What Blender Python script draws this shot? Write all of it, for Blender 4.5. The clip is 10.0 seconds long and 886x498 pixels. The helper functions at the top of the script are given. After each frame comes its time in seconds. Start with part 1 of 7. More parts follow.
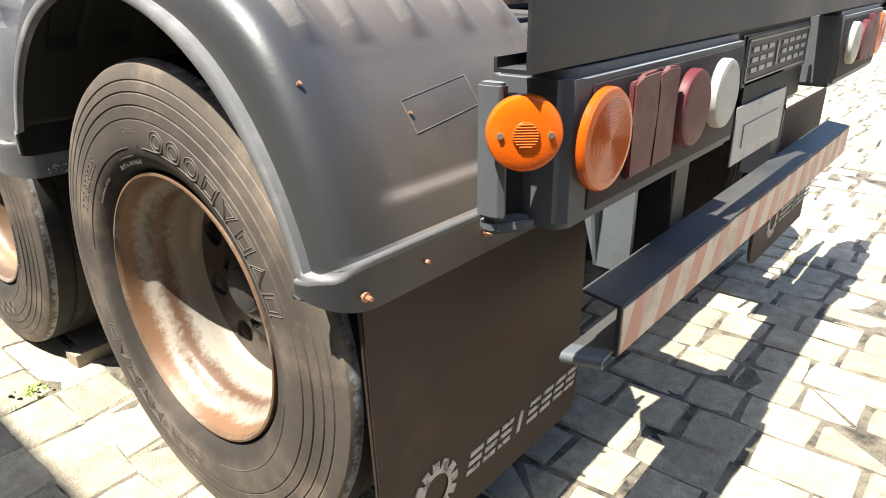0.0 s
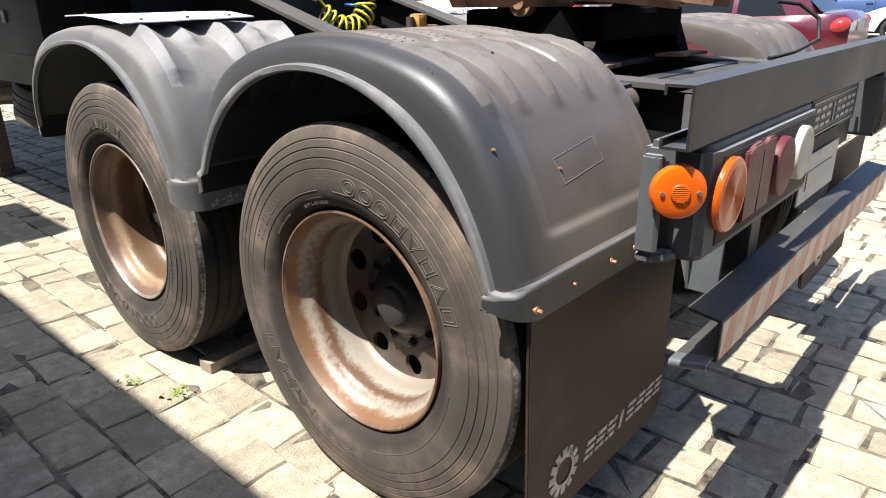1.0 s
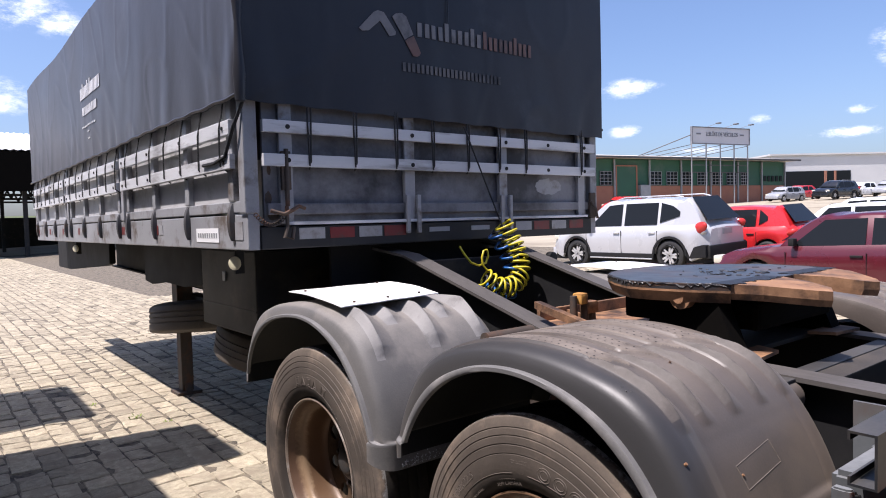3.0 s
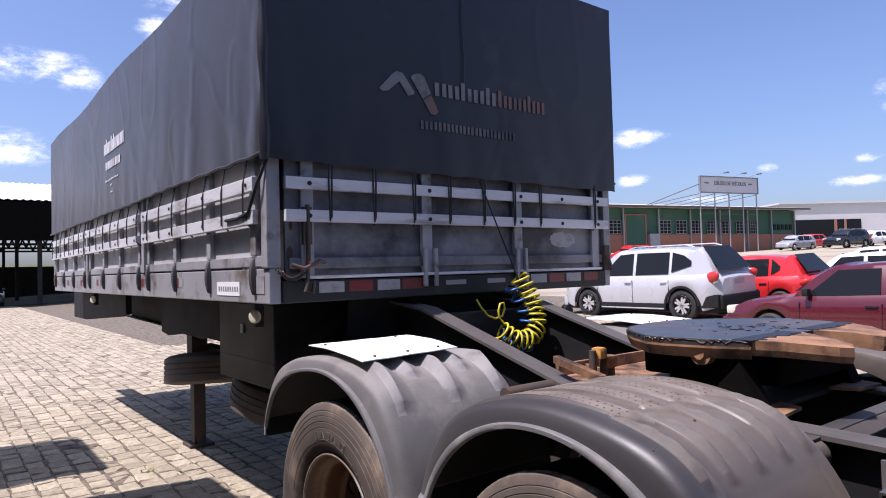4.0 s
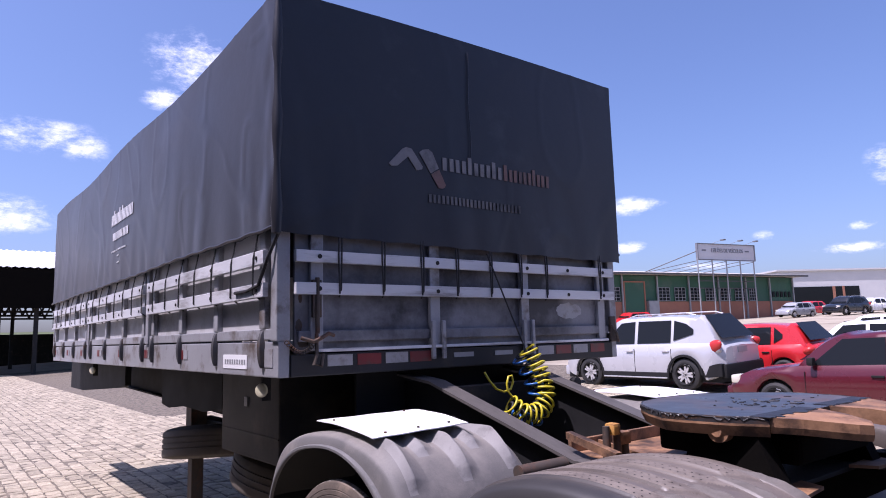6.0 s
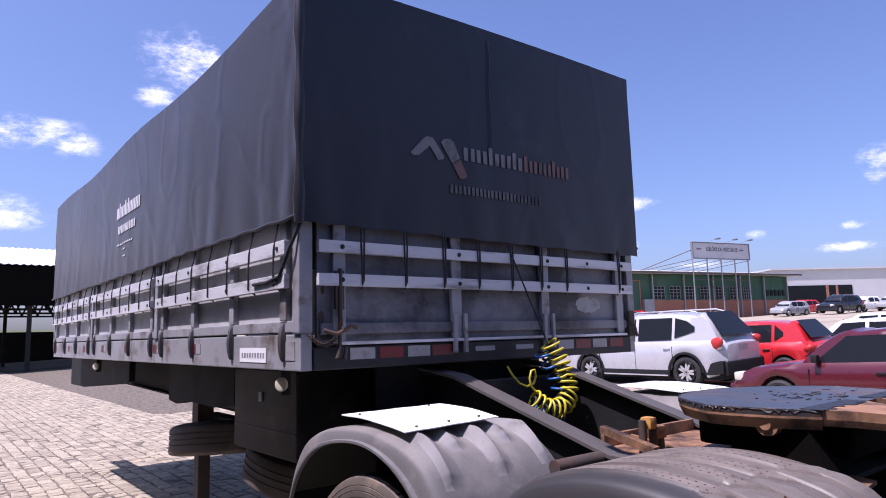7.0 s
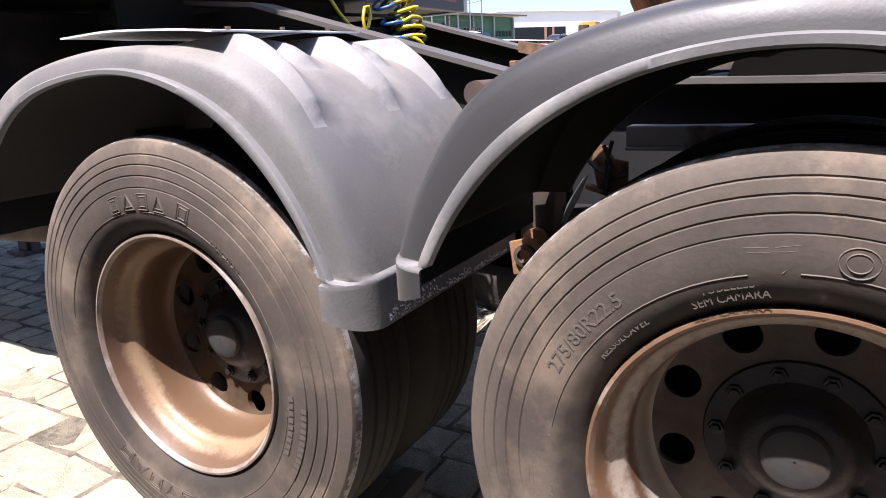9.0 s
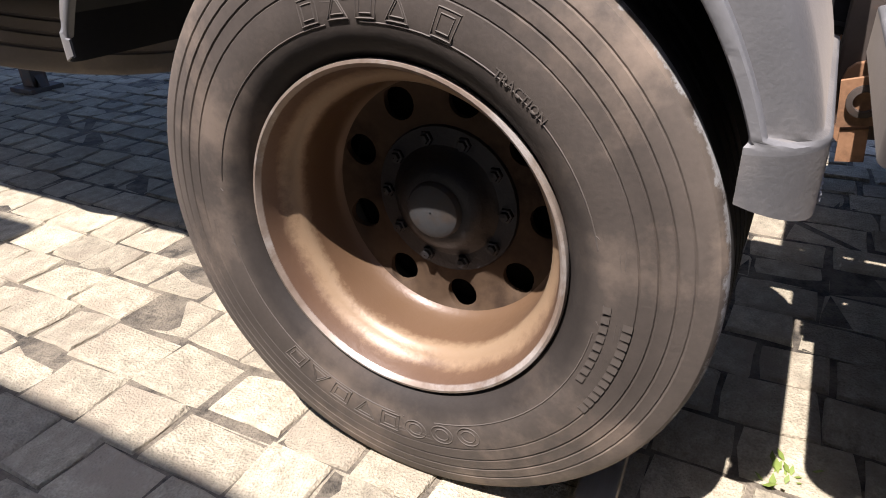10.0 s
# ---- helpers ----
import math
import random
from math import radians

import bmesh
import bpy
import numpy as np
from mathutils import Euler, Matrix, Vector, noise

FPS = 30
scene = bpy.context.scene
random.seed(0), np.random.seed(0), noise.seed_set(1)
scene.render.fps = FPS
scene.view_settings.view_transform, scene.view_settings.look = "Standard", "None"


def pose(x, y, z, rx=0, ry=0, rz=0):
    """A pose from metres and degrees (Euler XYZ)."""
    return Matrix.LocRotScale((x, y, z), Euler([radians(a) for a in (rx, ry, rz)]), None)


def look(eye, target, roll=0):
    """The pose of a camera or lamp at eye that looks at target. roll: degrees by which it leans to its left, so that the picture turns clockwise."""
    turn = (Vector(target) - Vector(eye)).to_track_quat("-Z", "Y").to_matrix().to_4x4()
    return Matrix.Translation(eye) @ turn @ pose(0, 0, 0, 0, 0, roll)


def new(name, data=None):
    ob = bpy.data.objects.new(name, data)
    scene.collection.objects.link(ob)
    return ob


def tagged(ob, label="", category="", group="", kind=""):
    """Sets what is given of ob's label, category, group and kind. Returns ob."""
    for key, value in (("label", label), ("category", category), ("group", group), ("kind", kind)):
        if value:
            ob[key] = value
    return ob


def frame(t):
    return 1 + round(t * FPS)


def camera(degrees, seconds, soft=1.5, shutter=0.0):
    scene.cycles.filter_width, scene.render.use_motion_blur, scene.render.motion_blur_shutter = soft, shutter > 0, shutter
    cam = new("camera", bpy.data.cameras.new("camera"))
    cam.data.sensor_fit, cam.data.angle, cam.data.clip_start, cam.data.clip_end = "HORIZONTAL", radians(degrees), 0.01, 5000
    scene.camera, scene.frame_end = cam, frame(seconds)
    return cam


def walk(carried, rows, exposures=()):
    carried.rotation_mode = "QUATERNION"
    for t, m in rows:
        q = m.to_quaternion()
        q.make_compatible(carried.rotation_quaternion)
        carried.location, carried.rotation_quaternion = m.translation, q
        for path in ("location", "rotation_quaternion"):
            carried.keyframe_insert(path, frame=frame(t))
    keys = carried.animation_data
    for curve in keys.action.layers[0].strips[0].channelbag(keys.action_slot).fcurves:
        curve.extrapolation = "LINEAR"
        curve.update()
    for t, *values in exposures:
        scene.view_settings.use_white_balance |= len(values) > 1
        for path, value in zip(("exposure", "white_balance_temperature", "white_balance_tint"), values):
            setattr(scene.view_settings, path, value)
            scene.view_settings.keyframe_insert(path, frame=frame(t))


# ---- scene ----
cam = camera(67.6, 10.0, soft=1.0)
PATH = [
    (0, (-0.129, -0.371, 1.191), (1.28, 0.828, 0.43), -0.9),
    (0.5, (-0.339, -0.422, 1.207), (1.07, 0.782, 0.457), -0.9),
    (0.8, (-0.449, -0.398, 1.296), (0.918, 0.853, 0.552), -1.3),
    (1, (-0.531, -0.354, 1.318), (0.867, 0.896, 0.624), -0.9),
    (1.5, (-0.68, -0.348, 1.429), (0.605, 1.074, 0.857), -1.2),
    (2, (-0.728, -0.367, 1.514), (0.535, 1.115, 1.059), -1.1),
    (2.5, (-0.795, -0.392, 1.583), (0.478, 1.13, 1.33), -1.3),
    (3, (-0.842, -0.395, 1.612), (0.401, 1.169, 1.525), -1.5),
    (4.5, (-0.927, -0.404, 1.663), (0.301, 1.169, 1.785), -1.5),
    (5, (-0.941, -0.399, 1.684), (0.282, 1.169, 1.896), -1.5),
    (5.5, (-0.934, -0.393, 1.676), (0.284, 1.172, 1.935), -1.6),
    (7, (-1.031, -0.221, 1.646), (0.207, 1.328, 1.902), -1.5),
    (7.5, (-0.944, -0.023, 1.522), (0.304, 1.532, 1.679), -1.5),
    (8, (-0.703, 0.168, 1.369), (0.777, 1.513, 1.353), -1.6),
    (8.5, (-0.537, 0.476, 1.167), (1.178, 1.47, 0.893), -1.7),
    (9, (-0.481, 0.876, 1.17), (1.189, 1.85, 0.658), -3.2),
    (9.5, (-0.469, 1.326, 1.067), (1.139, 2.234, 0.299), -2.4),
    (10, (-0.36, 1.627, 1.059), (1.179, 2.492, 0.119), -2.2),
]
walk(cam, [(t, look(eye, target, roll)) for t, eye, target, roll in PATH],
     exposures=[(0.0, 1.68, 6250, 8), (0.5, 1.36, 6200, 9), (1.0, 1.25, 6120, 11), (1.8, 1.03, 6120, 17), (2.5, 0.88, 6180, 19), (3.2, 0.68, 6100, 22), (4.5, 0.6, 5900, 30), (5.5, 0.57, 5750, 36), (7.2, 0.55, 5750, 36),
                (8.0, 0.60, 5950, 26), (8.5, 0.97, 6080, 21), (8.8, 1.50, 6050, 21), (9.0, 1.58, 6050, 22), (9.5, 1.61, 6040, 18), (10.0, 1.21, 6050, 20)])

# ---- world, sun ----
SUN_DIR = Vector((-0.45, 0.08, 1.0)).normalized()
world = bpy.data.worlds.new("world")
scene.world = world
world.use_nodes = True
wn, wl = world.node_tree.nodes, world.node_tree.links
wn.clear()
w_out = wn.new("ShaderNodeOutputWorld")
w_bg = wn.new("ShaderNodeBackground")
w_sky = wn.new("ShaderNodeTexSky")
w_sky.sky_type, w_sky.sun_disc = "NISHITA", False
w_sky.sun_elevation, w_sky.sun_rotation = math.asin(SUN_DIR.z), math.atan2(SUN_DIR.x, SUN_DIR.y)
w_sky.air_density, w_sky.dust_density, w_sky.ozone_density = 1.0, 2.2, 5.0
w_bg.inputs["Strength"].default_value = 0.114


def cloud_layer():
    """Small fair-weather clouds at set bearings: azimuth from +y towards +x, elevation, half width, half height, in degrees."""
    spots = [(17.0, 22.3, 3.4, 2.2), (14.8, 19.3, 1.6, 0.9), (5.5, 15.6, 4.2, 1.2), (9.0, 15.0, 1.6, 1.0), (4.0, 9.6, 3.2, 1.3),
             (54.4, 10.3, 2.3, 0.75), (54.0, 6.9, 1.3, 0.5), (72.6, 11.5, 1.2, 1.2), (70.0, 5.7, 2.2, 0.4), (64.2, 7.1, 0.8, 0.35),
             (79.6, 13.9, 4.6, 1.9), (73.8, 11.7, 1.6, 1.1), (79.8, 9.6, 1.9, 0.45), (78.6, 6.2, 2.5, 0.5), (86.4, 10.5, 4.0, 1.2),
             (70.8, 7.3, 1.2, 0.4), (90.0, 7.0, 2.5, 0.6), (60.0, 5.0, 2.0, 0.3), (112.0, 18.0, 6.0, 2.0), (250.0, 30.0, 9.0, 4.0), (320.0, 24.0, 8.0, 3.0)]
    tc = wn.new("ShaderNodeTexCoord")
    sep = wn.new("ShaderNodeSeparateXYZ")
    wl.new(tc.outputs["Generated"], sep.inputs[0])
    az = wn.new("ShaderNodeMath"); az.operation = "ARCTAN2"
    wl.new(sep.outputs[0], az.inputs[0]); wl.new(sep.outputs[1], az.inputs[1])
    el = wn.new("ShaderNodeMath"); el.operation = "ARCSINE"
    wl.new(sep.outputs[2], el.inputs[0])
    noi = wn.new("ShaderNodeTexNoise")
    noi.inputs["Scale"].default_value, noi.inputs["Detail"].default_value, noi.inputs["Roughness"].default_value = 17, 11, 0.74
    mp = wn.new("ShaderNodeMapping"); mp.inputs["Scale"].default_value = (1, 1, 2.2)
    wl.new(tc.outputs["Generated"], mp.inputs[0]); wl.new(mp.outputs[0], noi.inputs["Vector"])
    total = None
    for a, e, w, h in spots:
        def offset(src, centre, half):
            s = wn.new("ShaderNodeMath"); s.operation = "MULTIPLY_ADD"
            wl.new(src.outputs[0], s.inputs[0])
            s.inputs[1].default_value, s.inputs[2].default_value = 57.2958 / half, -centre / half
            q = wn.new("ShaderNodeMath"); q.operation = "MULTIPLY"
            wl.new(s.outputs[0], q.inputs[0]); wl.new(s.outputs[0], q.inputs[1])
            return q
        qa, qe = offset(az, a if a < 180 else a - 360, w), offset(el, e, h)
        d = wn.new("ShaderNodeMath"); d.operation = "ADD"
        wl.new(qa.outputs[0], d.inputs[0]); wl.new(qe.outputs[0], d.inputs[1])
        m = wn.new("ShaderNodeMapRange")
        m.inputs["From Min"].default_value, m.inputs["From Max"].default_value = 1.9, 0.0
        wl.new(d.outputs[0], m.inputs["Value"])
        if total is None:
            total = m
        else:
            mx = wn.new("ShaderNodeMath"); mx.operation = "MAXIMUM"
            wl.new(total.outputs[0], mx.inputs[0]); wl.new(m.outputs[0], mx.inputs[1])
            total = mx
    ragged = wn.new("ShaderNodeMath"); ragged.operation = "MULTIPLY_ADD"
    wl.new(noi.outputs["Fac"], ragged.inputs[0]); ragged.inputs[1].default_value, ragged.inputs[2].default_value = 2.3, -0.72
    add = wn.new("ShaderNodeMath"); add.operation = "MULTIPLY_ADD"
    wl.new(total.outputs[0], add.inputs[0]); add.inputs[1].default_value = 0.52
    wl.new(ragged.outputs[0], add.inputs[2])
    cut = wn.new("ShaderNodeMapRange")
    cut.interpolation_type = "SMOOTHSTEP"
    cut.inputs["From Min"].default_value, cut.inputs["From Max"].default_value = 0.55, 1.42
    wl.new(add.outputs[0], cut.inputs["Value"])
    gate = wn.new("ShaderNodeMath"); gate.operation = "MULTIPLY"
    soft = wn.new("ShaderNodeMapRange"); soft.inputs["From Max"].default_value = 0.85
    wl.new(total.outputs[0], soft.inputs["Value"])
    wl.new(cut.outputs[0], gate.inputs[0]); wl.new(soft.outputs[0], gate.inputs[1])
    return gate


mask = cloud_layer()
w_mix = wn.new("ShaderNodeMix"); w_mix.data_type = "RGBA"
wl.new(mask.outputs[0], w_mix.inputs[0])
wl.new(w_sky.outputs[0], w_mix.inputs[6])
w_mix.inputs[7].default_value = (9.3, 9.5, 10.0, 1)
wl.new(w_mix.outputs[2], w_bg.inputs["Color"])
wl.new(w_bg.outputs[0], w_out.inputs[0])

sun = new("sun", bpy.data.lights.new("sun", "SUN"))
sun.data.energy, sun.data.angle, sun.data.color = 5.0, radians(0.55), (1.0, 0.94, 0.84)
sun.matrix_world = look(SUN_DIR * 60, (0, 0, 0))


# ---- materials ----
def node_mat(name):
    m = bpy.data.materials.new(name)
    m.use_nodes = True
    nt = m.node_tree
    return m, nt.nodes, nt.links, nt.nodes["Principled BSDF"]


def surf(name, c1, c2, rough=0.6, metal=0.0, scale=3.0, fine=60.0, bump=0.15, stain=None, amount=0.45, stain_scale=1.2, rough_var=0.15, spec=0.5, vary=0.0, coat=0.0, stretch=(1, 1, 1), island=False, dust=None, deep=0.004, grit=0.4):
    """Two base colours mixed by a coarse and a fine noise, an optional stain colour in patches, relief and uneven gloss."""
    m, n, l, b = node_mat(name)
    tc = n.new("ShaderNodeTexCoord")
    mp = n.new("ShaderNodeMapping"); mp.inputs["Scale"].default_value = stretch
    l.new(tc.outputs["Object"], mp.inputs[0])
    if vary and not island:
        # each piece takes its grain from another spot
        pick = n.new("ShaderNodeObjectInfo")
        far_ = n.new("ShaderNodeMath"); far_.operation = "MULTIPLY"; far_.inputs[1].default_value = 37.0
        l.new(pick.outputs["Random"], far_.inputs[0]); l.new(far_.outputs[0], mp.inputs["Location"])
    n1, n2 = n.new("ShaderNodeTexNoise"), n.new("ShaderNodeTexNoise")
    n1.inputs["Scale"].default_value, n1.inputs["Detail"].default_value, n1.inputs["Roughness"].default_value = scale, 5, 0.6
    n2.inputs["Scale"].default_value, n2.inputs["Detail"].default_value = fine, 3
    l.new(mp.outputs[0], n1.inputs["Vector"]); l.new(mp.outputs[0], n2.inputs["Vector"])
    mixf = n.new("ShaderNodeMath"); mixf.operation = "MULTIPLY_ADD"
    l.new(n2.outputs["Fac"], mixf.inputs[0]); mixf.inputs[1].default_value = grit
    sc = n.new("ShaderNodeMath"); sc.operation = "MULTIPLY_ADD"
    l.new(n1.outputs["Fac"], sc.inputs[0]); sc.inputs[1].default_value, sc.inputs[2].default_value = 1.5, -0.25 - 0.5 * grit
    l.new(sc.outputs[0], mixf.inputs[2])
    mix = n.new("ShaderNodeMix"); mix.data_type = "RGBA"
    l.new(mixf.outputs[0], mix.inputs[0])
    mix.inputs[6].default_value, mix.inputs[7].default_value = (*c1, 1), (*c2, 1)
    col = mix.outputs[2]
    if stain:
        n3 = n.new("ShaderNodeTexNoise")
        n3.inputs["Scale"].default_value, n3.inputs["Detail"].default_value, n3.inputs["Roughness"].default_value = stain_scale, 8, 0.65
        l.new(mp.outputs[0], n3.inputs["Vector"])
        r = n.new("ShaderNodeMapRange")
        r.inputs["From Min"].default_value, r.inputs["From Max"].default_value = 0.62 - 0.3 * amount, 0.74 - 0.2 * amount
        l.new(n3.outputs["Fac"], r.inputs["Value"])
        mx = n.new("ShaderNodeMix"); mx.data_type = "RGBA"
        l.new(r.outputs[0], mx.inputs[0]); l.new(col, mx.inputs[6]); mx.inputs[7].default_value = (*stain, 1)
        col = mx.outputs[2]
    # Paler colour for upward faces: dust, and lit tops where noted.
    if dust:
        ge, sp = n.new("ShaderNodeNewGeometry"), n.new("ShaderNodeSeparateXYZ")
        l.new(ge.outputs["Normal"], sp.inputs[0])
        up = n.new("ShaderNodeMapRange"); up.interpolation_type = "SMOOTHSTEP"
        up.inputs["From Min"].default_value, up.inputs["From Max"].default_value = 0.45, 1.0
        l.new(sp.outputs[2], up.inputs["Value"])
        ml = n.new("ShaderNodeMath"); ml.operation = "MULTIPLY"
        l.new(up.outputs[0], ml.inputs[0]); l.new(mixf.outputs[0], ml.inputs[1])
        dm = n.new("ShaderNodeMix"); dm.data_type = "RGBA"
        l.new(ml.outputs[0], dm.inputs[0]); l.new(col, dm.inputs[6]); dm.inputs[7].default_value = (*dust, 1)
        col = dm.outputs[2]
    if vary:
        oi = n.new("ShaderNodeNewGeometry" if island else "ShaderNodeObjectInfo")
        hv = n.new("ShaderNodeHueSaturation")
        vr = n.new("ShaderNodeMapRange")
        vr.inputs["To Min"].default_value, vr.inputs["To Max"].default_value = 1 - vary, 1 + vary
        l.new(oi.outputs["Random Per Island" if island else "Random"], vr.inputs["Value"]); l.new(vr.outputs[0], hv.inputs["Value"])
        l.new(col, hv.inputs["Color"])
        col = hv.outputs["Color"]
    l.new(col, b.inputs["Base Color"])
    rr = n.new("ShaderNodeMapRange")
    rr.inputs["To Min"].default_value, rr.inputs["To Max"].default_value = max(0.02, rough - rough_var), min(1, rough + rough_var)
    l.new(n1.outputs["Fac"], rr.inputs["Value"]); l.new(rr.outputs[0], b.inputs["Roughness"])
    b.inputs["Metallic"].default_value, b.inputs["Specular IOR Level"].default_value = metal, spec
    b.inputs["Coat Weight"].default_value = coat
    b.inputs["Coat Roughness"].default_value = 0.05
    if bump:
        bp = n.new("ShaderNodeBump"); bp.inputs["Strength"].default_value, bp.inputs["Distance"].default_value = bump, deep
        l.new(mixf.outputs[0], bp.inputs["Height"]); l.new(bp.outputs[0], b.inputs["Normal"])
    return m


def glass_mat(name, tint, rough=0.03):
    m, n, l, b = node_mat(name)
    b.inputs["Base Color"].default_value = (*tint, 1)
    b.inputs["Roughness"].default_value, b.inputs["Transmission Weight"].default_value, b.inputs["IOR"].default_value = rough, 0.0, 1.26
    return m


def lens_mat(name, colour, trans=0.35):
    """Moulded plastic lamp lens with fine concentric prisms."""
    m, n, l, b = node_mat(name)
    b.inputs["Base Color"].default_value = (*colour, 1)
    b.inputs["Roughness"].default_value = 0.25
    b.inputs["Transmission Weight"].default_value = trans
    b.inputs["Subsurface Weight"].default_value = 0.0
    tc, v = n.new("ShaderNodeTexCoord"), n.new("ShaderNodeTexVoronoi")
    v.inputs["Scale"].default_value = 220
    l.new(tc.outputs["Object"], v.inputs["Vector"])
    bp = n.new("ShaderNodeBump"); bp.inputs["Strength"].default_value, bp.inputs["Distance"].default_value = 0.18, 0.001
    l.new(v.outputs["Distance"], bp.inputs["Height"]); l.new(bp.outputs[0], b.inputs["Normal"])
    return m


M = {}
M["stone"] = surf("granite_sett", (0.200, 0.171, 0.118), (0.535, 0.470, 0.338), 0.92, 0, 22, 170, 0.80, (0.30, 0.252, 0.180), 0.46, 6.0, deep=0.010, vary=0.19, grit=1.0)
M["stone_many"] = surf("granite_setts", (0.200, 0.171, 0.118), (0.535, 0.470, 0.338), 0.92, 0, 22, 170, 0.80, (0.30, 0.252, 0.180), 0.46, 6.0, deep=0.010, vary=0.19, grit=1.0, island=True)
M["joint"] = surf("sandy_joint", (0.085, 0.070, 0.050), (0.235, 0.198, 0.142), 0.95, 0, 12, 150, 0.9, (0.026, 0.022, 0.016), 0.50, 9.0, grit=0.8, deep=0.01)
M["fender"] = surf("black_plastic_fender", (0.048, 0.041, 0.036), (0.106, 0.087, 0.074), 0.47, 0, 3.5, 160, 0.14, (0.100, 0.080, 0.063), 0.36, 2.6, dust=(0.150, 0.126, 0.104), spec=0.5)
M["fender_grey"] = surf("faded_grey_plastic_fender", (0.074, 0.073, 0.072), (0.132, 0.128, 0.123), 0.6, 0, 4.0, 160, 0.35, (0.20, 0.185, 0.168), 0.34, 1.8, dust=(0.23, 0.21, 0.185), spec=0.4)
M["ochre"] = surf("ochre_rust", (0.42, 0.20, 0.04), (0.55, 0.30, 0.07), 0.8, 0, 20, 90, 0.4, (0.15, 0.07, 0.03), 0.4, 14)
M["fender_edge"] = surf("scuffed_fender_edge", (0.108, 0.107, 0.106), (0.160, 0.157, 0.153), 0.6, 0, 6, 130, 0.3, (0.22, 0.212, 0.202), 0.25, 5.0, spec=0.4)
M["fender_band"] = surf("dusty_fender_strip", (0.105, 0.088, 0.075), (0.205, 0.174, 0.146), 0.75, 0, 10, 140, 0.4, (0.09, 0.075, 0.063), 0.40, 12.0, spec=0.3)
# Rib walls: their sunlit sides put into a paler colour, with some rubbing.
M["fender_rib_lit"] = surf("lit_rubbed_ridge", (0.064, 0.057, 0.052), (0.135, 0.120, 0.108), 0.65, 0, 14, 140, 0.3, (0.075, 0.066, 0.060), 0.36, 10.0, spec=0.35)
M["fender_pale"] = surf("lit_rubbed_rib_side", (0.150, 0.146, 0.142), (0.240, 0.233, 0.225), 0.6, 0, 10, 140, 0.3, (0.10, 0.096, 0.092), 0.30, 8.0, spec=0.35)
M["flange"] = surf("rusty_rim_edge", (0.16, 0.112, 0.078), (0.36, 0.30, 0.245), 0.42, 0.3, 9, 90, 0.3, (0.46, 0.43, 0.39), 0.40, 7.0)
M["flange_rust"] = surf("orange_rusty_rim_edge", (0.085, 0.046, 0.024), (0.215, 0.130, 0.074), 0.55, 0.1, 9, 90, 0.35, (0.34, 0.28, 0.22), 0.25, 6.0)
M["hubcap"] = surf("dull_grey_hub_cap", (0.028, 0.029, 0.030), (0.060, 0.060, 0.059), 0.50, 0.0, 12, 90, 0.3, (0.05, 0.040, 0.032), 0.45, 18.0, spec=0.3)
M["grease_black"] = surf("black_old_grease", (0.006, 0.006, 0.007), (0.018, 0.016, 0.016), 0.48, 0, 30, 140, 0.4)
def dusty(key, weight, tint=(0.85, 0.74, 0.62, 1)):
    """Fine dust lying on a surface."""
    bs_ = M[key].node_tree.nodes["Principled BSDF"]
    bs_.inputs["Sheen Weight"].default_value, bs_.inputs["Sheen Roughness"].default_value = weight, 0.45
    bs_.inputs["Sheen Tint"].default_value = tint


dusty("fender", 0.10)
dusty("fender_grey", 0.12)
dusty("fender_band", 0.20)

def clean_shoulder(m):
    """Dust lies on the back and top of the guard and is rubbed off its outer shoulder, out from the trailer's middle."""
    n, l_ = m.node_tree.nodes, m.node_tree.links
    b = n["Principled BSDF"]
    src = b.inputs["Base Color"].links[0].from_socket
    tc, sp, ab, ns = n.new("ShaderNodeTexCoord"), n.new("ShaderNodeSeparateXYZ"), n.new("ShaderNodeMath"), n.new("ShaderNodeTexNoise")
    l_.new(tc.outputs["Object"], sp.inputs[0])
    ab.operation = "ABSOLUTE"
    l_.new(sp.outputs[0], ab.inputs[0])
    ns.inputs["Scale"].default_value, ns.inputs["Detail"].default_value = 9, 5
    l_.new(tc.outputs["Object"], ns.inputs["Vector"])
    ad = n.new("ShaderNodeMath"); ad.operation = "MULTIPLY_ADD"
    l_.new(ns.outputs["Fac"], ad.inputs[0]); ad.inputs[1].default_value = 0.10; l_.new(ab.outputs[0], ad.inputs[2])
    mr = n.new("ShaderNodeMapRange"); mr.interpolation_type = "SMOOTHSTEP"
    mr.inputs["From Min"].default_value, mr.inputs["From Max"].default_value = 1.08, 1.29
    l_.new(ad.outputs[0], mr.inputs["Value"])
    mx = n.new("ShaderNodeMix"); mx.data_type = "RGBA"
    l_.new(mr.outputs[0], mx.inputs[0]); l_.new(src, mx.inputs[6]); mx.inputs[7].default_value = (0.030, 0.0295, 0.0300, 1)
    l_.new(mx.outputs[2], b.inputs["Base Color"])


clean_shoulder(M["fender"])
M["tyre_plain"] = surf("dusty_tyre_rubber", (0.078, 0.067, 0.056), (0.150, 0.126, 0.103), 0.7, 0, 4, 80, 0.14, (0.20, 0.165, 0.13), 0.32, 3.0)


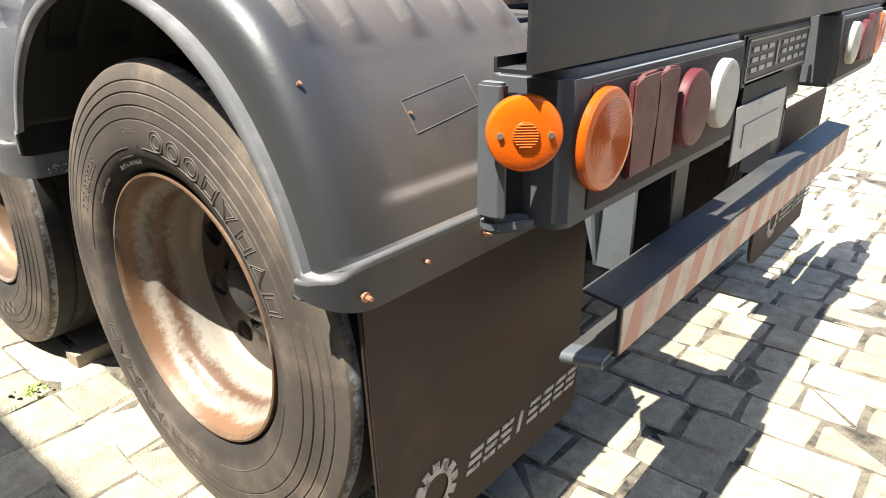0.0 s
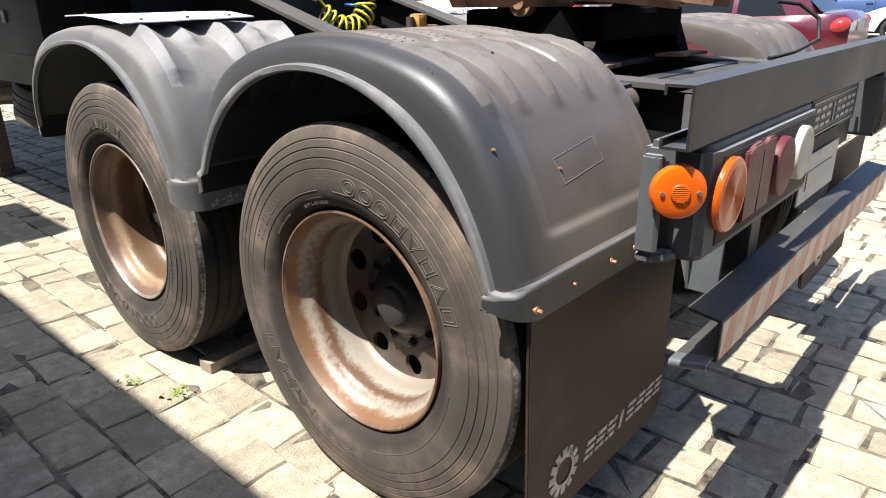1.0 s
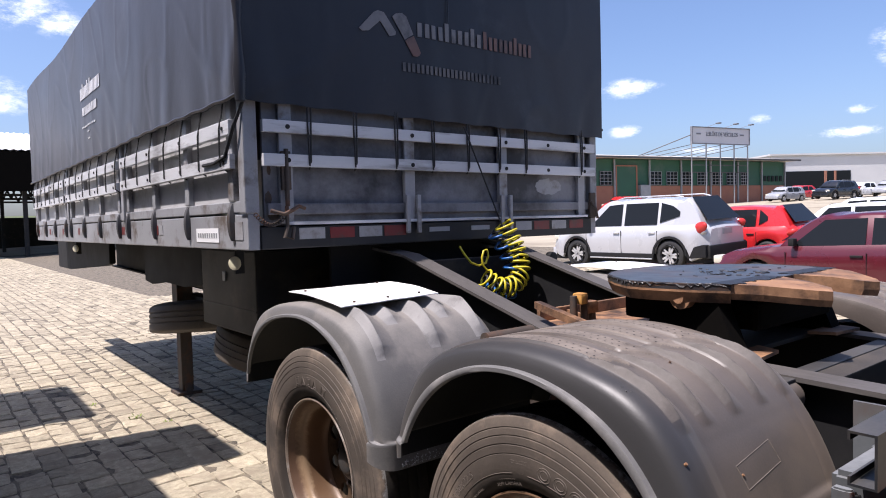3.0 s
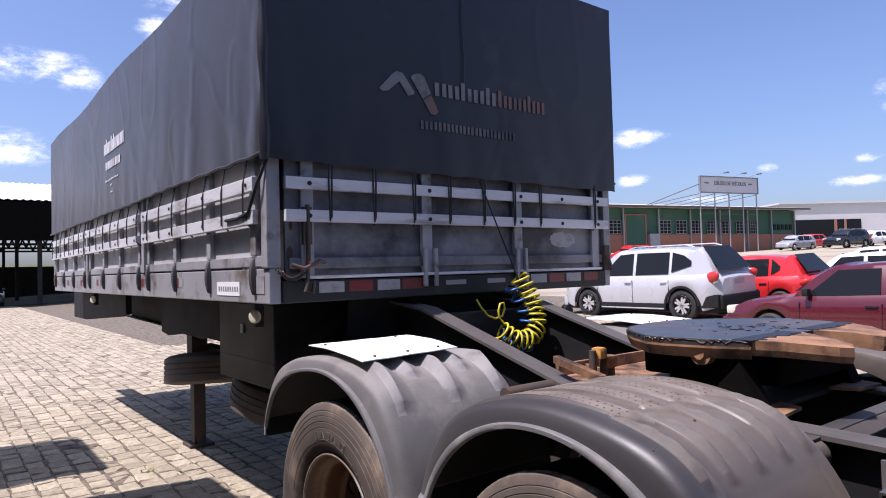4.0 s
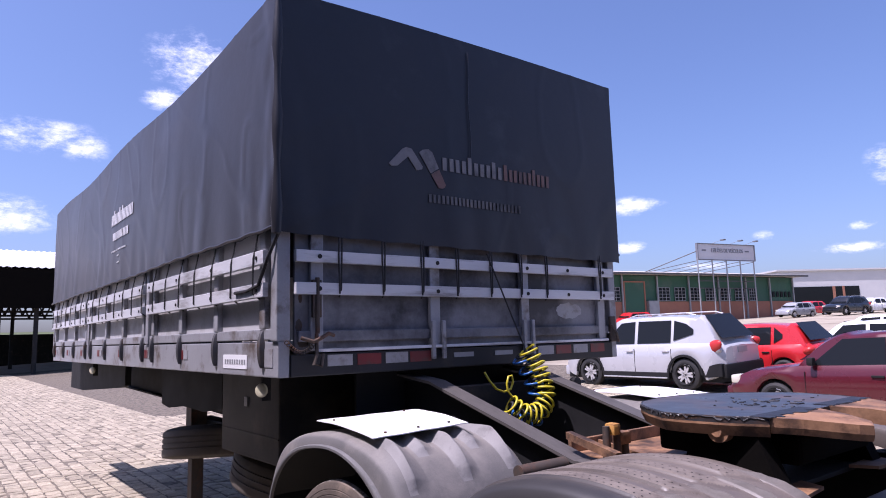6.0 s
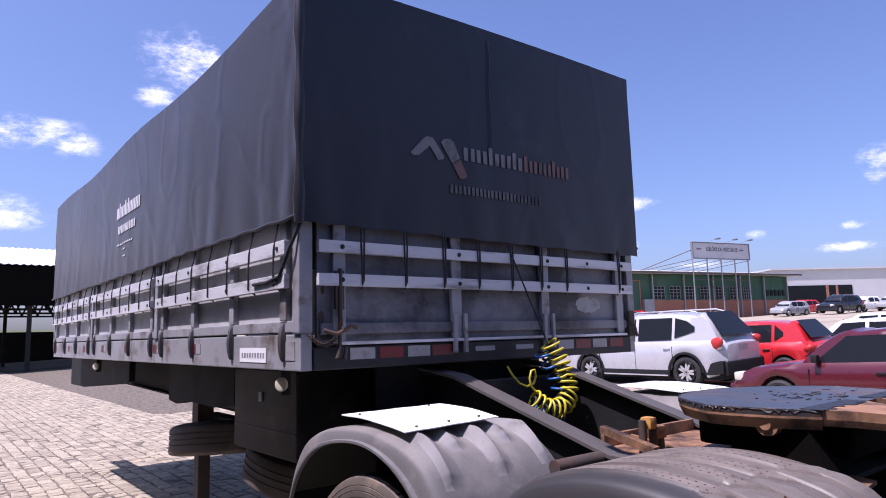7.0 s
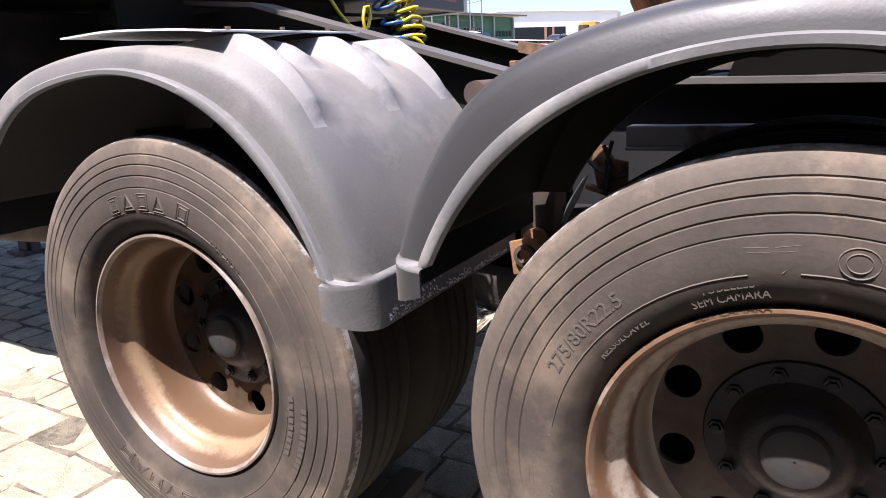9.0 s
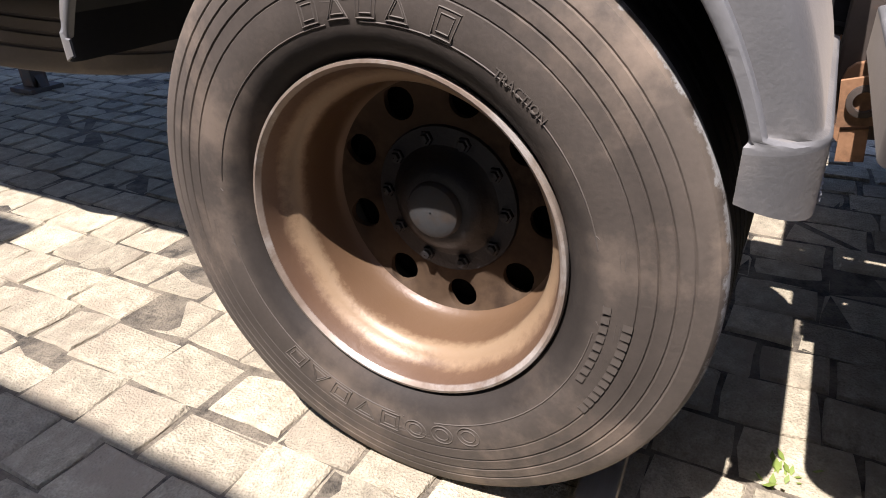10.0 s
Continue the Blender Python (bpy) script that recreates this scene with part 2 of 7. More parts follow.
def tyre_mat():
    """Rubber that is dark by the bead, dusty on the sidewall and scuffed pale at the shoulder; the axle is the local x axis."""
    m = surf("worn_tyre_rubber", (0.050, 0.042, 0.035), (0.108, 0.089, 0.072), 0.72, 0, 5, 110, 0.30, (0.175, 0.138, 0.106), 0.36, 4.5, spec=0.35)
    n, l_ = m.node_tree.nodes, m.node_tree.links
    b = n["Principled BSDF"]
    src = b.inputs["Base Color"].links[0].from_socket
    tc = n.new("ShaderNodeTexCoord")
    flat = n.new("ShaderNodeVectorMath"); flat.operation = "MULTIPLY"; flat.inputs[1].default_value = (0, 1, 1)
    ln = n.new("ShaderNodeVectorMath"); ln.operation = "LENGTH"
    wob = n.new("ShaderNodeTexNoise"); wob.inputs["Scale"].default_value = 26; wob.inputs["Detail"].default_value = 6
    l_.new(tc.outputs["Object"], flat.inputs[0]); l_.new(flat.outputs[0], ln.inputs[0]); l_.new(tc.outputs["Object"], wob.inputs["Vector"])
    jit = n.new("ShaderNodeMath"); jit.operation = "MULTIPLY_ADD"
    l_.new(wob.outputs["Fac"], jit.inputs[0]); jit.inputs[1].default_value = 0.028; l_.new(ln.outputs["Value"], jit.inputs[2])
    ramp = n.new("ShaderNodeValToRGB")
    r = ramp.color_ramp
    span = n.new("ShaderNodeMapRange")
    span.inputs["From Min"].default_value, span.inputs["From Max"].default_value = 0.30, 0.55
    l_.new(jit.outputs[0], span.inputs["Value"]); l_.new(span.outputs[0], ramp.inputs["Fac"])
    r.elements[0].position, r.elements[0].color = 0.0, (0.30, 0.28, 0.27, 1)
    r.elements[1].position, r.elements[1].color = 1.0, (0.75, 0.72, 0.70, 1)
    for pos, v in ((0.20, 0.42), (0.31, 0.92), (0.62, 0.85), (0.80, 1.15), (0.885, 1.25), (0.925, 1.35), (0.955, 0.7)):
        e = r.elements.new(pos)
        e.color = (v, v * 0.98, v * 0.96, 1)
    mul = n.new("ShaderNodeMix"); mul.data_type = "RGBA"; mul.blend_type = "MULTIPLY"; mul.inputs[0].default_value = 1.0
    l_.new(src, mul.inputs[6]); l_.new(ramp.outputs["Color"], mul.inputs[7])
    chip = n.new("ShaderNodeTexNoise")
    chip.inputs["Scale"].default_value, chip.inputs["Detail"].default_value, chip.inputs["Roughness"].default_value = 34, 7, 0.72
    l_.new(tc.outputs["Object"], chip.inputs["Vector"])
    edge = n.new("ShaderNodeMapRange")
    edge.inputs["From Min"].default_value, edge.inputs["From Max"].default_value = 0.505, 0.522
    l_.new(ln.outputs["Value"], edge.inputs["Value"])
    lim = n.new("ShaderNodeMath"); lim.operation = "MULTIPLY_ADD"
    l_.new(edge.outputs[0], lim.inputs[0]); lim.inputs[1].default_value = 0.62; l_.new(chip.outputs["Fac"], lim.inputs[2])
    scuff = n.new("ShaderNodeMapRange")
    scuff.inputs["From Min"].default_value, scuff.inputs["From Max"].default_value = 0.98, 1.10
    l_.new(lim.outputs[0], scuff.inputs["Value"])
    worn = n.new("ShaderNodeMix"); worn.data_type = "RGBA"
    l_.new(scuff.outputs[0], worn.inputs[0]); l_.new(mul.outputs[2], worn.inputs[6]); worn.inputs[7].default_value = (0.27, 0.265, 0.255, 1)
    l_.new(worn.outputs[2], b.inputs["Base Color"])
    return m


M["tyre"] = tyre_mat()
M["tread"] = surf("dark_tread_rubber", (0.016, 0.0145, 0.013), (0.036, 0.031, 0.027), 0.75, 0, 6, 100, 0.3, (0.055, 0.047, 0.039), 0.25, 6.0, spec=0.3)
M["letter"] = surf("raised_tyre_lettering", (0.066, 0.055, 0.044), (0.108, 0.088, 0.070), 0.75, 0, 8, 90, 0.05)


def rim_mat(name, bands, speckle):
    """Wheel paint with rings of rust and bare paint along the depth of the dish (local x), broken up by speckles."""
    m = surf(name, (0.2, 0.2, 0.2), (0.3, 0.3, 0.3), 0.45, 0.1, 9, 130, 0.30, rough_var=0.18)
    n, l_ = m.node_tree.nodes, m.node_tree.links
    b = n["Principled BSDF"]
    tc, sp = n.new("ShaderNodeTexCoord"), n.new("ShaderNodeSeparateXYZ")
    l_.new(tc.outputs["Object"], sp.inputs[0])
    grit, drift = n.new("ShaderNodeTexNoise"), n.new("ShaderNodeTexNoise")
    grit.inputs["Scale"].default_value, grit.inputs["Detail"].default_value, grit.inputs["Roughness"].default_value = 60, 8, 0.75
    drift.inputs["Scale"].default_value, drift.inputs["Detail"].default_value = 7, 4
    l_.new(tc.outputs["Object"], grit.inputs["Vector"]); l_.new(tc.outputs["Object"], drift.inputs["Vector"])
    a1 = n.new("ShaderNodeMath"); a1.operation = "MULTIPLY_ADD"
    l_.new(grit.outputs["Fac"], a1.inputs[0]); a1.inputs[1].default_value = speckle; l_.new(sp.outputs[0], a1.inputs[2])
    a2 = n.new("ShaderNodeMath"); a2.operation = "MULTIPLY_ADD"
    l_.new(drift.outputs["Fac"], a2.inputs[0]); a2.inputs[1].default_value = 0.05; l_.new(a1.outputs[0], a2.inputs[2])
    span = n.new("ShaderNodeMapRange")
    span.inputs["From Min"].default_value, span.inputs["From Max"].default_value = 0.5 * speckle + 0.045, 0.5 * speckle + 0.215
    l_.new(a2.outputs[0], span.inputs["Value"])
    ramp = n.new("ShaderNodeValToRGB")
    l_.new(span.outputs[0], ramp.inputs["Fac"])
    r = ramp.color_ramp
    r.elements[0].position, r.elements[0].color = bands[0][0], (*bands[0][1], 1)
    r.elements[1].position, r.elements[1].color = bands[-1][0], (*bands[-1][1], 1)
    for pos, c in bands[1:-1]:
        e = r.elements.new(pos)
        e.color = (*c, 1)
    l_.new(ramp.outputs["Color"], b.inputs["Base Color"])
    return m


# Deep bands darker: rust rings, and the dish's shade put into colour.
M["rim"] = rim_mat("dusty_tan_rim", [(0.0, (0.10, 0.056, 0.032)), (0.22, (0.12, 0.070, 0.041)), (0.36, (0.25, 0.168, 0.098)), (0.46, (0.255, 0.176, 0.104)), (0.58, (0.125, 0.072, 0.039)), (1.0, (0.125, 0.074, 0.040))], 0.05)
M["rim_worn"] = rim_mat("rust_ringed_silver_rim", [(0.0, (0.16, 0.080, 0.036)), (0.20, (0.175, 0.092, 0.046)), (0.33, (0.31, 0.265, 0.21)), (0.42, (0.21, 0.168, 0.128)), (0.50, (0.115, 0.060, 0.034)), (0.60, (0.13, 0.076, 0.047)), (0.74, (0.32, 0.29, 0.24)), (1.0, (0.25, 0.21, 0.165))], 0.07)
# Discs darker than the tan rim: the dish's shade is in the colour.
M["disc"] = surf("shaded_dusty_disc", (0.046, 0.029, 0.017), (0.098, 0.064, 0.038), 0.75, 0.0, 6, 60, 0.15, (0.018, 0.011, 0.008), 0.5, 5.0, spec=0.2)
M["disc_brown"] = surf("shaded_dirty_disc", (0.034, 0.025, 0.019), (0.105, 0.084, 0.064), 0.6, 0.0, 14, 90, 0.2, (0.05, 0.028, 0.018), 0.6, 9.0)
M["old_iron"] = surf("dark_old_iron", (0.040, 0.032, 0.026), (0.088, 0.068, 0.054), 0.7, 0.2, 9, 80, 0.3, (0.12, 0.058, 0.032), 0.38, 8.0)
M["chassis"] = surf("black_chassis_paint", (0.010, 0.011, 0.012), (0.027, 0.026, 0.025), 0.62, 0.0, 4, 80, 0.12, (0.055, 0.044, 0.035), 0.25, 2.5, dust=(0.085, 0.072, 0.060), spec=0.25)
# Upward faces paler: grey-brown dust and the lit beam top in colour.
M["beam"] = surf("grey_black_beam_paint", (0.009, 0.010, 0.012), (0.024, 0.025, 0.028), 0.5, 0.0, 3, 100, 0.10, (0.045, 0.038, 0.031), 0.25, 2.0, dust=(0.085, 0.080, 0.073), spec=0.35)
# Flange tops: dust, with their sunlit look put into the colour too.
M["rail_top"] = surf("dusty_grey_flange", (0.050, 0.045, 0.042), (0.125, 0.114, 0.104), 0.6, 0.1, 5, 90, 0.2, (0.05, 0.045, 0.042), 0.35, 5.0, stretch=(1, 0.3, 1))
M["rust"] = surf("rusty_steel", (0.155, 0.075, 0.036), (0.41, 0.225, 0.115), 0.66, 0.1, 9, 90, 0.45, (0.045, 0.026, 0.018), 0.58, 6.0)
M["grease"] = surf("greased_steel_plate", (0.022, 0.024, 0.030), (0.075, 0.075, 0.080), 0.34, 0.35, 7, 40, 0.6, (0.115, 0.064, 0.038), 0.46, 3.2, rough_var=0.18)
M["flap"] = surf("brown_dusty_rubber_flap", (0.030, 0.018, 0.013), (0.050, 0.031, 0.022), 0.64, 0, 2.5, 120, 0.15, (0.064, 0.042, 0.031), 0.32, 1.8, spec=0.25)
M["flap_print"] = surf("worn_pale_print", (0.36, 0.32, 0.27), (0.52, 0.48, 0.42), 0.75, 0, 40, 200, 0.05, (0.07, 0.058, 0.05), 0.35, 40)
# Paler upward bevels: lit top edges put into the colour, with some dust.
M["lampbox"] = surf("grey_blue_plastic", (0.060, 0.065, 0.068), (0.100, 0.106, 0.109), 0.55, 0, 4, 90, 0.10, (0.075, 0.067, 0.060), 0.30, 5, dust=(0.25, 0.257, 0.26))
M["bracket_grey"] = surf("bare_grey_steel", (0.082, 0.092, 0.099), (0.135, 0.145, 0.150), 0.5, 0.1, 4, 90, 0.06, (0.10, 0.08, 0.07), 0.2, 3)
M["lampface"] = surf("dark_lamp_plate", (0.024, 0.017, 0.017), (0.042, 0.030, 0.029), 0.7, 0, 4, 80, 0.08, (0.055, 0.045, 0.040), 0.3, 6, spec=0.2)
M["amber"] = lens_mat("amber_lens", (0.70, 0.115, 0.002), 0.0)
M["amber_dark"] = lens_mat("deep_amber_lens", (0.50, 0.085, 0.004), 0.0)
M["redlens"] = surf("faded_red_lens", (0.080, 0.015, 0.018), (0.135, 0.030, 0.032), 0.5, 0, 6, 80, 0.05, (0.14, 0.065, 0.06), 0.4, 8, spec=0.25)
M["clear"] = surf("milky_clear_lens", (0.34, 0.33, 0.285), (0.46, 0.45, 0.395), 0.4, 0, 8, 60, 0.05, (0.26, 0.23, 0.19), 0.3, 12, spec=0.3)
M["white_paint"] = surf("dusty_white_sheet", (0.74, 0.75, 0.75), (0.82, 0.82, 0.81), 0.45, 0, 3, 60, 0.05, (0.6, 0.58, 0.54), 0.2, 3)
M["body_grey"] = surf("weathered_grey_panel", (0.105, 0.107, 0.118), (0.235, 0.240, 0.262), 0.5, 0.0, 2.0, 90, 0.10, (0.024, 0.024, 0.030), 0.68, 1.7)
M["body_side"] = surf("grey_side_panel", (0.37, 0.37, 0.372), (0.48, 0.48, 0.48), 0.5, 0.0, 2.5, 90, 0.08, (0.22, 0.205, 0.185), 0.30, 2.2)
M["body_frame"] = surf("grey_steel_frame", (0.215, 0.219, 0.230), (0.36, 0.366, 0.38), 0.45, 0.1, 3, 90, 0.12, (0.10, 0.075, 0.056), 0.34, 5)
M["strap"] = surf("dark_hinge_iron", (0.055, 0.056, 0.06), (0.11, 0.11, 0.115), 0.55, 0.1, 6, 90, 0.15, (0.09, 0.06, 0.04), 0.35, 8)
M["slat"] = surf("pale_aluminium_slat", (0.48, 0.49, 0.50), (0.66, 0.665, 0.675), 0.45, 0.05, 4, 90, 0.08, (0.25, 0.24, 0.23), 0.36, 6, stretch=(0.3, 0.3, 2))
M["tarp"] = surf("black_vinyl_tarpaulin", (0.0095, 0.0100, 0.0135), (0.0190, 0.0197, 0.0258), 0.42, 0, 1.6, 22, 0.26, (0.040, 0.041, 0.048), 0.22, 1.3, rough_var=0.12, spec=0.42)
dusty("tarp", 0.12, (0.80, 0.80, 0.84, 1))
M["print_white"] = surf("white_tarp_print", (0.55, 0.55, 0.56), (0.75, 0.75, 0.75), 0.5, 0, 6, 60, 0.02)
M["print_faded"] = surf("faded_tarp_print", (0.12, 0.115, 0.115), (0.25, 0.24, 0.235), 0.5, 0, 4, 40, 0.02, (0.045, 0.044, 0.046), 0.4, 4)
M["print_dim"] = surf("rubbed_tarp_print", (0.07, 0.067, 0.066), (0.16, 0.15, 0.145), 0.5, 0, 4, 40, 0.02, (0.03, 0.029, 0.03), 0.5, 5)
M["print_orange"] = surf("faded_orange_print", (0.13, 0.065, 0.05), (0.20, 0.12, 0.095), 0.5, 0, 4, 40, 0.02, (0.05, 0.04, 0.04), 0.4, 4)
M["rope"] = surf("black_elastic_rope", (0.012, 0.012, 0.013), (0.03, 0.03, 0.03), 0.7, 0, 20, 200, 0.2)
M["red_tape"] = surf("red_reflective_tape", (0.115, 0.013, 0.015), (0.175, 0.026, 0.026), 0.4, 0, 6, 150, 0.03, (0.08, 0.04, 0.036), 0.4, 9)
M["white_tape"] = surf("silver_reflective_tape", (0.23, 0.23, 0.24), (0.34, 0.34, 0.35), 0.4, 0, 6, 150, 0.03, (0.15, 0.135, 0.122), 0.35, 9)
M["bump_red"] = surf("faded_bumper_red", (0.42, 0.17, 0.12), (0.52, 0.26, 0.19), 0.5, 0, 5, 90, 0.05, (0.45, 0.34, 0.26), 0.45, 8)
M["bump_white"] = surf("dirty_bumper_cream", (0.50, 0.40, 0.31), (0.60, 0.51, 0.41), 0.5, 0, 5, 90, 0.05, (0.36, 0.27, 0.20), 0.4, 8)
M["hose_yellow"] = surf("yellow_air_hose", (0.50, 0.41, 0.015), (0.62, 0.52, 0.03), 0.35, 0, 10, 60, 0.0)
M["hose_blue"] = surf("blue_air_hose", (0.02, 0.10, 0.32), (0.03, 0.14, 0.40), 0.35, 0, 10, 60, 0.0)
M["cream_lens"] = surf("cream_marker_lens", (0.60, 0.56, 0.38), (0.70, 0.66, 0.48), 0.3, 0, 10, 60, 0.0)
M["wood"] = surf("weathered_wood_block", (0.20, 0.165, 0.12), (0.34, 0.285, 0.215), 0.85, 0, 4, 40, 0.3, stretch=(1, 8, 8))
M["weed"] = surf("yellow_green_weed", (0.10, 0.15, 0.02), (0.22, 0.27, 0.05), 0.7, 0, 30, 90, 0.0)
M["rubber"] = surf("black_rubber", (0.012, 0.012, 0.012), (0.03, 0.029, 0.028), 0.7, 0, 5, 80, 0.2)
M["glass"] = glass_mat("dark_car_glass", (0.012, 0.014, 0.016))
M["chrome"] = surf("bright_metal", (0.6, 0.6, 0.6), (0.7, 0.7, 0.7), 0.25, 0.9, 5, 50, 0.0)
M["copper"] = surf("coppery_bolt", (0.36, 0.18, 0.10), (0.50, 0.28, 0.17), 0.5, 0.5, 9, 90, 0.1)
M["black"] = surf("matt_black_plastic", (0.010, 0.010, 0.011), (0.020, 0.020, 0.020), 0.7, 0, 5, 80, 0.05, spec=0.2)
M["box_paint"] = surf("dusty_black_box_paint", (0.016, 0.0145, 0.0135), (0.034, 0.030, 0.027), 0.55, 0, 3, 80, 0.1, (0.060, 0.048, 0.038), 0.28, 2.0, spec=0.3)
# Near-black for hollows: deep shade put into the colour.
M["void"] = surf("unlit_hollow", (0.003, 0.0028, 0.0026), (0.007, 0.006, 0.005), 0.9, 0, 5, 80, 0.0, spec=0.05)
M["green_wall"] = surf("dark_green_cladding", (0.015, 0.075, 0.045), (0.028, 0.11, 0.065), 0.6, 0, 0.5, 6, 0.1, (0.05, 0.10, 0.07), 0.25, 0.4)
M["brick_wall"] = surf("red_brick_plinth", (0.26, 0.11, 0.07), (0.36, 0.17, 0.11), 0.85, 0, 0.8, 12, 0.2)
M["roof_sheet"] = surf("weathered_roof_sheet", (0.42, 0.40, 0.34), (0.56, 0.53, 0.46), 0.7, 0, 0.4, 5, 0.1)
M["white_wall"] = surf("pale_rendered_wall", (0.50, 0.51, 0.51), (0.60, 0.60, 0.59), 0.8, 0, 0.3, 5, 0.05)
M["sign_white"] = surf("white_sign_board", (0.46, 0.47, 0.49), (0.56, 0.57, 0.59), 0.5, 0, 0.6, 8, 0.0)
M["sign_ink"] = surf("grey_sign_lettering", (0.12, 0.13, 0.15), (0.18, 0.19, 0.21), 0.6, 0, 2, 8, 0.0)
M["steel_grey"] = surf("galvanised_steel", (0.25, 0.26, 0.27), (0.36, 0.37, 0.38), 0.5, 0.4, 2, 20, 0.05)
M["asphalt_far"] = surf("far_yard_paving", (0.25, 0.215, 0.158), (0.40, 0.355, 0.265), 0.9, 0, 0.7, 9, 0.5, (0.21, 0.175, 0.125), 0.35, 0.3)
M["headlight"] = surf("headlight_glass", (0.65, 0.62, 0.50), (0.75, 0.72, 0.62), 0.12, 0.2, 5, 30, 0.0)
M["taillight"] = surf("tail_light_red", (0.40, 0.02, 0.02), (0.50, 0.04, 0.03), 0.15, 0, 5, 30, 0.0)
M["alloy"] = surf("silver_alloy", (0.50, 0.50, 0.51), (0.62, 0.62, 0.62), 0.3, 0.5, 5, 30, 0.0)
M["far_green"] = surf("far_treeline", (0.10, 0.13, 0.07), (0.16, 0.19, 0.10), 0.9, 0, 0.05, 0.6, 0.0)


# ---- mesh helpers ----
def finish(name, bm, material, parent=None, label="", smooth=None):
    me = bpy.data.meshes.new(name)
    bmesh.ops.recalc_face_normals(bm, faces=bm.faces)
    if smooth is not None:
        for f in bm.faces:
            f.smooth = True
        for e in bm.edges:
            if len(e.link_faces) == 2 and e.calc_face_angle(0) > radians(smooth):
                e.smooth = False
    bm.to_mesh(me)
    bm.free()
    mats = material if isinstance(material, (list, tuple)) else [material]
    for m in mats:
        me.materials.append(M[m])
    ob = new(name, me)
    ob.parent = parent
    if label:
        tagged(ob, label)
    return ob


def part(name, bm, material, parent, label="", smooth=None):
    """One mesh object under a thing or under a part."""
    return finish(name, bm, material, parent, label, smooth)


def islands(bm):
    """The loose pieces of a mesh, each as a mesh of its own."""
    bmesh.ops.remove_doubles(bm, verts=bm.verts, dist=1e-5)
    left, out = set(bm.verts), []
    while left:
        seed = left.pop()
        group, todo = {seed}, [seed]
        while todo:
            for e in todo.pop().link_edges:
                for v in e.verts:
                    if v not in group:
                        group.add(v)
                        todo.append(v)
        left -= group
        b, at = bmesh.new(), {}
        for v in sorted(group, key=lambda q: q.index):
            at[v] = b.verts.new(v.co)
        for f in {f for v in group for f in v.link_faces}:
            b.faces.new([at[v] for v in f.verts])
        out.append(b)
    bm.free()
    return out


def thing(name, label, category, group="", at=(0, 0, 0)):
    ob = new(name)
    ob.empty_display_size = 0.2
    ob.location = at
    return tagged(ob, label, category, group)


def box(x0, x1, y0, y1, z0, z1, bevel=0.0, bm=None, seg=2):
    b = bmesh.new()
    v = [b.verts.new((x, y, z)) for x in (x0, x1) for y in (y0, y1) for z in (z0, z1)]
    for q in ((0, 1, 3, 2), (4, 6, 7, 5), (0, 4, 5, 1), (2, 3, 7, 6), (0, 2, 6, 4), (1, 5, 7, 3)):
        b.faces.new([v[i] for i in q])
    if bevel:
        bmesh.ops.bevel(b, geom=b.edges[:], offset=bevel, segments=seg, affect="EDGES", profile=0.6)
    return merge(bm, b)


def merge(bm, b, m=None):
    if m is not None:
        b.transform(m)
    if bm is None:
        return b
    me = bpy.data.meshes.new("tmp")
    b.to_mesh(me)
    b.free()
    bm.from_mesh(me)
    bpy.data.meshes.remove(me)
    return bm


def sweep(points, r, seg=8, bm=None, closed=False, caps=True):
    """A round tube along points; r a number or a list."""
    b = bm or bmesh.new()
    pts = [Vector(p) for p in points]
    n = len(pts)
    rings, up = [], None
    for i, p in enumerate(pts):
        d = (pts[(i + 1) % n] - pts[i - 1]) if closed else (pts[min(i + 1, n - 1)] - pts[max(i - 1, 0)])
        d.normalize()
        if up is None:
            up = Vector((0, 0, 1)) if abs(d.z) < 0.9 else Vector((1, 0, 0))
        s = d.cross(up).normalized()
        up = s.cross(d).normalized()
        rad = r[i] if isinstance(r, (list, tuple)) else r
        rings.append([b.verts.new(p + rad * (math.cos(a) * s + math.sin(a) * up)) for a in (2 * math.pi * k / seg for k in range(seg))])
    for i in range(n if closed else n - 1):
        a, c = rings[i], rings[(i + 1) % n]
        for k in range(seg):
            b.faces.new((a[k], a[(k + 1) % seg], c[(k + 1) % seg], c[k]))
    if caps and not closed:
        b.faces.new(rings[0][::-1])
        b.faces.new(rings[-1])
    return b


def rod(p, q, r, seg=12, bm=None):
    return sweep([p, q], r, seg, bm)


def revolve_x(profile, seg=64, centre=(0, 0, 0), bm=None, closed=False):
    """Turns (x, radius) pairs about the x axis through centre."""
    b = bm or bmesh.new()
    cx, cy, cz = centre
    rings = []
    for x, r in profile:
        rings.append([b.verts.new((cx + x, cy + r * math.cos(a), cz + r * math.sin(a))) for a in (2 * math.pi * k / seg for k in range(seg))])
    for i in range(len(rings) - (0 if closed else 1)):
        a, c = rings[i], rings[(i + 1) % len(rings)]
        for k in range(seg):
            b.faces.new((a[k], a[(k + 1) % seg], c[(k + 1) % seg], c[k]))
    return b


def grid(rows, bm=None):
    """A skin through rows of points of equal length."""
    b = bm or bmesh.new()
    vs = [[b.verts.new(p) for p in row] for row in rows]
    for i in range(len(vs) - 1):
        for k in range(len(vs[i]) - 1):
            b.faces.new((vs[i][k], vs[i][k + 1], vs[i + 1][k + 1], vs[i + 1][k]))
    return b


def thicken(bm, t):
    """Gives a skin a thickness t."""
    bmesh.ops.recalc_face_normals(bm, faces=bm.faces)
    bmesh.ops.solidify(bm, geom=bm.faces[:], thickness=t)
    return bm


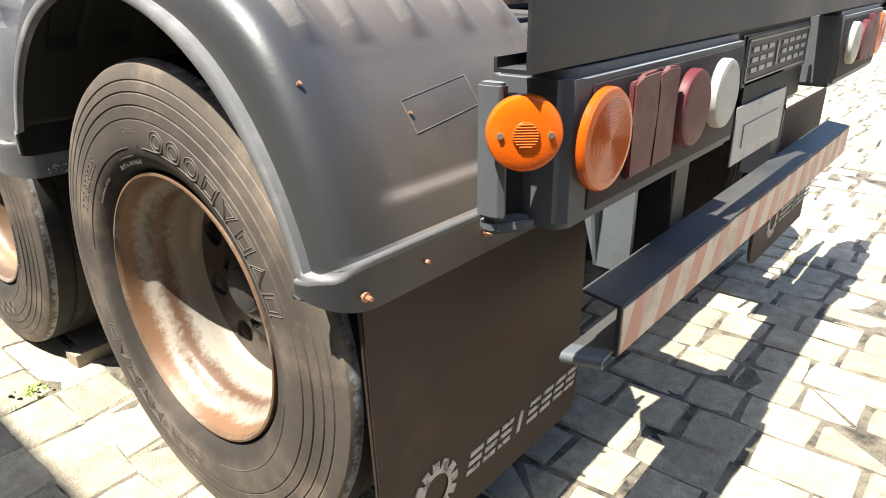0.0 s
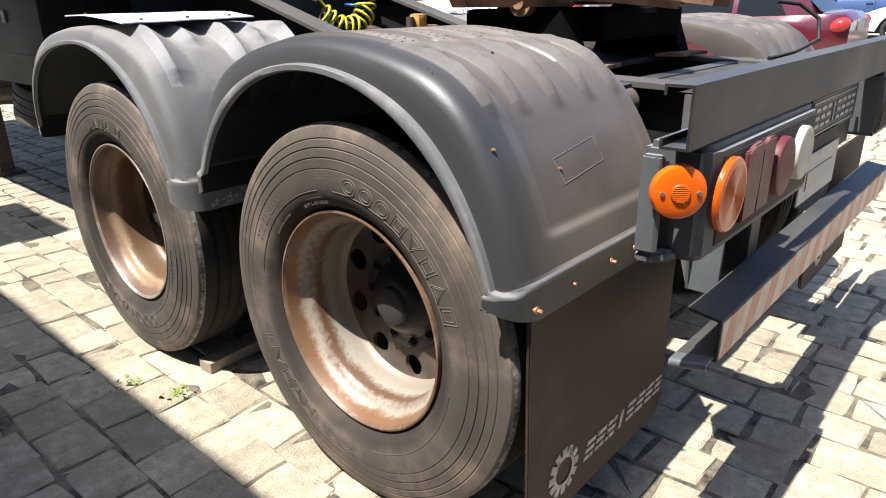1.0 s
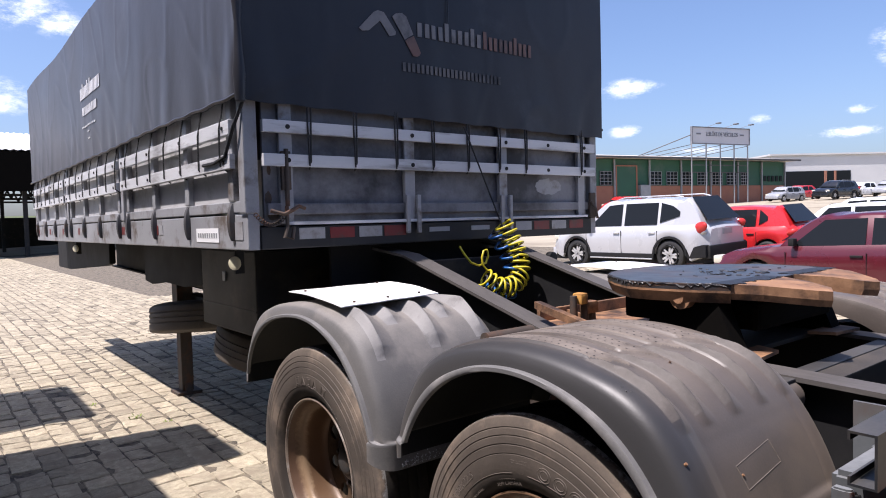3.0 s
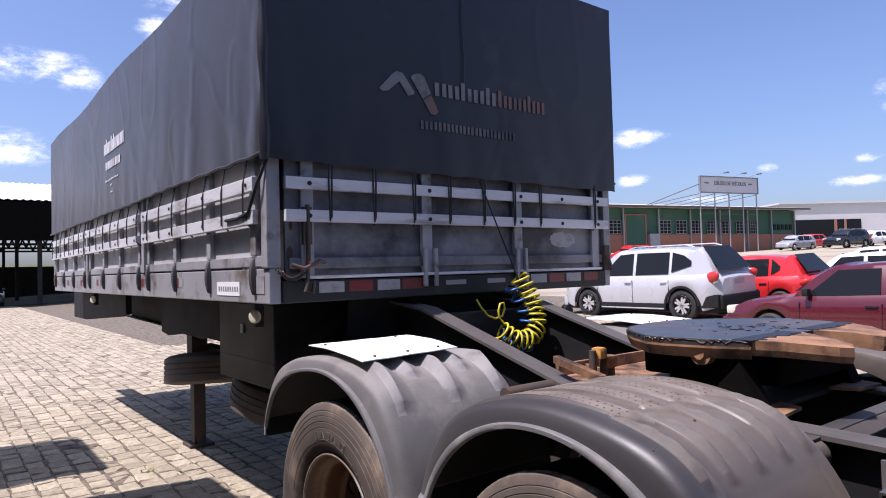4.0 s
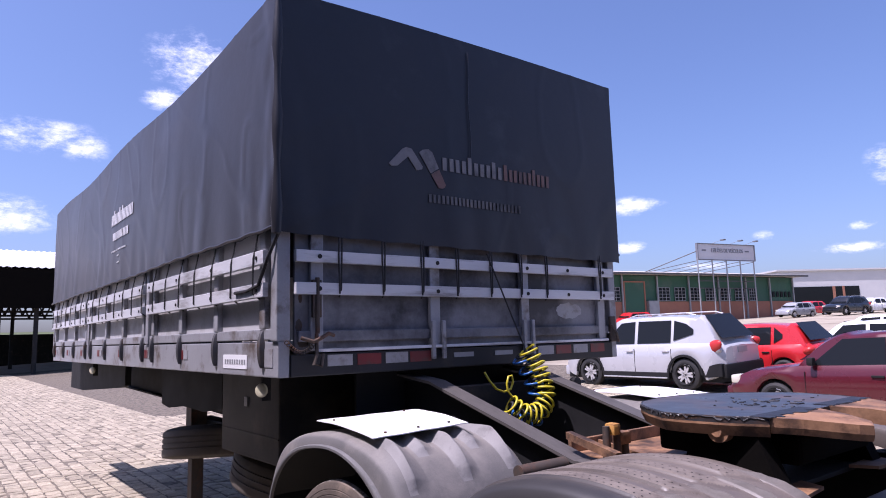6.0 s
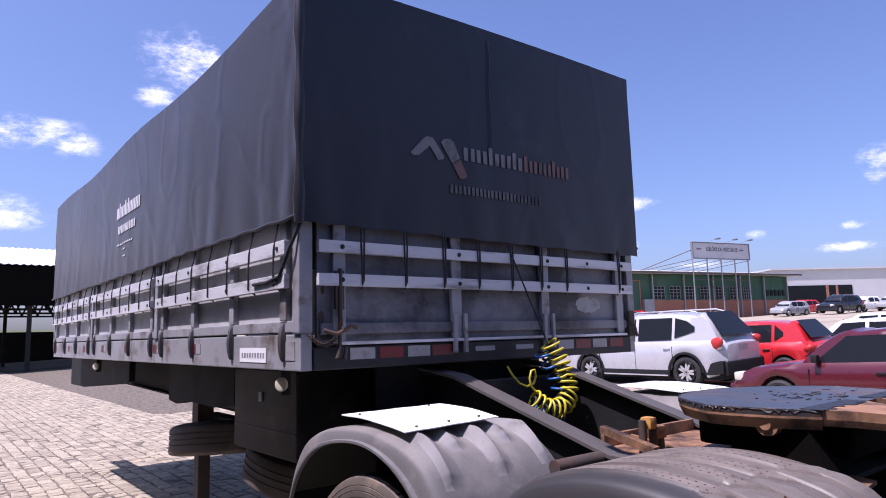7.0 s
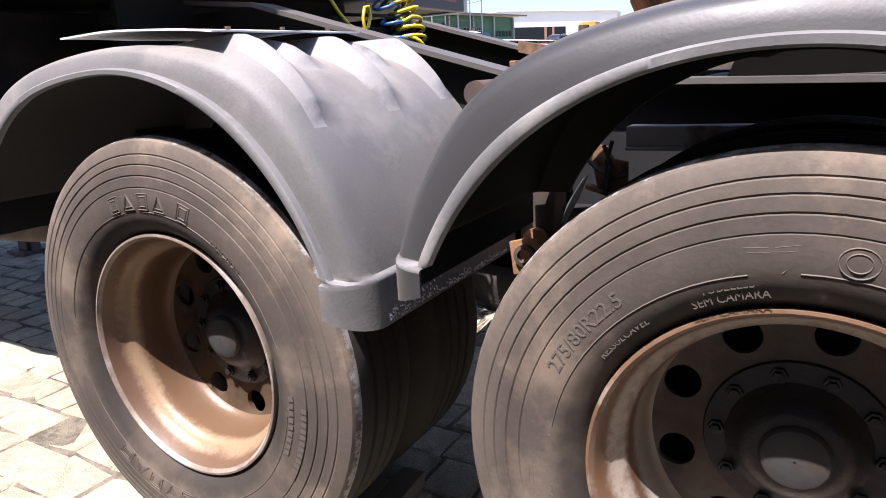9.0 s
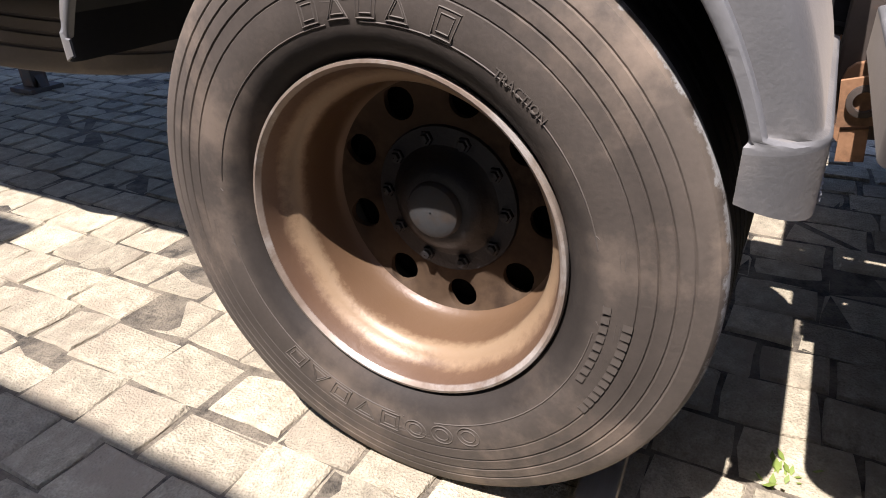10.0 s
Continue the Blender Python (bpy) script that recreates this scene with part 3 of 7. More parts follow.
def prism(poly, axis, a, b, bm=None, bevel=0.0):
    """A polygon of (u, v) pairs pushed along an axis from a to b. x: (y, z); y: (x, z); z: (x, y)."""
    def at(u, v, w):
        return {"x": (w, u, v), "y": (u, w, v), "z": (u, v, w)}[axis]
    t = bmesh.new()
    lo = [t.verts.new(at(u, v, a)) for u, v in poly]
    hi = [t.verts.new(at(u, v, b)) for u, v in poly]
    t.faces.new(lo[::-1]); t.faces.new(hi)
    for i in range(len(poly)):
        j = (i + 1) % len(poly)
        t.faces.new((lo[i], lo[j], hi[j], hi[i]))
    if bevel:
        bmesh.ops.bevel(t, geom=t.edges[:], offset=bevel, segments=2, affect="EDGES")
    return merge(bm, t)


def disc_lens(centre, normal, r, depth, seg=40, rings=0):
    """A domed round lens with a rim, facing along normal."""
    b = bmesh.new()
    prof = [(0.0, r), (depth * 0.55, r), (depth * 0.8, r * 0.96), (depth * 0.9, r * 0.85), (depth * 0.97, r * 0.6), (depth, r * 0.3), (depth, 0.002)]
    if rings:
        flat = [(depth * 0.90 + 0.0006 * (k % 2), r * 0.84 * (1 - k / (2 * rings + 1))) for k in range(2 * rings + 1)]
        prof = prof[:4] + flat + [(depth * 0.9, 0.002)]
    revolve_x(prof, seg, bm=b)
    bmesh.ops.holes_fill(b, edges=[e for e in b.edges if e.is_boundary])
    m = Vector(normal).to_track_quat("X", "Z").to_matrix().to_4x4()
    b.transform(Matrix.Translation(centre) @ m)
    return b


def words(text, size, depth):
    """Built-in letters as a mesh in the xy plane, centred."""
    cu = bpy.data.curves.new("letters", "FONT")
    cu.body, cu.size, cu.extrude, cu.align_x, cu.align_y, cu.resolution_u = text, size, depth, "CENTER", "CENTER", 2
    ob = bpy.data.objects.new("letters", cu)
    scene.collection.objects.link(ob)
    me = bpy.data.meshes.new_from_object(ob.evaluated_get(bpy.context.evaluated_depsgraph_get()))
    b = bmesh.new()
    b.from_mesh(me)
    bpy.data.objects.remove(ob)
    bpy.data.curves.remove(cu)
    bpy.data.meshes.remove(me)
    return b


# ---- ground ----
def ground_z(x, y):
    """The yard is level round the trailer, climbs gently beyond it and less so towards the back."""
    f = max(0.30, min(1.0, 0.45 + 0.06 * (y - 3.85)))
    return 0.042 * max(0.0, min(x, 90.0) - 4.0) * f


def build_ground():
    xs = [-400, -150, -60, -30, -15, -6, 0, 4, 10, 20, 40, 60, 90, 150, 400, 1500]
    ys = [-400, -150, -50, -20, -8] + [1.35 + 0.8 * k for k in range(16)] + [20, 50, 100, 200, 500, 1500]
    b = grid([[(x, y, ground_z(x, y) - 0.030) for y in ys] for x in xs])
    return tagged(finish("ground", b, "asphalt_far"), "sunlit sett-paved yard rising gently beyond the trailer", "ground", kind="structure")


ground = build_ground()

CX = 1.70          # the trailer's middle line
Y_AXLE = (0.875, 2.185)
Z_HUB, R_TYRE = 0.53, 0.522
Y_GATE, Y_FRONT, Z_BED = 2.65, 9.65, 1.49
X_SIDE = 0.40

trailer = thing("semi_trailer", "grey drop-side semi-trailer with tandem axle and rear fifth wheel", "trailer", at=(CX, 2.2, 0))
ORIGIN = Matrix.Translation((-CX, -2.2, 0))


def tpart(name, bm, material, label="", smooth=None, parent=None):
    """A part of the trailer, given in yard coordinates."""
    bm.transform(ORIGIN)
    return part(name, bm, material, parent or trailer, label, smooth)


def tyre_mesh():
    """Truck tyre about the x axis; x = 0 is the outer sidewall, +x goes inboard."""
    R = R_TYRE
    prof = [(0.045, 0.300), (0.030, 0.309), (0.014, 0.325), (0.005, 0.345), (0.000, 0.372), (0.000, 0.398), (0.001, 0.411), (0.0034, 0.4125), (0.0016, 0.415), (0.0032, 0.436),
            (0.0062, 0.4378), (0.0042, 0.441), (0.0070, 0.460), (0.0098, 0.4620), (0.0078, 0.465), (0.0112, 0.482), (0.0138, 0.4840), (0.0122, 0.487), (0.0165, 0.503), (0.0215, 0.513), (0.030, R - 0.003)]
    tread = [(0.044, R)]
    for gx in (0.095, 0.140, 0.185):
        tread += [(gx - 0.007, R), (gx - 0.004, R - 0.009), (gx + 0.004, R - 0.009), (gx + 0.007, R)]
    tread += [(0.224, R), (0.240, R - 0.008), (0.262, 0.48), (0.280, 0.40), (0.272, 0.33), (0.24, 0.298)]
    b = revolve_x(prof + tread, 96)
    for f in b.faces:
        if f.calc_center_median().x > 0.043:
            f.material_index = 1
    for f in b.faces:
        c = f.calc_center_median()
        if math.hypot(c.y, c.z) < 0.32 and c.x < 0.2:
            f.material_index = 0
    return b


def rim_mesh():
    """Deep-dished disc wheel, outer one of a pair."""
    prof = [(0.030, 0.2905), (0.046, 0.284), (0.060, 0.2815), (0.074, 0.276), (0.084, 0.266), (0.092, 0.257), (0.104, 0.2525), (0.124, 0.2515), (0.150, 0.2505), (0.178, 0.2495), (0.194, 0.2465), (0.205, 0.2415), (0.2115, 0.2350)]
    return revolve_x(prof, 96)


def bent_words(text, size, r, angle, depth=0.0025, lift=0.0, flip=1):
    """Letters laid round a wheel face at radius r, centred at angle (degrees from straight up, clockwise as seen from outside)."""
    b = words(text, size, depth)
    for v in b.verts:
        a = radians(angle) + v.co.x / r
        rad = r + v.co.y
        v.co = Vector((lift - v.co.z, -rad * math.sin(a) * flip, rad * math.cos(a)))
    return b


def bent_bars(widths, height, r, angle, gap=0.012, depth=0.003, lift=0.0, line=0.0):
    """Plain raised shapes laid round a wheel face where a maker's name stands; line: the stroke of hollow ones."""
    b = bmesh.new()
    total = sum(widths) + gap * (len(widths) - 1)

    def block(s0, s1, h0, h1):
        rings = []
        n = max(1, int((s1 - s0) / 0.012))
        for k in range(n + 1):
            a = radians(angle) + (s0 + (s1 - s0) * k / n) / r
            rings.append([(lift - depth, -(r + h) * math.sin(a), (r + h) * math.cos(a)) for h in (h0, h1)]
                         + [(lift + 0.005, -(r + h) * math.sin(a), (r + h) * math.cos(a)) for h in (h1, h0)])
        grid([ring + ring[:1] for ring in rings], b)

    s = -total / 2
    for w in widths:
        if line:
            block(s, s + line, -height / 2, height / 2)
            block(s + w - line, s + w, -height / 2, height / 2)
            block(s + line, s + w - line, height / 2 - line, height / 2)
            block(s + line, s + w - line, -height / 2, -height / 2 + line)
        else:
            block(s, s + w, -height / 2, height / 2)
        s += w + gap
    return b


def bent_outlines(kinds, width, height, r, angle, gap=0.012, lift=0.0, line=0.0012):
    """Thin raised outlines of plain shapes (o oval, t triangle, v inverted triangle, r slanted block) laid round a wheel face."""
    b = bmesh.new()
    s = -(len(kinds) * (width + gap) - gap) / 2
    for kind in kinds:
        if kind == "o":
            ring = [(0.5 + 0.5 * math.cos(2 * math.pi * k / 20), 0.5 * math.sin(2 * math.pi * k / 20)) for k in range(20)]
        else:
            base = {"t": [(0, -0.5), (0.5, 0.5), (1, -0.5)], "v": [(0, 0.5), (0.5, -0.5), (1, 0.5)], "r": [(0, -0.5), (0.12, 0.5), (1, 0.5), (0.88, -0.5)]}[kind]
            ring = []
            for p, q in zip(base, base[1:] + base[:1]):
                ring += [(p[0] + (q[0] - p[0]) * k / 5, p[1] + (q[1] - p[1]) * k / 5) for k in range(5)]
        for f in (1.0, 0.62):
            pts = []
            for u, v in ring:
                a = radians(angle) + (s + width * (0.5 + (u - 0.5) * f)) / r
                rad = r + v * height * f
                pts.append((lift, -rad * math.sin(a), rad * math.cos(a)))
            sweep(pts, line, 4, b, closed=True)
        s += width + gap
    return b


HOLES, STUDS = 9, 10


def disc_mesh(turn):
    """The wheel's dished disc with round holes cut through it."""
    b = bmesh.new()

    def loop(n, r, cy=0.0, cz=0.0):
        vs = [b.verts.new((0, cy + r * math.cos(2 * math.pi * k / n), cz + r * math.sin(2 * math.pi * k / n))) for k in range(n)]
        return [b.edges.new((vs[k], vs[(k + 1) % n])) for k in range(n)], vs

    edges = loop(80, 0.2355)[0] + loop(60, 0.100)[0]
    rims = []
    for k in range(HOLES):
        a = 2 * math.pi * (k + turn) / HOLES
        e, vs = loop(20, 0.0320, 0.201 * math.cos(a), 0.201 * math.sin(a))
        edges += e
        rims.append(vs)
    bmesh.ops.triangle_fill(b, use_beauty=True, use_dissolve=False, edges=edges)

    def depth(v):
        r = math.hypot(v.co.y, v.co.z)
        return 0.2110 + 0.0100 * min(1.0, max(0.0, (0.2355 - r) / 0.014))

    for v in b.verts:
        v.co.x = depth(v)
    for vs in rims:
        back = [b.verts.new(v.co + Vector((0.014, 0, 0))) for v in vs]
        for k in range(len(vs)):
            j = (k + 1) % len(vs)
            b.faces.new((vs[k], vs[j], back[j], back[k]))
    return b


def build_wheel(y, hub_x, turn, marks, rim_material, side, z_hub=Z_HUB, scale=1.012):
    """Outer wheel of a pair with tyre, hub and lettering; side 1: the left of the trailer, -1: the right."""
    flip = Matrix.Diagonal((side, 1, 1, 1))
    at = Matrix.Translation((hub_x - CX, y - 2.2, z_hub)) @ flip @ Matrix.Diagonal((1, scale, scale, 1))
    rim = part("wheel", rim_mesh(), rim_material, trailer, "rusty dust-stained deep-dish steel wheel", smooth=35)
    rim.matrix_local = at
    part("rim_flange", revolve_x([(0.046, 0.290), (0.044, 0.300), (0.030, 0.3045), (0.0225, 0.3025), (0.0215, 0.2975), (0.027, 0.2925), (0.031, 0.2900)], 96), "flange_rust" if rim_material == "rim_worn" else "flange", rim, "rust-brown rolled rim edge", smooth=35)
    part("disc", disc_mesh(turn), "disc_brown" if rim_material == "rim_worn" else "disc", rim, "brown wheel disc with dirt and shade in its colour, round ventilation holes", smooth=35)
    # Near-black drum stands in for the shade behind the holes.
    part("brake_drum", revolve_x([(0.315, 0.235), (0.262, 0.232), (0.258, 0.225), (0.258, 0.05)], 48), "void", rim, "brake drum behind the wheel disc, near-black for the shade there", smooth=30)
    tyre = part("tyre", tyre_mesh(), ["tyre", "tread"], rim, "dusty worn truck tyre with raised lettering", smooth=28)
    # Hub and nuts near-black: shade inside the dish put into their colour.
    hub = revolve_x([(0.2240, 0.150), (0.2150, 0.146), (0.2130, 0.112), (0.2050, 0.100), (0.1900, 0.090), (0.1790, 0.078), (0.1740, 0.066), (0.1730, 0.055), (0.1730, 0.002)], 40)
    part("hub", hub, "grease_black", rim, "axle hub coloured dark for the shade in the dish", smooth=30)
    cap = revolve_x([(0.1740, 0.056), (0.1660, 0.055), (0.1600, 0.051), (0.1565, 0.043), (0.1550, 0.030), (0.1540, 0.016), (0.1535, 0.002)], 32)
    part("hub_cap", cap, "hubcap", rim, "dull dark hub cap", smooth=30)
    for k in range(STUDS):
        a = 2 * math.pi * (k + 0.5 + turn) / STUDS
        part("stud", revolve_x([(0.2180, 0.015), (0.2070, 0.014), (0.2060, 0.010), (0.1990, 0.009), (0.1980, 0.001)], 6, (0, 0.126 * math.cos(a), 0.126 * math.sin(a))), "grease_black", rim)
    tagged(part("sidewall_moulding", ridge_arcs(), "letter", tyre), kind="stuff")
    for name, bm in marks():
        bm.verts.index_update()
        for piece in islands(bm):
            part(name, piece, "letter", tyre)
    return rim


def marks_rear():
    yield "maker_mark", bent_outlines("ooorvrtr", 0.046, 0.040, 0.382, 38)
    yield "maker_mark", bent_outlines("ooorvrtr", 0.046, 0.040, 0.382, 215)
    yield "size_mark", bent_words("275/80R22.5", 0.034, 0.385, -52, 0.0012, 0.0)
    yield "type_mark", bent_words("TUBELESS", 0.017, 0.345, -17, 0.0004, 0.0062)
    yield "type_mark", bent_words("SEM CAMARA", 0.017, 0.328, -17, 0.0004, 0.0108)
    yield "type_mark", bent_words("REGROOVABLE", 0.016, 0.352, -46, 0.0004, 0.0052)
    yield "type_mark", bent_words("RESSULCAVEL", 0.016, 0.335, -46, 0.0004, 0.0090)


def marks_front():
    yield "maker_mark", bent_outlines("ooorvrtr", 0.046, 0.040, 0.382, 188)
    yield "maker_mark", bent_outlines("rtrt", 0.038, 0.036, 0.382, -4, 0.014)
    yield "type_mark", bent_outlines("r", 0.038, 0.040, 0.382, 19)
    yield "type_mark", bent_words("TRACTION", 0.019, 0.362, 40, 0.0010, 0.0012)
    yield "type_mark", bent_bars([0.012] * 9, 0.012, 0.372, 103, 0.005, 0.002, 0.000)
    yield "type_mark", bent_bars([0.012] * 12, 0.014, 0.405, 108, 0.004, 0.002, 0.001)


def ridge_arcs():
    """Fine moulded lines that frame the lettering on the sidewall."""
    b = bmesh.new()
    for a0, a1 in ((-80, -12), (-2, 78), (100, 170), (182, 262)):
        for r, lift in ((0.4065, 0.0028), (0.3585, 0.0022)):
            sweep([(lift, -r * math.sin(radians(a)), r * math.cos(radians(a))) for a in range(a0, a1 + 1, 4)], 0.0012, 4, b)
        for a, way in ((a0, 1), (a1, -1)):
            # a folded tab closes each end of the framed field
            tab = [(0.398, 0.0), (0.396, 2.2), (0.3945, 4.4), (0.3885, 4.9), (0.3885, 2.4), (0.390, 0.6)]
            sweep([(0.0012, -r * math.sin(radians(a - way * q)), r * math.cos(radians(a - way * q))) for r, q in tab], 0.0016, 4, b, closed=True)
            sweep([(0.0024, -r * math.sin(radians(a + (r - 0.38) * 160)), r * math.cos(radians(a + (r - 0.38) * 160))) for r in (0.359, 0.375, 0.39, 0.406)], 0.0012, 4, b)
    return b


X_WALL = 0.455
build_wheel(Y_AXLE[0], X_WALL, 0.56, marks_rear, "rim_worn", 1)
build_wheel(Y_AXLE[1] + 0.011, X_WALL, 0.55, marks_front, "rim", 1, 0.537, 1.024)
build_wheel(Y_AXLE[0], 2 * CX - X_WALL, 0.1, marks_rear, "rim", -1)
build_wheel(Y_AXLE[1], 2 * CX - X_WALL, 0.6, marks_front, "rim", -1)
for y in Y_AXLE:
    for side in (1, -1):
        # Dark tread rubber all over: the inner tyre's shade put into colour.
        inner = part("inner_tyre", tyre_mesh(), ["tread", "tread"], trailer, "inner twin tyre in dark rubber, its shade in the colour", smooth=28)
        inner.matrix_local = Matrix.Translation(((X_WALL - CX) * side + side * 0.615, y - 2.2, Z_HUB)) @ Matrix.Diagonal((-side, 1, 1, 1))
    tpart("axle", rod((0.75, y, Z_HUB), (2.65, y, Z_HUB), 0.065, 20), "chassis", "dirty black beam axle", smooth=40)


# ---- mudguards ----
def guard_point(centre, x, d, a, drop=0.0):
    """A point of a mudguard's skin: x inboard of the lip, d out from the lip line, a the angle from straight up."""
    cy, cz, r, squash, front, shift_, thin = centre
    s, c = math.sin(a), math.cos(a)
    deg = math.degrees(a)
    full = 0.24 * math.exp(-((deg + 36) / 13) ** 2) + 0.20 * math.exp(-((deg - 38) / 13) ** 2)
    rr = r + d * (thin + 0.42 * math.sin(2 * a) ** 2 + full)
    k = squash if s < 0 else front
    flat = min(1.0, max(0.0, deg / 22))
    tuck = min(1.0, max(0.0, (deg - 28) / 33)) if shift_ else 0.0
    tuck *= tuck
    return (0.432 + x, cy + s * rr * (1 - (1 - k) * abs(s)) + shift_ * flat * flat * (3 - 2 * flat) + 0.090 * tuck, cz + c * rr - drop - 0.040 * tuck)


REAR_GUARD = (0.925, 0.565, 0.612, 0.92, 0.935, 0.0, 1.0)
FRONT_GUARD = (2.225, 0.570, 0.634, 0.938, 1.025, 0.052, 0.82)


def guard(centre, a_front, a_rear, tail, bands, wedges, side, name_label, panel=False, level=(None, None), front_tail=1.0):
    """Moulded half-barrel mudguard. Angles in degrees from straight up, forward positive. tail: the skirt below the rear bead.
    bands: low flat strips (x0, x1, a0, a1, height); wedges: raised tongues that narrow to a blunt lower end."""
    fine = side > 0
    steps, n, drops = (220, 105, 26) if fine else (60, 44, 13)
    path = [(radians(a_front + (a_rear - a_front) * i / steps), 0.0) for i in range(steps + 1)]
    path = [(radians(a_front), tail * front_tail * i / drops) for i in range(drops, 0, -1)] + path + [(radians(a_rear), tail * i / drops) for i in range(1, drops + 1)]
    xs = [0.0, -0.010, -0.012, -0.012, -0.009, 0.006, 0.009, 0.016, 0.028, 0.048, 0.075]
    ds = [0.0, 0.002, 0.004, 0.015, 0.018, 0.019, 0.030, 0.054, 0.066, 0.073, 0.075]
    lip = 5

    def end_angle(d, nominal, z_end):
        """Where a line of the skin at d out from the lip meets the level of its skirt."""
        if z_end is None:
            return nominal
        lo_, hi_ = 20.0, 89.0
        for _ in range(30):
            mid_ = (lo_ + hi_) / 2
            if guard_point(centre, 0, d, radians(math.copysign(mid_, nominal)))[2] > z_end:
                lo_ = mid_
            else:
                hi_ = mid_
        return math.copysign(lo_, nominal)

    reach = {d: (end_angle(d, a_front, level[0]) / a_front, end_angle(d, a_rear, level[1]) / a_rear) for d in set(ds + [0.075, 0.073, 0.066, 0.050])}
    xs += [0.075 + (0.635 - 0.075) * k / n for k in range(1, n + 1)] + [0.670, 0.692, 0.700, 0.700]
    ds += [0.075] * n + [0.073, 0.066, 0.050, 0.0]
    ramp = lambda v, w: min(1.0, max(0.0, v / w))

    def bead(d):
        """How far the skirt stands out below the rolled bead."""
        if d <= 0:
            return 0.0
        return 0.011 * math.sin(math.pi / 2 * min(1.0, d / 0.010))

    def raised(x, deg):
        low, high, wall = 0.0, 0.0, False
        for x0, x1, a0, a1, h in bands:
            end = a1 + 8.0 * (1 - (x - x0) / (x1 - x0))
            low = max(low, h * ramp(x - x0, 0.006) * ramp(x1 - x, 0.006) * ramp(a0 - deg, 3) * ramp(deg - end, 1.5))
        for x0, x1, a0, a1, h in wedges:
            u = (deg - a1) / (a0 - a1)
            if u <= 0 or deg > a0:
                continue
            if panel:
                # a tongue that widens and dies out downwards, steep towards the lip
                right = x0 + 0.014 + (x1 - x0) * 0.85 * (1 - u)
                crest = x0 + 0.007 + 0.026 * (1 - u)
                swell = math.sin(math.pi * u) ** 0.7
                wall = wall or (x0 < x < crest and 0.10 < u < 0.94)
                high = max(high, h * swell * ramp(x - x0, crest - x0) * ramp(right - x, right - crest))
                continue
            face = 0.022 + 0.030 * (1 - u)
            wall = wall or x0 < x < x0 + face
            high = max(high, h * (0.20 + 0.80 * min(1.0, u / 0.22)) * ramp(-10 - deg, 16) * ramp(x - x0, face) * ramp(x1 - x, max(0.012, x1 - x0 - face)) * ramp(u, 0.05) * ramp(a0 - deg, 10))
        return max(low, high), low > 0.6 * (bands[0][4] if bands else 1), wall

    rows, kinds = [], []
    for a, drop in path:
        deg = math.degrees(a)
        row, kind = [], []
        for j, (x, d) in enumerate(zip(xs, ds)):
            rise, on_band, on_wall = raised(x, deg) if (d > 0.07 and drop == 0) else (0.0, False, False)
            stretch = reach[d][0 if a > 0 else 1]
            stretch = 1 + (stretch - 1) * abs(deg) / 70
            s, c = math.sin(a * stretch), math.cos(a * stretch)
            _, yy, zz = guard_point(centre, x, d, a * stretch, drop)
            if panel and d > 0.06 and deg < -32:
                rise -= 0.013 * ramp(x - 0.110, 0.050) * ramp(zz - 0.862, 0.018) * ramp(-32 - deg, 14) * ramp(0.655 - x, 0.03)
            out = bead(drop)
            way = 1 if s > 0 else -1
            xx = x
            if drop > 0:
                # below the bead the skirt turns the corner in one soft round
                wgt = min(1.0, drop / 0.009)
                wgt = wgt * wgt * (3 - 2 * wgt)
                _, y2, z2 = guard_point(centre, x, 0.075, a * (1 + (reach[0.075][0 if a > 0 else 1] - 1) * abs(deg) / 70), drop)
                x2 = x
                if j <= 10:
                    t = math.pi / 2 * j / 10
                    x2 = -0.014 + 0.089 * (1 - math.cos(t))
                    y2 -= way * 0.088 * (1 - math.sin(t))
                    z2 = zz + (z2 - zz) * drop / tail
                    z2 += 0.030 * max(0, drop / tail - 0.6) / 0.4 * (1 - math.sin(t))
                xx, yy, zz = x + (x2 - x) * wgt, yy + (y2 - yy) * wgt, zz + (z2 - zz) * wgt
            inboard = 0.060 * max(0.0, (deg - 28) / 33) ** 2 if centre[5] else 0.0
            row.append((0.432 + xx + inboard, yy + rise * s + way * out, zz + rise * c))
            # Rib walls take the paler colour of their lit side and scuffing.
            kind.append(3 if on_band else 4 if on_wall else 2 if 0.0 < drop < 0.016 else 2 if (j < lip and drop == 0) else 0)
        rows.append(row)
        kinds.append(kind)
    b = grid(rows)
    b.faces.ensure_lookup_table()
    w = len(xs) - 1
    for i in range(len(rows) - 1):
        for k in range(w):
            b.faces[i * w + k].material_index = kinds[i][k]
    if side < 0:
        b.transform(Matrix.Translation((CX, 0, 0)) @ Matrix.Diagonal((-1, 1, 1, 1)) @ Matrix.Translation((-CX, 0, 0)))
    bmesh.ops.recalc_face_normals(b, faces=b.faces)
    b.normal_update()
    b.verts.ensure_lookup_table()
    cols, total = len(xs), len(rows) * len(xs)
    mid_v = b.verts[(len(rows) // 2) * cols + cols // 2]
    sign = 1 if mid_v.normal.z > 0 else -1
    inset = [b.verts[i].co - sign * 0.005 * b.verts[i].normal for i in range(total)]
    inner = [b.verts.new(p) for p in inset]
    b.verts.ensure_lookup_table()
    v = b.verts
    # Inner skin in black rubber: the arch's shade put into the colour.
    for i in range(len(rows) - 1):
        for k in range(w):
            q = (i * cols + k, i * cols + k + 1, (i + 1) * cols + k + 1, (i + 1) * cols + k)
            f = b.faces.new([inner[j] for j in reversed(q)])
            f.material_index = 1
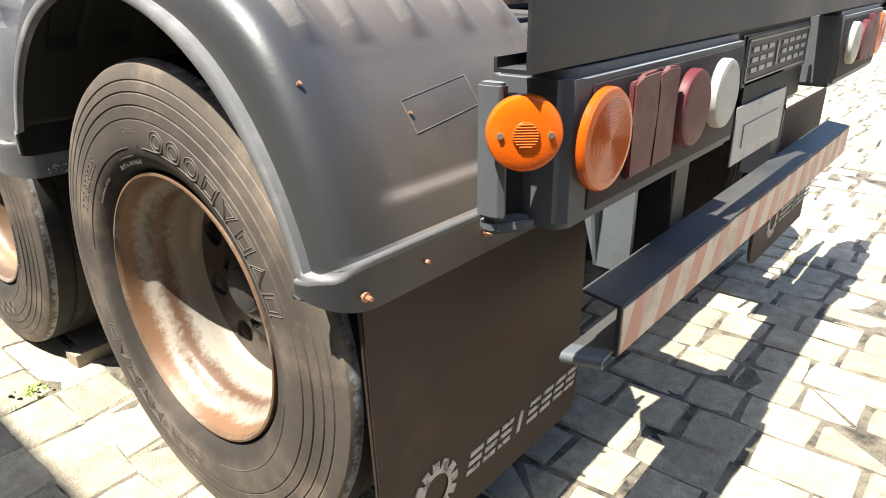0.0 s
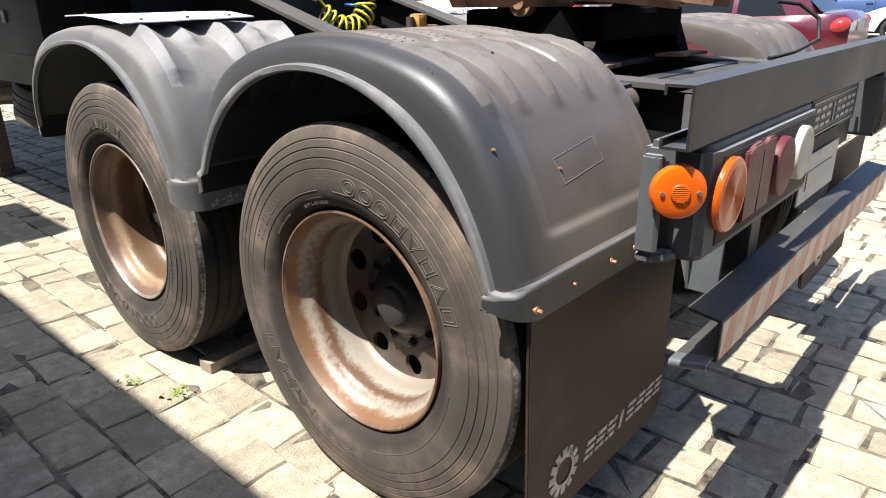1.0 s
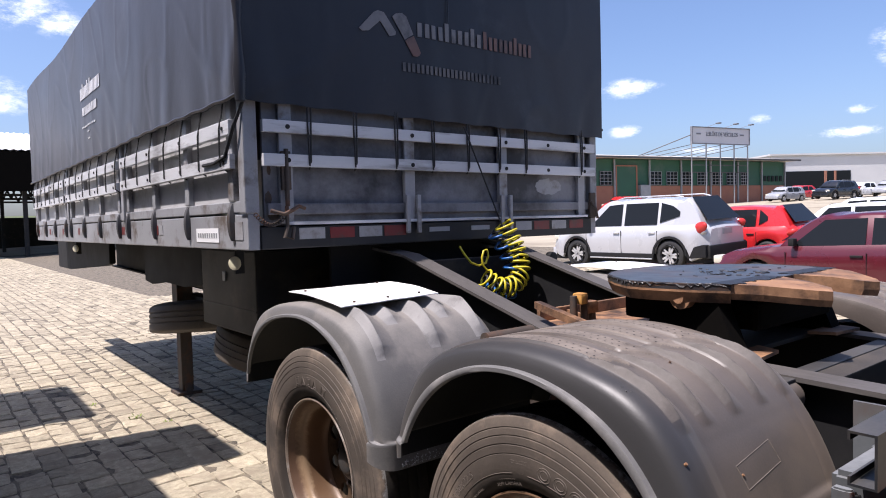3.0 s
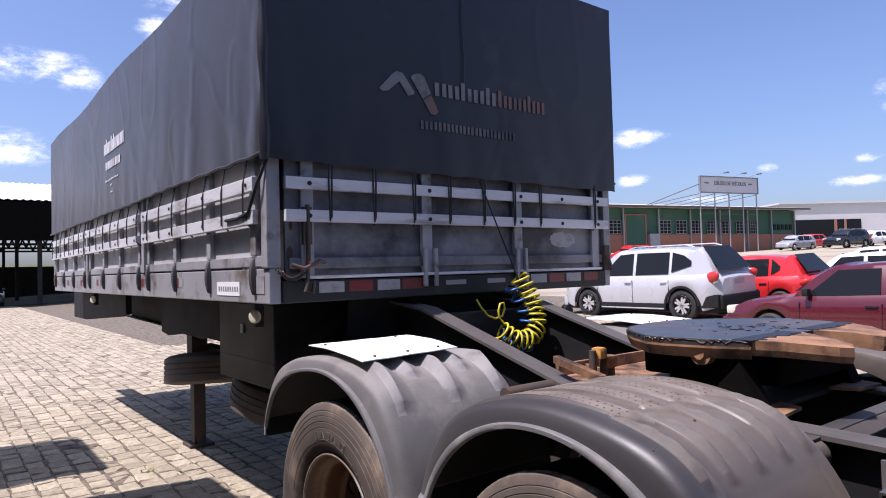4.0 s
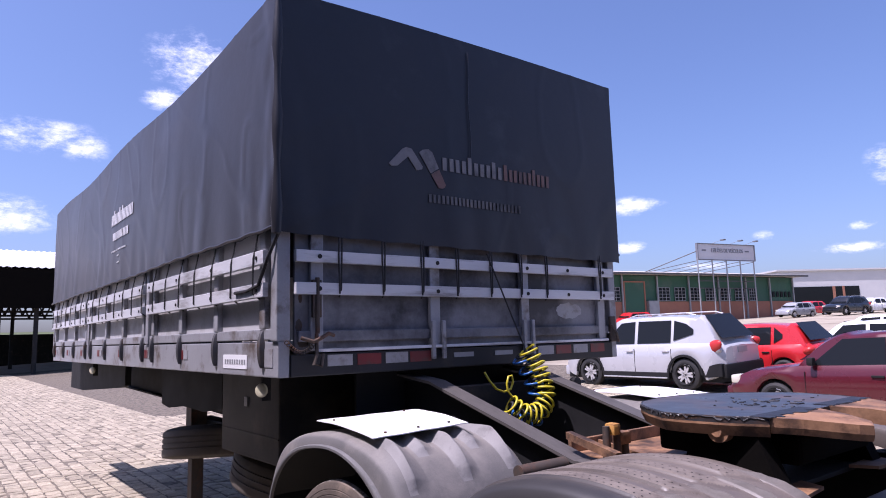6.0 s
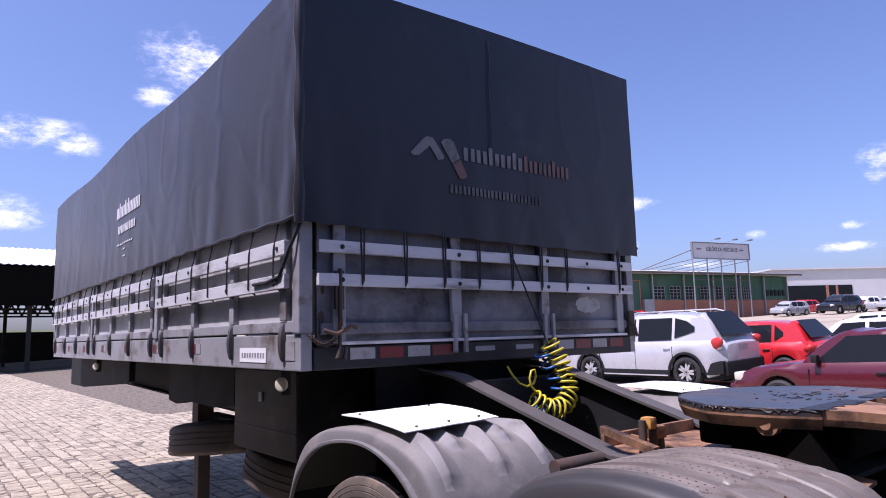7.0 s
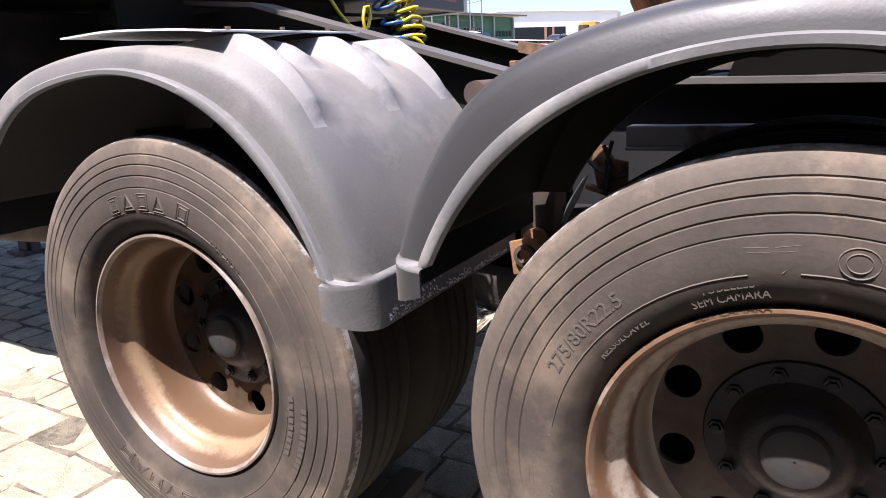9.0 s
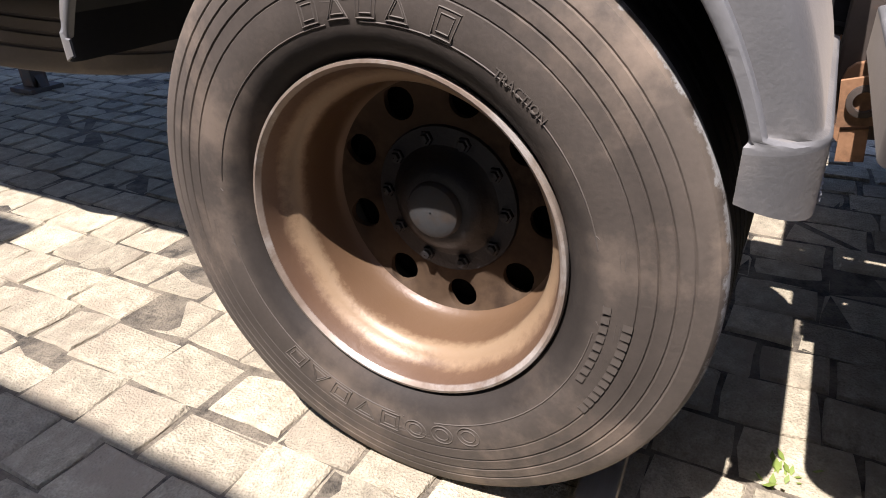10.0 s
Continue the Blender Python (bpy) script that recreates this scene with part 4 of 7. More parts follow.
    rim_loop = [k for k in range(cols)] + [i * cols + cols - 1 for i in range(1, len(rows))] + [(len(rows) - 1) * cols + k for k in range(cols - 2, -1, -1)] + [i * cols for i in range(len(rows) - 2, 0, -1)]
    for p, q in zip(rim_loop, rim_loop[1:] + rim_loop[:1]):
        b.faces.new((v[p], inner[p], inner[q], v[q]))
    return tpart("mudguard", b, ["fender" if panel else "fender_grey", "rubber", "fender_edge", "fender_band", "fender_rib_lit" if panel else "fender_pale"], name_label, smooth=42)


ribs_rear = [(0.095 + 0.140 * k, 0.178 + 0.140 * k, 48, -25, 0.009) for k in range(4)]
wedges_rear = [(x0, x0 + 0.075, -15, -43, 0.024) for x0 in (0.084, 0.190, 0.330, 0.470, 0.600)]
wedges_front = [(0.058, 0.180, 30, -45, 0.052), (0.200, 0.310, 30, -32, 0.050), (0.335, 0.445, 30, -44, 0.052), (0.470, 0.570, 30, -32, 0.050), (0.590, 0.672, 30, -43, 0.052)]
for side in (1, -1):
    guard(REAR_GUARD, 63, -70, 0.090, ribs_rear, wedges_rear, side, "faded black moulded plastic mudguard with ribbed top", True, (0.862, None))
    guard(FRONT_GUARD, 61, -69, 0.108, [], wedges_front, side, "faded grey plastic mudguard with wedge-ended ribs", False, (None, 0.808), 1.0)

    dots = bmesh.new()
    for rx0, rx1, a0, a1, h in ribs_rear:
        for xr in (rx0 + 0.022, rx0 + 0.056):
            for k in range(31):
                a = radians(46 - 2.1 * k)
                s_, c_ = math.sin(a), math.cos(a)
                _, y_, z_ = guard_point(REAR_GUARD, xr, 0.075, a)
                y_, z_ = y_ + 0.0098 * s_, z_ + 0.0098 * c_
                x_ = 0.432 + xr if side > 0 else 2 * CX - 0.432 - xr
                q = [dots.verts.new((x_ + 0.0030 * math.cos(b_), y_ + 0.0030 * math.sin(b_), z_ - 0.0030 * math.sin(b_) * s_ / c_)) for b_ in (0, 1.05, 2.09, 3.14, 4.19, 5.24)]
                dots.faces.new(q)
    tagged(tpart("perforations", dots, "black", "rows of small dark holes along the ribs"), kind="stuff")

    # strip that joins the two guards, mud flap and its fixing rail
    def put(name, bm, material, label="", smooth=None, parent=None):
        if side < 0:
            bm.transform(Matrix.Translation((CX, 0, 0)) @ Matrix.Diagonal((-1, 1, 1, 1)) @ Matrix.Translation((-CX, 0, 0)))
        return tpart(name, bm, material, label, smooth, parent)

    shift = 0.0 if side > 0 else -0.125
    flap = put("mud_flap", prism([(0.500, 0.130 - 0.7 * shift), (1.140, 0.130 - 0.7 * shift), (1.178, 0.140 - 0.7 * shift), (1.200, 0.164 - 0.7 * shift), (1.208, 0.200 - 0.7 * shift), (1.208, 0.76), (0.478, 0.76)], "y", 0.316 + shift, 0.328 + shift, bevel=0.003), "flap", "brown rubber mud flap with worn pale print")
    for bx, bz in ((0.481, 0.743), (0.785, 0.757), (0.90, 0.757)):
        put("bolt", rod((bx, 0.290, bz), (bx, 0.315, bz), 0.0042, 6, rod((bx, 0.301, bz), (bx, 0.305, bz), 0.0080, 12)), "copper", "coppery bolt and washer")
    put("bolt", rod((0.620, 0.296, 0.755), (0.62, 0.315, 0.755), 0.004, 6), "copper", "small bolt head")
    # maker's print: eight blocks and a toothed wheel
    pr = bmesh.new()
    for k in range(8):
        x0, z0 = 0.740 + 0.0570 * k, 0.216
        for h0, h1 in ((0.0, 0.050),) if k == 3 else ((0.0, 0.011), (0.020, 0.031), (0.040, 0.051)):
            w = 0.013 if k == 3 else 0.044
            q = x0 + (0.014 if k == 3 else 0.0)
            prism([(q + h0 * 0.35, z0 + h0), (q + h0 * 0.35 + w, z0 + h0), (q + h1 * 0.35 + w, z0 + h1), (q + h1 * 0.35, z0 + h1)], "y", 0.3135, 0.3160, pr)
    for k in range(12):
        a = math.pi * 2 * k / 12
        t = box(-0.010, 0.010, 0.3132, 0.316, 0.046, 0.066)
        t.transform(Matrix.Translation((0.645, 0, 0.248)) @ Matrix.Rotation(a, 4, "Y"))
        merge(pr, t)
    rim_ring = bmesh.new()
    for k in range(24):
        a0, a1 = 2 * math.pi * k / 24, 2 * math.pi * (k + 1) / 24
        q = [rim_ring.verts.new((0.645 + r * math.cos(a), 0.3135, 0.248 + r * math.sin(a))) for r, a in ((0.036, a0), (0.048, a0), (0.048, a1), (0.036, a1))]
        rim_ring.faces.new(q)
    merge(pr, rim_ring)
    if side < 0:
        pr.transform(Matrix.Translation((2 * CX - 2 * 0.8125, shift, -0.7 * shift)))
    pr.transform(ORIGIN)
    for piece in islands(pr):
        part("flap_print", piece, "flap_print", flap)

# dried mud spattered along the lower edge of the front guard's back skirt
rm = random.Random(11)
spat = bmesh.new()
for k in range(300):
    x_ = 0.515 + 0.62 * rm.random() ** 1.4
    up = abs(rm.gauss(0, 0.016 if x_ < 0.72 else 0.007))
    r_ = rm.uniform(0.0012, 0.0034)
    c_ = Vector((x_, 1.585, 0.706 + up))
    v_ = [spat.verts.new(c_ + Vector(q) * r_) for q in ((1, 0, 0), (0, 1, 0), (-1, 0, 0), (0, -1, 0), (0, 0, 1), (0, 0, -1))]
    for a_, b_ in ((0, 1), (1, 2), (2, 3), (3, 0)):
        spat.faces.new((v_[a_], v_[b_], v_[4]))
        spat.faces.new((v_[b_], v_[a_], v_[5]))
tagged(tpart("mud_spatter", spat, "white_tape", "dried pale mud specks on the skirt"), kind="stuff")

# small scars on the left back guard: a riveted outline, screw heads and scrapes
def scar(x, deg, out=0.0):
    a = radians(deg)
    q = guard_point(REAR_GUARD, x, 0.075, a)
    rec = -0.013 * min(1, max(0, (x - 0.125) / 0.016)) * min(1, max(0, (-32 - deg) / 12)) + out
    return Vector((q[0], q[1] + rec * math.sin(a), q[2] + rec * math.cos(a)))


sc = bmesh.new()
for d0, x0, x1 in ((-52, 0.245, 0.43), (-57, 0.255, 0.44)):
    sweep([scar(x0 + (x1 - x0) * i / 6, d0 + 2.0 * i / 6, 0.0003) for i in range(7)], 0.0009, 5, sc)
for x0 in (0.245, 0.43):
    sweep([scar(x0 + 0.01 * i / 3, (-52 if x0 < 0.4 else -50) - 5 * i / 3, 0.0006) for i in range(4)], 0.0009, 5, sc)
tpart("scratched_outline", sc, "fender_band", "pale scratched outline on the mudguard")
for x_, d_ in ((0.236, -40), (0.31, -26), (0.255, -54), (0.05, -48)):
    tpart("screw", rod(scar(x_, d_, -0.002), scar(x_, d_, 0.004), 0.0036, 8), "rust", "small rusty screw")
sp = bmesh.new()
for x_, d_, l_ in ((0.052, -29, 0.010), (0.058, -31, 0.007), (0.046, -30.5, 0.006), (0.165, -61, 0.008)):
    c0 = scar(x_, d_, -0.0005)
    sweep([c0, c0 + Vector((0.004, -0.3 * l_, -l_))], 0.0016, 5, sp)
tagged(tpart("scuffs", sp, "fender_edge", "pale scuff marks"), kind="stuff")

# white sheet bolted on the front guards
for side in (1, -1):
    corners = [Vector((0.475, 1.925, 1.276)), Vector((0.985, 1.945, 1.286)), Vector((0.505, 2.465, 1.300)), Vector((1.065, 2.465, 1.302))]
    rows = []
    for i in range(13):
        row = []
        for j in range(13):
            u, v = i / 12, j / 12
            p = corners[0] * (1 - u) * (1 - v) + corners[1] * u * (1 - v) + corners[2] * (1 - u) * v + corners[3] * u * v
            p.z += 0.010 * math.sin(math.pi * v) + 0.0008 * math.sin(i * 1.3 + j)
            row.append((p.x if side > 0 else 2 * CX - p.x, p.y, p.z))
        rows.append(row)
    s = tpart("top_sheet", thicken(grid(rows), 0.004), "white_paint", "white sheet-metal plate bolted on the mudguard", smooth=40)
    for i, j in ((2, 1), (6, 1), (10, 1), (1, 10), (10, 11)):
        q = Vector(rows[i][j])
        tpart("bolt", rod(q - Vector((0, 0, 0.004)), q + Vector((0, 0, 0.007)), 0.006, 6), "old_iron", parent=s)

# ---- rear frame, lamps, bumper ----
b = prism([(0.055, 1.085), (0.055, 1.192), (0.106, 1.192), (0.106, 1.174), (0.101, 1.174), (0.101, 1.187), (0.060, 1.187), (0.060, 1.090), (0.101, 1.090), (0.101, 1.103), (0.106, 1.103), (0.106, 1.085)], "x", 0.530, 2 * CX - 0.530)
tpart("rear_beam", b, "beam", "dark grey folded steel rear cross beam")


def lamp_cluster(side):
    def P_(bm, name, material, label="", parent=None, smooth=35):
        if side < 0:
            bm.transform(Matrix.Translation((CX, 0, 0)) @ Matrix.Diagonal((-1, 1, 1, 1)) @ Matrix.Translation((-CX, 0, 0)))
        return tpart(name, bm, material, label, smooth, parent)
    body = prism([(0.600, 0.072), (0.606, 0.050), (0.630, 0.038), (1.262, 0.038), (1.262, 0.165), (0.600, 0.165)], "z", 0.868, 1.082, bevel=0.012)
    box_ = P_(body, "lamp_box", "lampbox", "grey plastic tail lamp housing with rounded edges", smooth=60)
    P_(prism([(0.540, 0.112), (0.545, 0.102), (0.556, 0.100), (0.562, 0.112), (0.562, 0.140), (0.540, 0.140)], "z", 0.892, 1.070, bevel=0.004), "end_cheek", "lampbox", "rounded grey end of the lamp housing", box_, 60)
    # Black block: the recess's shade put into a solid piece.
    P_(prism([(0.563, 0.126), (0.598, 0.100), (0.598, 0.150), (0.563, 0.150)], "z", 0.884, 1.052, bevel=0.006), "lamp_seat", "black", "black block standing in for the shaded recess behind the lens", box_)
    P_(prism([(0.546, 0.112), (0.598, 0.078), (0.598, 0.150), (0.546, 0.140)], "z", 0.868, 0.890, bevel=0.006), "lamp_floor", "lampbox", "rounded floor of the lamp housing", box_, 60)
    P_(box(0.652, 1.246, 0.034, 0.048, 0.890, 1.062, 0.006), "lamp_plate", "lampface", "dark maroon lamp base plate", box_)
    nrm = Vector((-0.76, -0.65, 0.0)).normalized()
    ctr = Vector((0.556, 0.078, 1.012))
    P_(disc_lens(ctr, nrm, 0.0475, 0.022), "side_lens", "amber", "orange round side marker lens", box_)
    core = disc_lens(ctr + nrm * 0.0212, nrm, 0.017, 0.0035, 24)
    P_(core, "lens_core", "amber_dark", "", box_)
    for k in range(9):
        h = 0.0155 * math.cos(math.asin((k - 4) / 4.6))
        zc = (k - 4) * 0.0034
        tang = Vector((0.65, -0.76, 0))
        P_(rod(ctr + nrm * 0.0245 - tang * h + Vector((0, 0, zc)), ctr + nrm * 0.0245 + tang * h + Vector((0, 0, zc)), 0.0009, 4), "lens_rib", "amber", "", box_)
    for s in (-1, 1):
        c = ctr + s * 0.031 * Vector((0.65, -0.76, 0)) + nrm * 0.018
        P_(rod(c, c + nrm * 0.006, 0.004, 8), "screw", "chrome", "", box_)
    P_(disc_lens((0.680, 0.034, 0.986), (0, -1, 0), 0.070, 0.015, rings=16), "indicator_lens", "amber_dark", "orange round indicator lens", box_)
    for k, pts in enumerate((((0.750, 0.914), (0.826, 0.915), (0.836, 1.000), (0.830, 1.062), (0.782, 1.060), (0.779, 1.054), (0.750, 1.052)),
                             ((0.829, 0.915), (0.905, 0.917), (0.908, 1.060), (0.868, 1.062), (0.864, 1.056), (0.833, 1.057), (0.839, 1.000)))):
        P_(prism(list(pts), "y", 0.023, 0.036, bevel=0.003), "square_lens", "redlens", "cracked faded red square lens", box_)
    P_(disc_lens((0.980, 0.034, 0.984), (0, -1, 0), 0.064, 0.021, rings=9), "stop_lens", "redlens", "faded red round lens", box_)
    P_(disc_lens((1.128, 0.034, 0.988), (0, -1, 0), 0.062, 0.021, rings=9), "reversing_lens", "clear", "milky white round lens", box_)


lamp_cluster(1)
lamp_cluster(-1)

tpart("centre_panel", box(1.33, 2.07, 0.110, 0.120, 0.86, 1.085, 0.003), "chassis", "black steel panel between the lamps")
plate = tpart("maker_plate", box(1.475, 2.03, 0.098, 0.110, 0.945, 1.060, 0.003), "beam", "dark plate with pale outlined maker's lettering")
pb = bmesh.new()
for x0, x1, z0, z1 in ((1.487, 2.018, 1.046, 1.050), (1.487, 2.018, 0.955, 0.959), (1.487, 1.491, 0.955, 1.05), (2.014, 2.018, 0.955, 1.05)):
    box(x0, x1, 0.0955, 0.098, z0, z1, bm=pb)
for k in range(8):
    x0 = 1.52 + 0.060 * k
    for z0, z1 in ((0.975, 1.032),) if k == 3 else ((0.975, 0.986), (0.998, 1.009), (1.021, 1.032)):
        box(x0 + (0.016 if k == 3 else 0.0), x0 + (0.028 if k == 3 else 0.044), 0.0950, 0.098, z0, z1, bm=pb)
for piece in islands(pb):
    tpart("plate_print", piece, "white_tape", parent=plate)
lic = tpart("licence_plate", box(1.46, 1.86, 0.092, 0.097, 0.765, 0.905, 0.003), "white_tape", "bent dirty pale licence plate")
tpart("plate_bar", box(1.52, 1.80, 0.0895, 0.092, 0.80, 0.855), "steel_grey", "faded unreadable characters", parent=lic)
tpart("plate_bracket", box(1.50, 1.82, 0.098, 0.105, 0.88, 0.96), "chassis")

# under-run bumper: folded rail with a striped face
bump = tpart("under_run_bumper", prism([(0.070, 0.535), (0.070, 0.640), (0.150, 0.652), (0.150, 0.645), (0.078, 0.634), (0.078, 0.543), (0.165, 0.528), (0.165, 0.520)], "x", 0.880, 2.81), "beam", "dark folded steel under-run bumper rail")
stripe_w = 0.075
for k in range(26):
    x0 = 0.884 + stripe_w * k
    x1 = min(x0 + stripe_w, 2.806)
    if x0 >= 2.80:
        break
    lean = 0.05
    poly = [(x0, 0.540), (x1, 0.540), (min(x1 + lean, 2.806), 0.634), (min(x0 + lean, 2.806), 0.634)]
    if k == 0:
        tpart("stripe", prism([(0.884, 0.540), (0.884 + 0.001, 0.540), (0.884 + lean, 0.634), (0.884, 0.634)], "y", 0.0665, 0.070), "bump_white", parent=bump)
    tpart("stripe", prism(poly, "y", 0.0665, 0.070), "bump_red" if k % 2 == 0 else "bump_white", parent=bump)
for s_ in (1, -1):
    # the lower fold runs out past the striped face and curls down at its end
    rows = []
    for k in range(13):
        u = k / 12
        xx = 0.882 - 0.034 * min(1.0, u / 0.7)
        a = max(0.0, (u - 0.7) / 0.3) * math.pi * 0.9
        xx -= 0.012 * math.sin(a)
        dz = 0.012 * (1 - math.cos(a))
        rows.append([((xx if s_ > 0 else 2 * CX - xx), y_, z_ - dz) for y_, z_ in ((0.078, 0.546), (0.120, 0.538), (0.165, 0.529))])
    tpart("end_plate", thicken(grid(rows), 0.004), "bracket_grey", "bare grey curled end of the lower fold", parent=bump, smooth=50)
for x0 in (1.10, 2.17):
    tpart("bumper_bracket", prism([(0.16, 0.60), (0.24, 0.60), (0.30, 0.80), (0.30, 1.10), (0.16, 1.10)], "x", x0, x0 + 0.012), "bracket_grey", "grey steel bracket plate")
    tpart("bumper_bracket", prism([(x0, 0.60), (x0 + 0.10, 0.60), (x0 + 0.16, 0.80), (x0 + 0.16, 1.0), (x0 - 0.04, 1.0), (x0 - 0.04, 0.80)], "y", 0.235, 0.243), "bracket_grey", "grey steel bracket plate")
for x0 in (1.28, 2.04):
    tpart("bumper_post", box(x0, x0 + 0.08, 0.15, 0.23, 0.60, 1.10, 0.004), "beam", "dark steel bumper post")

# chassis rails, cross members and slopes up to the bed
for xr in (1.215, 2 * CX - 1.215 - 0.13):
    rail = bmesh.new()
    side_pts = [(0.16, 1.10), (1.55, 1.14), (2.55, 1.43), (2.9, 1.47), (9.4, 1.47), (9.4, 1.455), (2.9, 1.455), (2.55, 1.415), (1.55, 1.125), (0.16, 1.085)]
    prism([(0.16, 1.09), (1.55, 1.13), (2.55, 1.42), (9.4, 1.46), (9.4, 1.12), (3.0, 0.98), (1.55, 0.80), (0.16, 0.80)], "x", xr + 0.06, xr + 0.07, rail)
    prism([(9.4, 1.12), (3.0, 0.98), (1.55, 0.80), (0.16, 0.80), (0.16, 0.785), (1.55, 0.785), (3.0, 0.965), (9.4, 1.105)], "x", xr, xr + 0.13, rail)
    web = tpart("chassis_rail", rail, "black", "black steel chassis rail sloping up under the bed")
    tpart("top_flange", prism(side_pts, "x", xr + 0.005, xr + 0.115), "rail_top", "dusty grey top flange of the rail", parent=web)
for y0, z0, z1 in ((0.42, 0.98, 1.10), (1.50, 0.95, 1.12), (2.6, 1.1, 1.38), (3.6, 1.15, 1.42), (4.8, 1.15, 1.42), (6.0, 1.15, 1.42), (7.4, 1.2, 1.42), (8.8, 1.2, 1.42)):
    tpart("cross_member", box(1.29, 2.11, y0, y0 + 0.09, z0, z1, 0.004), "chassis", "black steel cross member")
tpart("frame_bar", box(1.10, 2.30, 0.50, 0.56, 1.05, 1.105, 0.004), "beam", "grey dusty frame bar")
tpart("guard_pin", rod((1.02, 0.52, 1.05), (1.22, 0.52, 1.05), 0.035, 16, rod((1.10, 0.52, 1.05), (1.22, 0.52, 1.05), 0.048, 16)), "fender", "dusty round mudguard bracket tube", smooth=40)
tpart("guard_pin", rod((0.95, 1.60, 1.12), (1.22, 1.60, 1.12), 0.03, 16), "old_iron", "rusty mudguard bracket tube", smooth=40)
tpart("guard_pin", rod((0.95, 2.30, 1.14), (1.22, 2.30, 1.14), 0.03, 16), "old_iron", "rusty mudguard bracket tube", smooth=40)
# spring packs and hangers seen between the wheels
for side in (1, -1):
    for y in Y_AXLE:
        sp = bmesh.new()
        for k in range(5):
            w = 0.52 - 0.08 * k
            pts = [(CX - side * 0.50, y + w * (i / 6 - 1), Z_HUB + 0.13 - 0.016 * k + 0.07 * (i / 6 - 1) ** 2) for i in range(13)]
            sweep(pts, 0.007, 4, sp)
            box(CX - side * 0.50 - 0.04, CX - side * 0.50 + 0.04, y - w, y + w, Z_HUB + 0.12 - 0.016 * k, Z_HUB + 0.132 - 0.016 * k, bm=sp)
        tpart("leaf_spring", sp, "rust", "rusty leaf spring pack")
    hx = CX - side * 0.50
    tpart("spring_hanger", box(hx - 0.05, hx + 0.05, 1.48, 1.58, 0.60, 0.95, 0.008), "old_iron", "old iron spring hanger with bolt")
    sh = prism([(1.487, 0.660), (1.560, 0.648), (1.570, 0.735), (1.520, 0.748), (1.482, 0.740)], "x", hx - side * 0.145, hx - side * 0.133)
    tpart("shackle_plate", sh, "rust", "rusty shackle plate with a bushing")
    tpart("bushing", revolve_x([(-0.010, 0.030), (-0.012, 0.019), (0.006, 0.018), (0.006, 0.030)], 20, (hx - side * 0.145, 1.525, 0.702), closed=True), "old_iron", "round iron bushing", smooth=40)
    tpart("shackle_link", prism([(1.500, 0.585), (1.548, 0.580), (1.552, 0.642), (1.506, 0.650)], "x", hx - side * 0.140, hx - side * 0.120), "rust", "rusty shackle link")
    tpart("frame_bracket", prism([(1.300, 0.862), (1.330, 0.842), (1.378, 0.868), (1.392, 0.935), (1.382, 0.974), (1.352, 0.968), (1.338, 0.938), (1.300, 0.930)], "x", hx - side * 0.010, hx + side * 0.002), "rust", "rusty bracket plate under the mudguard")
    tpart("bracket_foot", prism([(1.318, 0.836), (1.405, 0.862), (1.402, 0.872), (1.316, 0.848)], "x", hx - side * 0.030, hx + side * 0.002), "rust", "rusty lower lip of the bracket")
    for k, pts in enumerate((((1.30, 0.90), (1.34, 0.885), (1.40, 0.935)), ((1.335, 0.985), (1.350, 0.93), (1.345, 0.84)), ((1.355, 0.975), (1.335, 0.92), (1.352, 0.85)))):
        tpart("brake_hose", sweep([(hx - side * (0.020 + 0.006 * k), y_, z_) for y_, z_ in pts], 0.0055, 6), "rubber", "thin black brake hose", smooth=60)
    tpart("wing_stay", prism([(1.405, 0.892), (1.418, 0.884), (1.460, 0.815), (1.486, 0.745), (1.468, 0.760), (1.430, 0.830)], "x", hx - side * 0.004, hx + side * 0.004), "bracket_grey", "thin grey curved stay plate")
    for a0, a1 in ((CX - side * 0.545, CX - side * 0.500),):
        # Pale grey stands in for sunlight on the beam and its lip.
        tpart("inner_beam", box(min(a0, a1), max(a0, a1), 0.66, 1.296, 0.974, 1.022, 0.003), "body_frame", "inner beam beside the chassis rail, pale grey for its sunlight")
        tpart("beam_lip", box(min(a0, a1) - 0.008, max(a0, a1), 0.66, 1.296, 0.964, 0.972, 0.002), "body_frame")
    tpart("hanger_bolt", rod((hx - 0.07, 1.53, 0.62), (hx + 0.07, 1.53, 0.62), 0.030, 12), "rust")
    tpart("hanger_bolt", rod((hx - 0.07, 1.53, 0.72), (hx + 0.07, 1.53, 0.72), 0.036, 12), "rust")
# Added black block: hides the sunlit far ground between the axles.
tpart("gap_blocker", prism([(1.34, 0.95), (1.66, 0.95), (1.63, 0.47), (1.52, 0.44), (1.37, 0.46)], "x", 2.17, 2.29, bevel=0.008), "black", "black block added to hide bright ground between the axles")


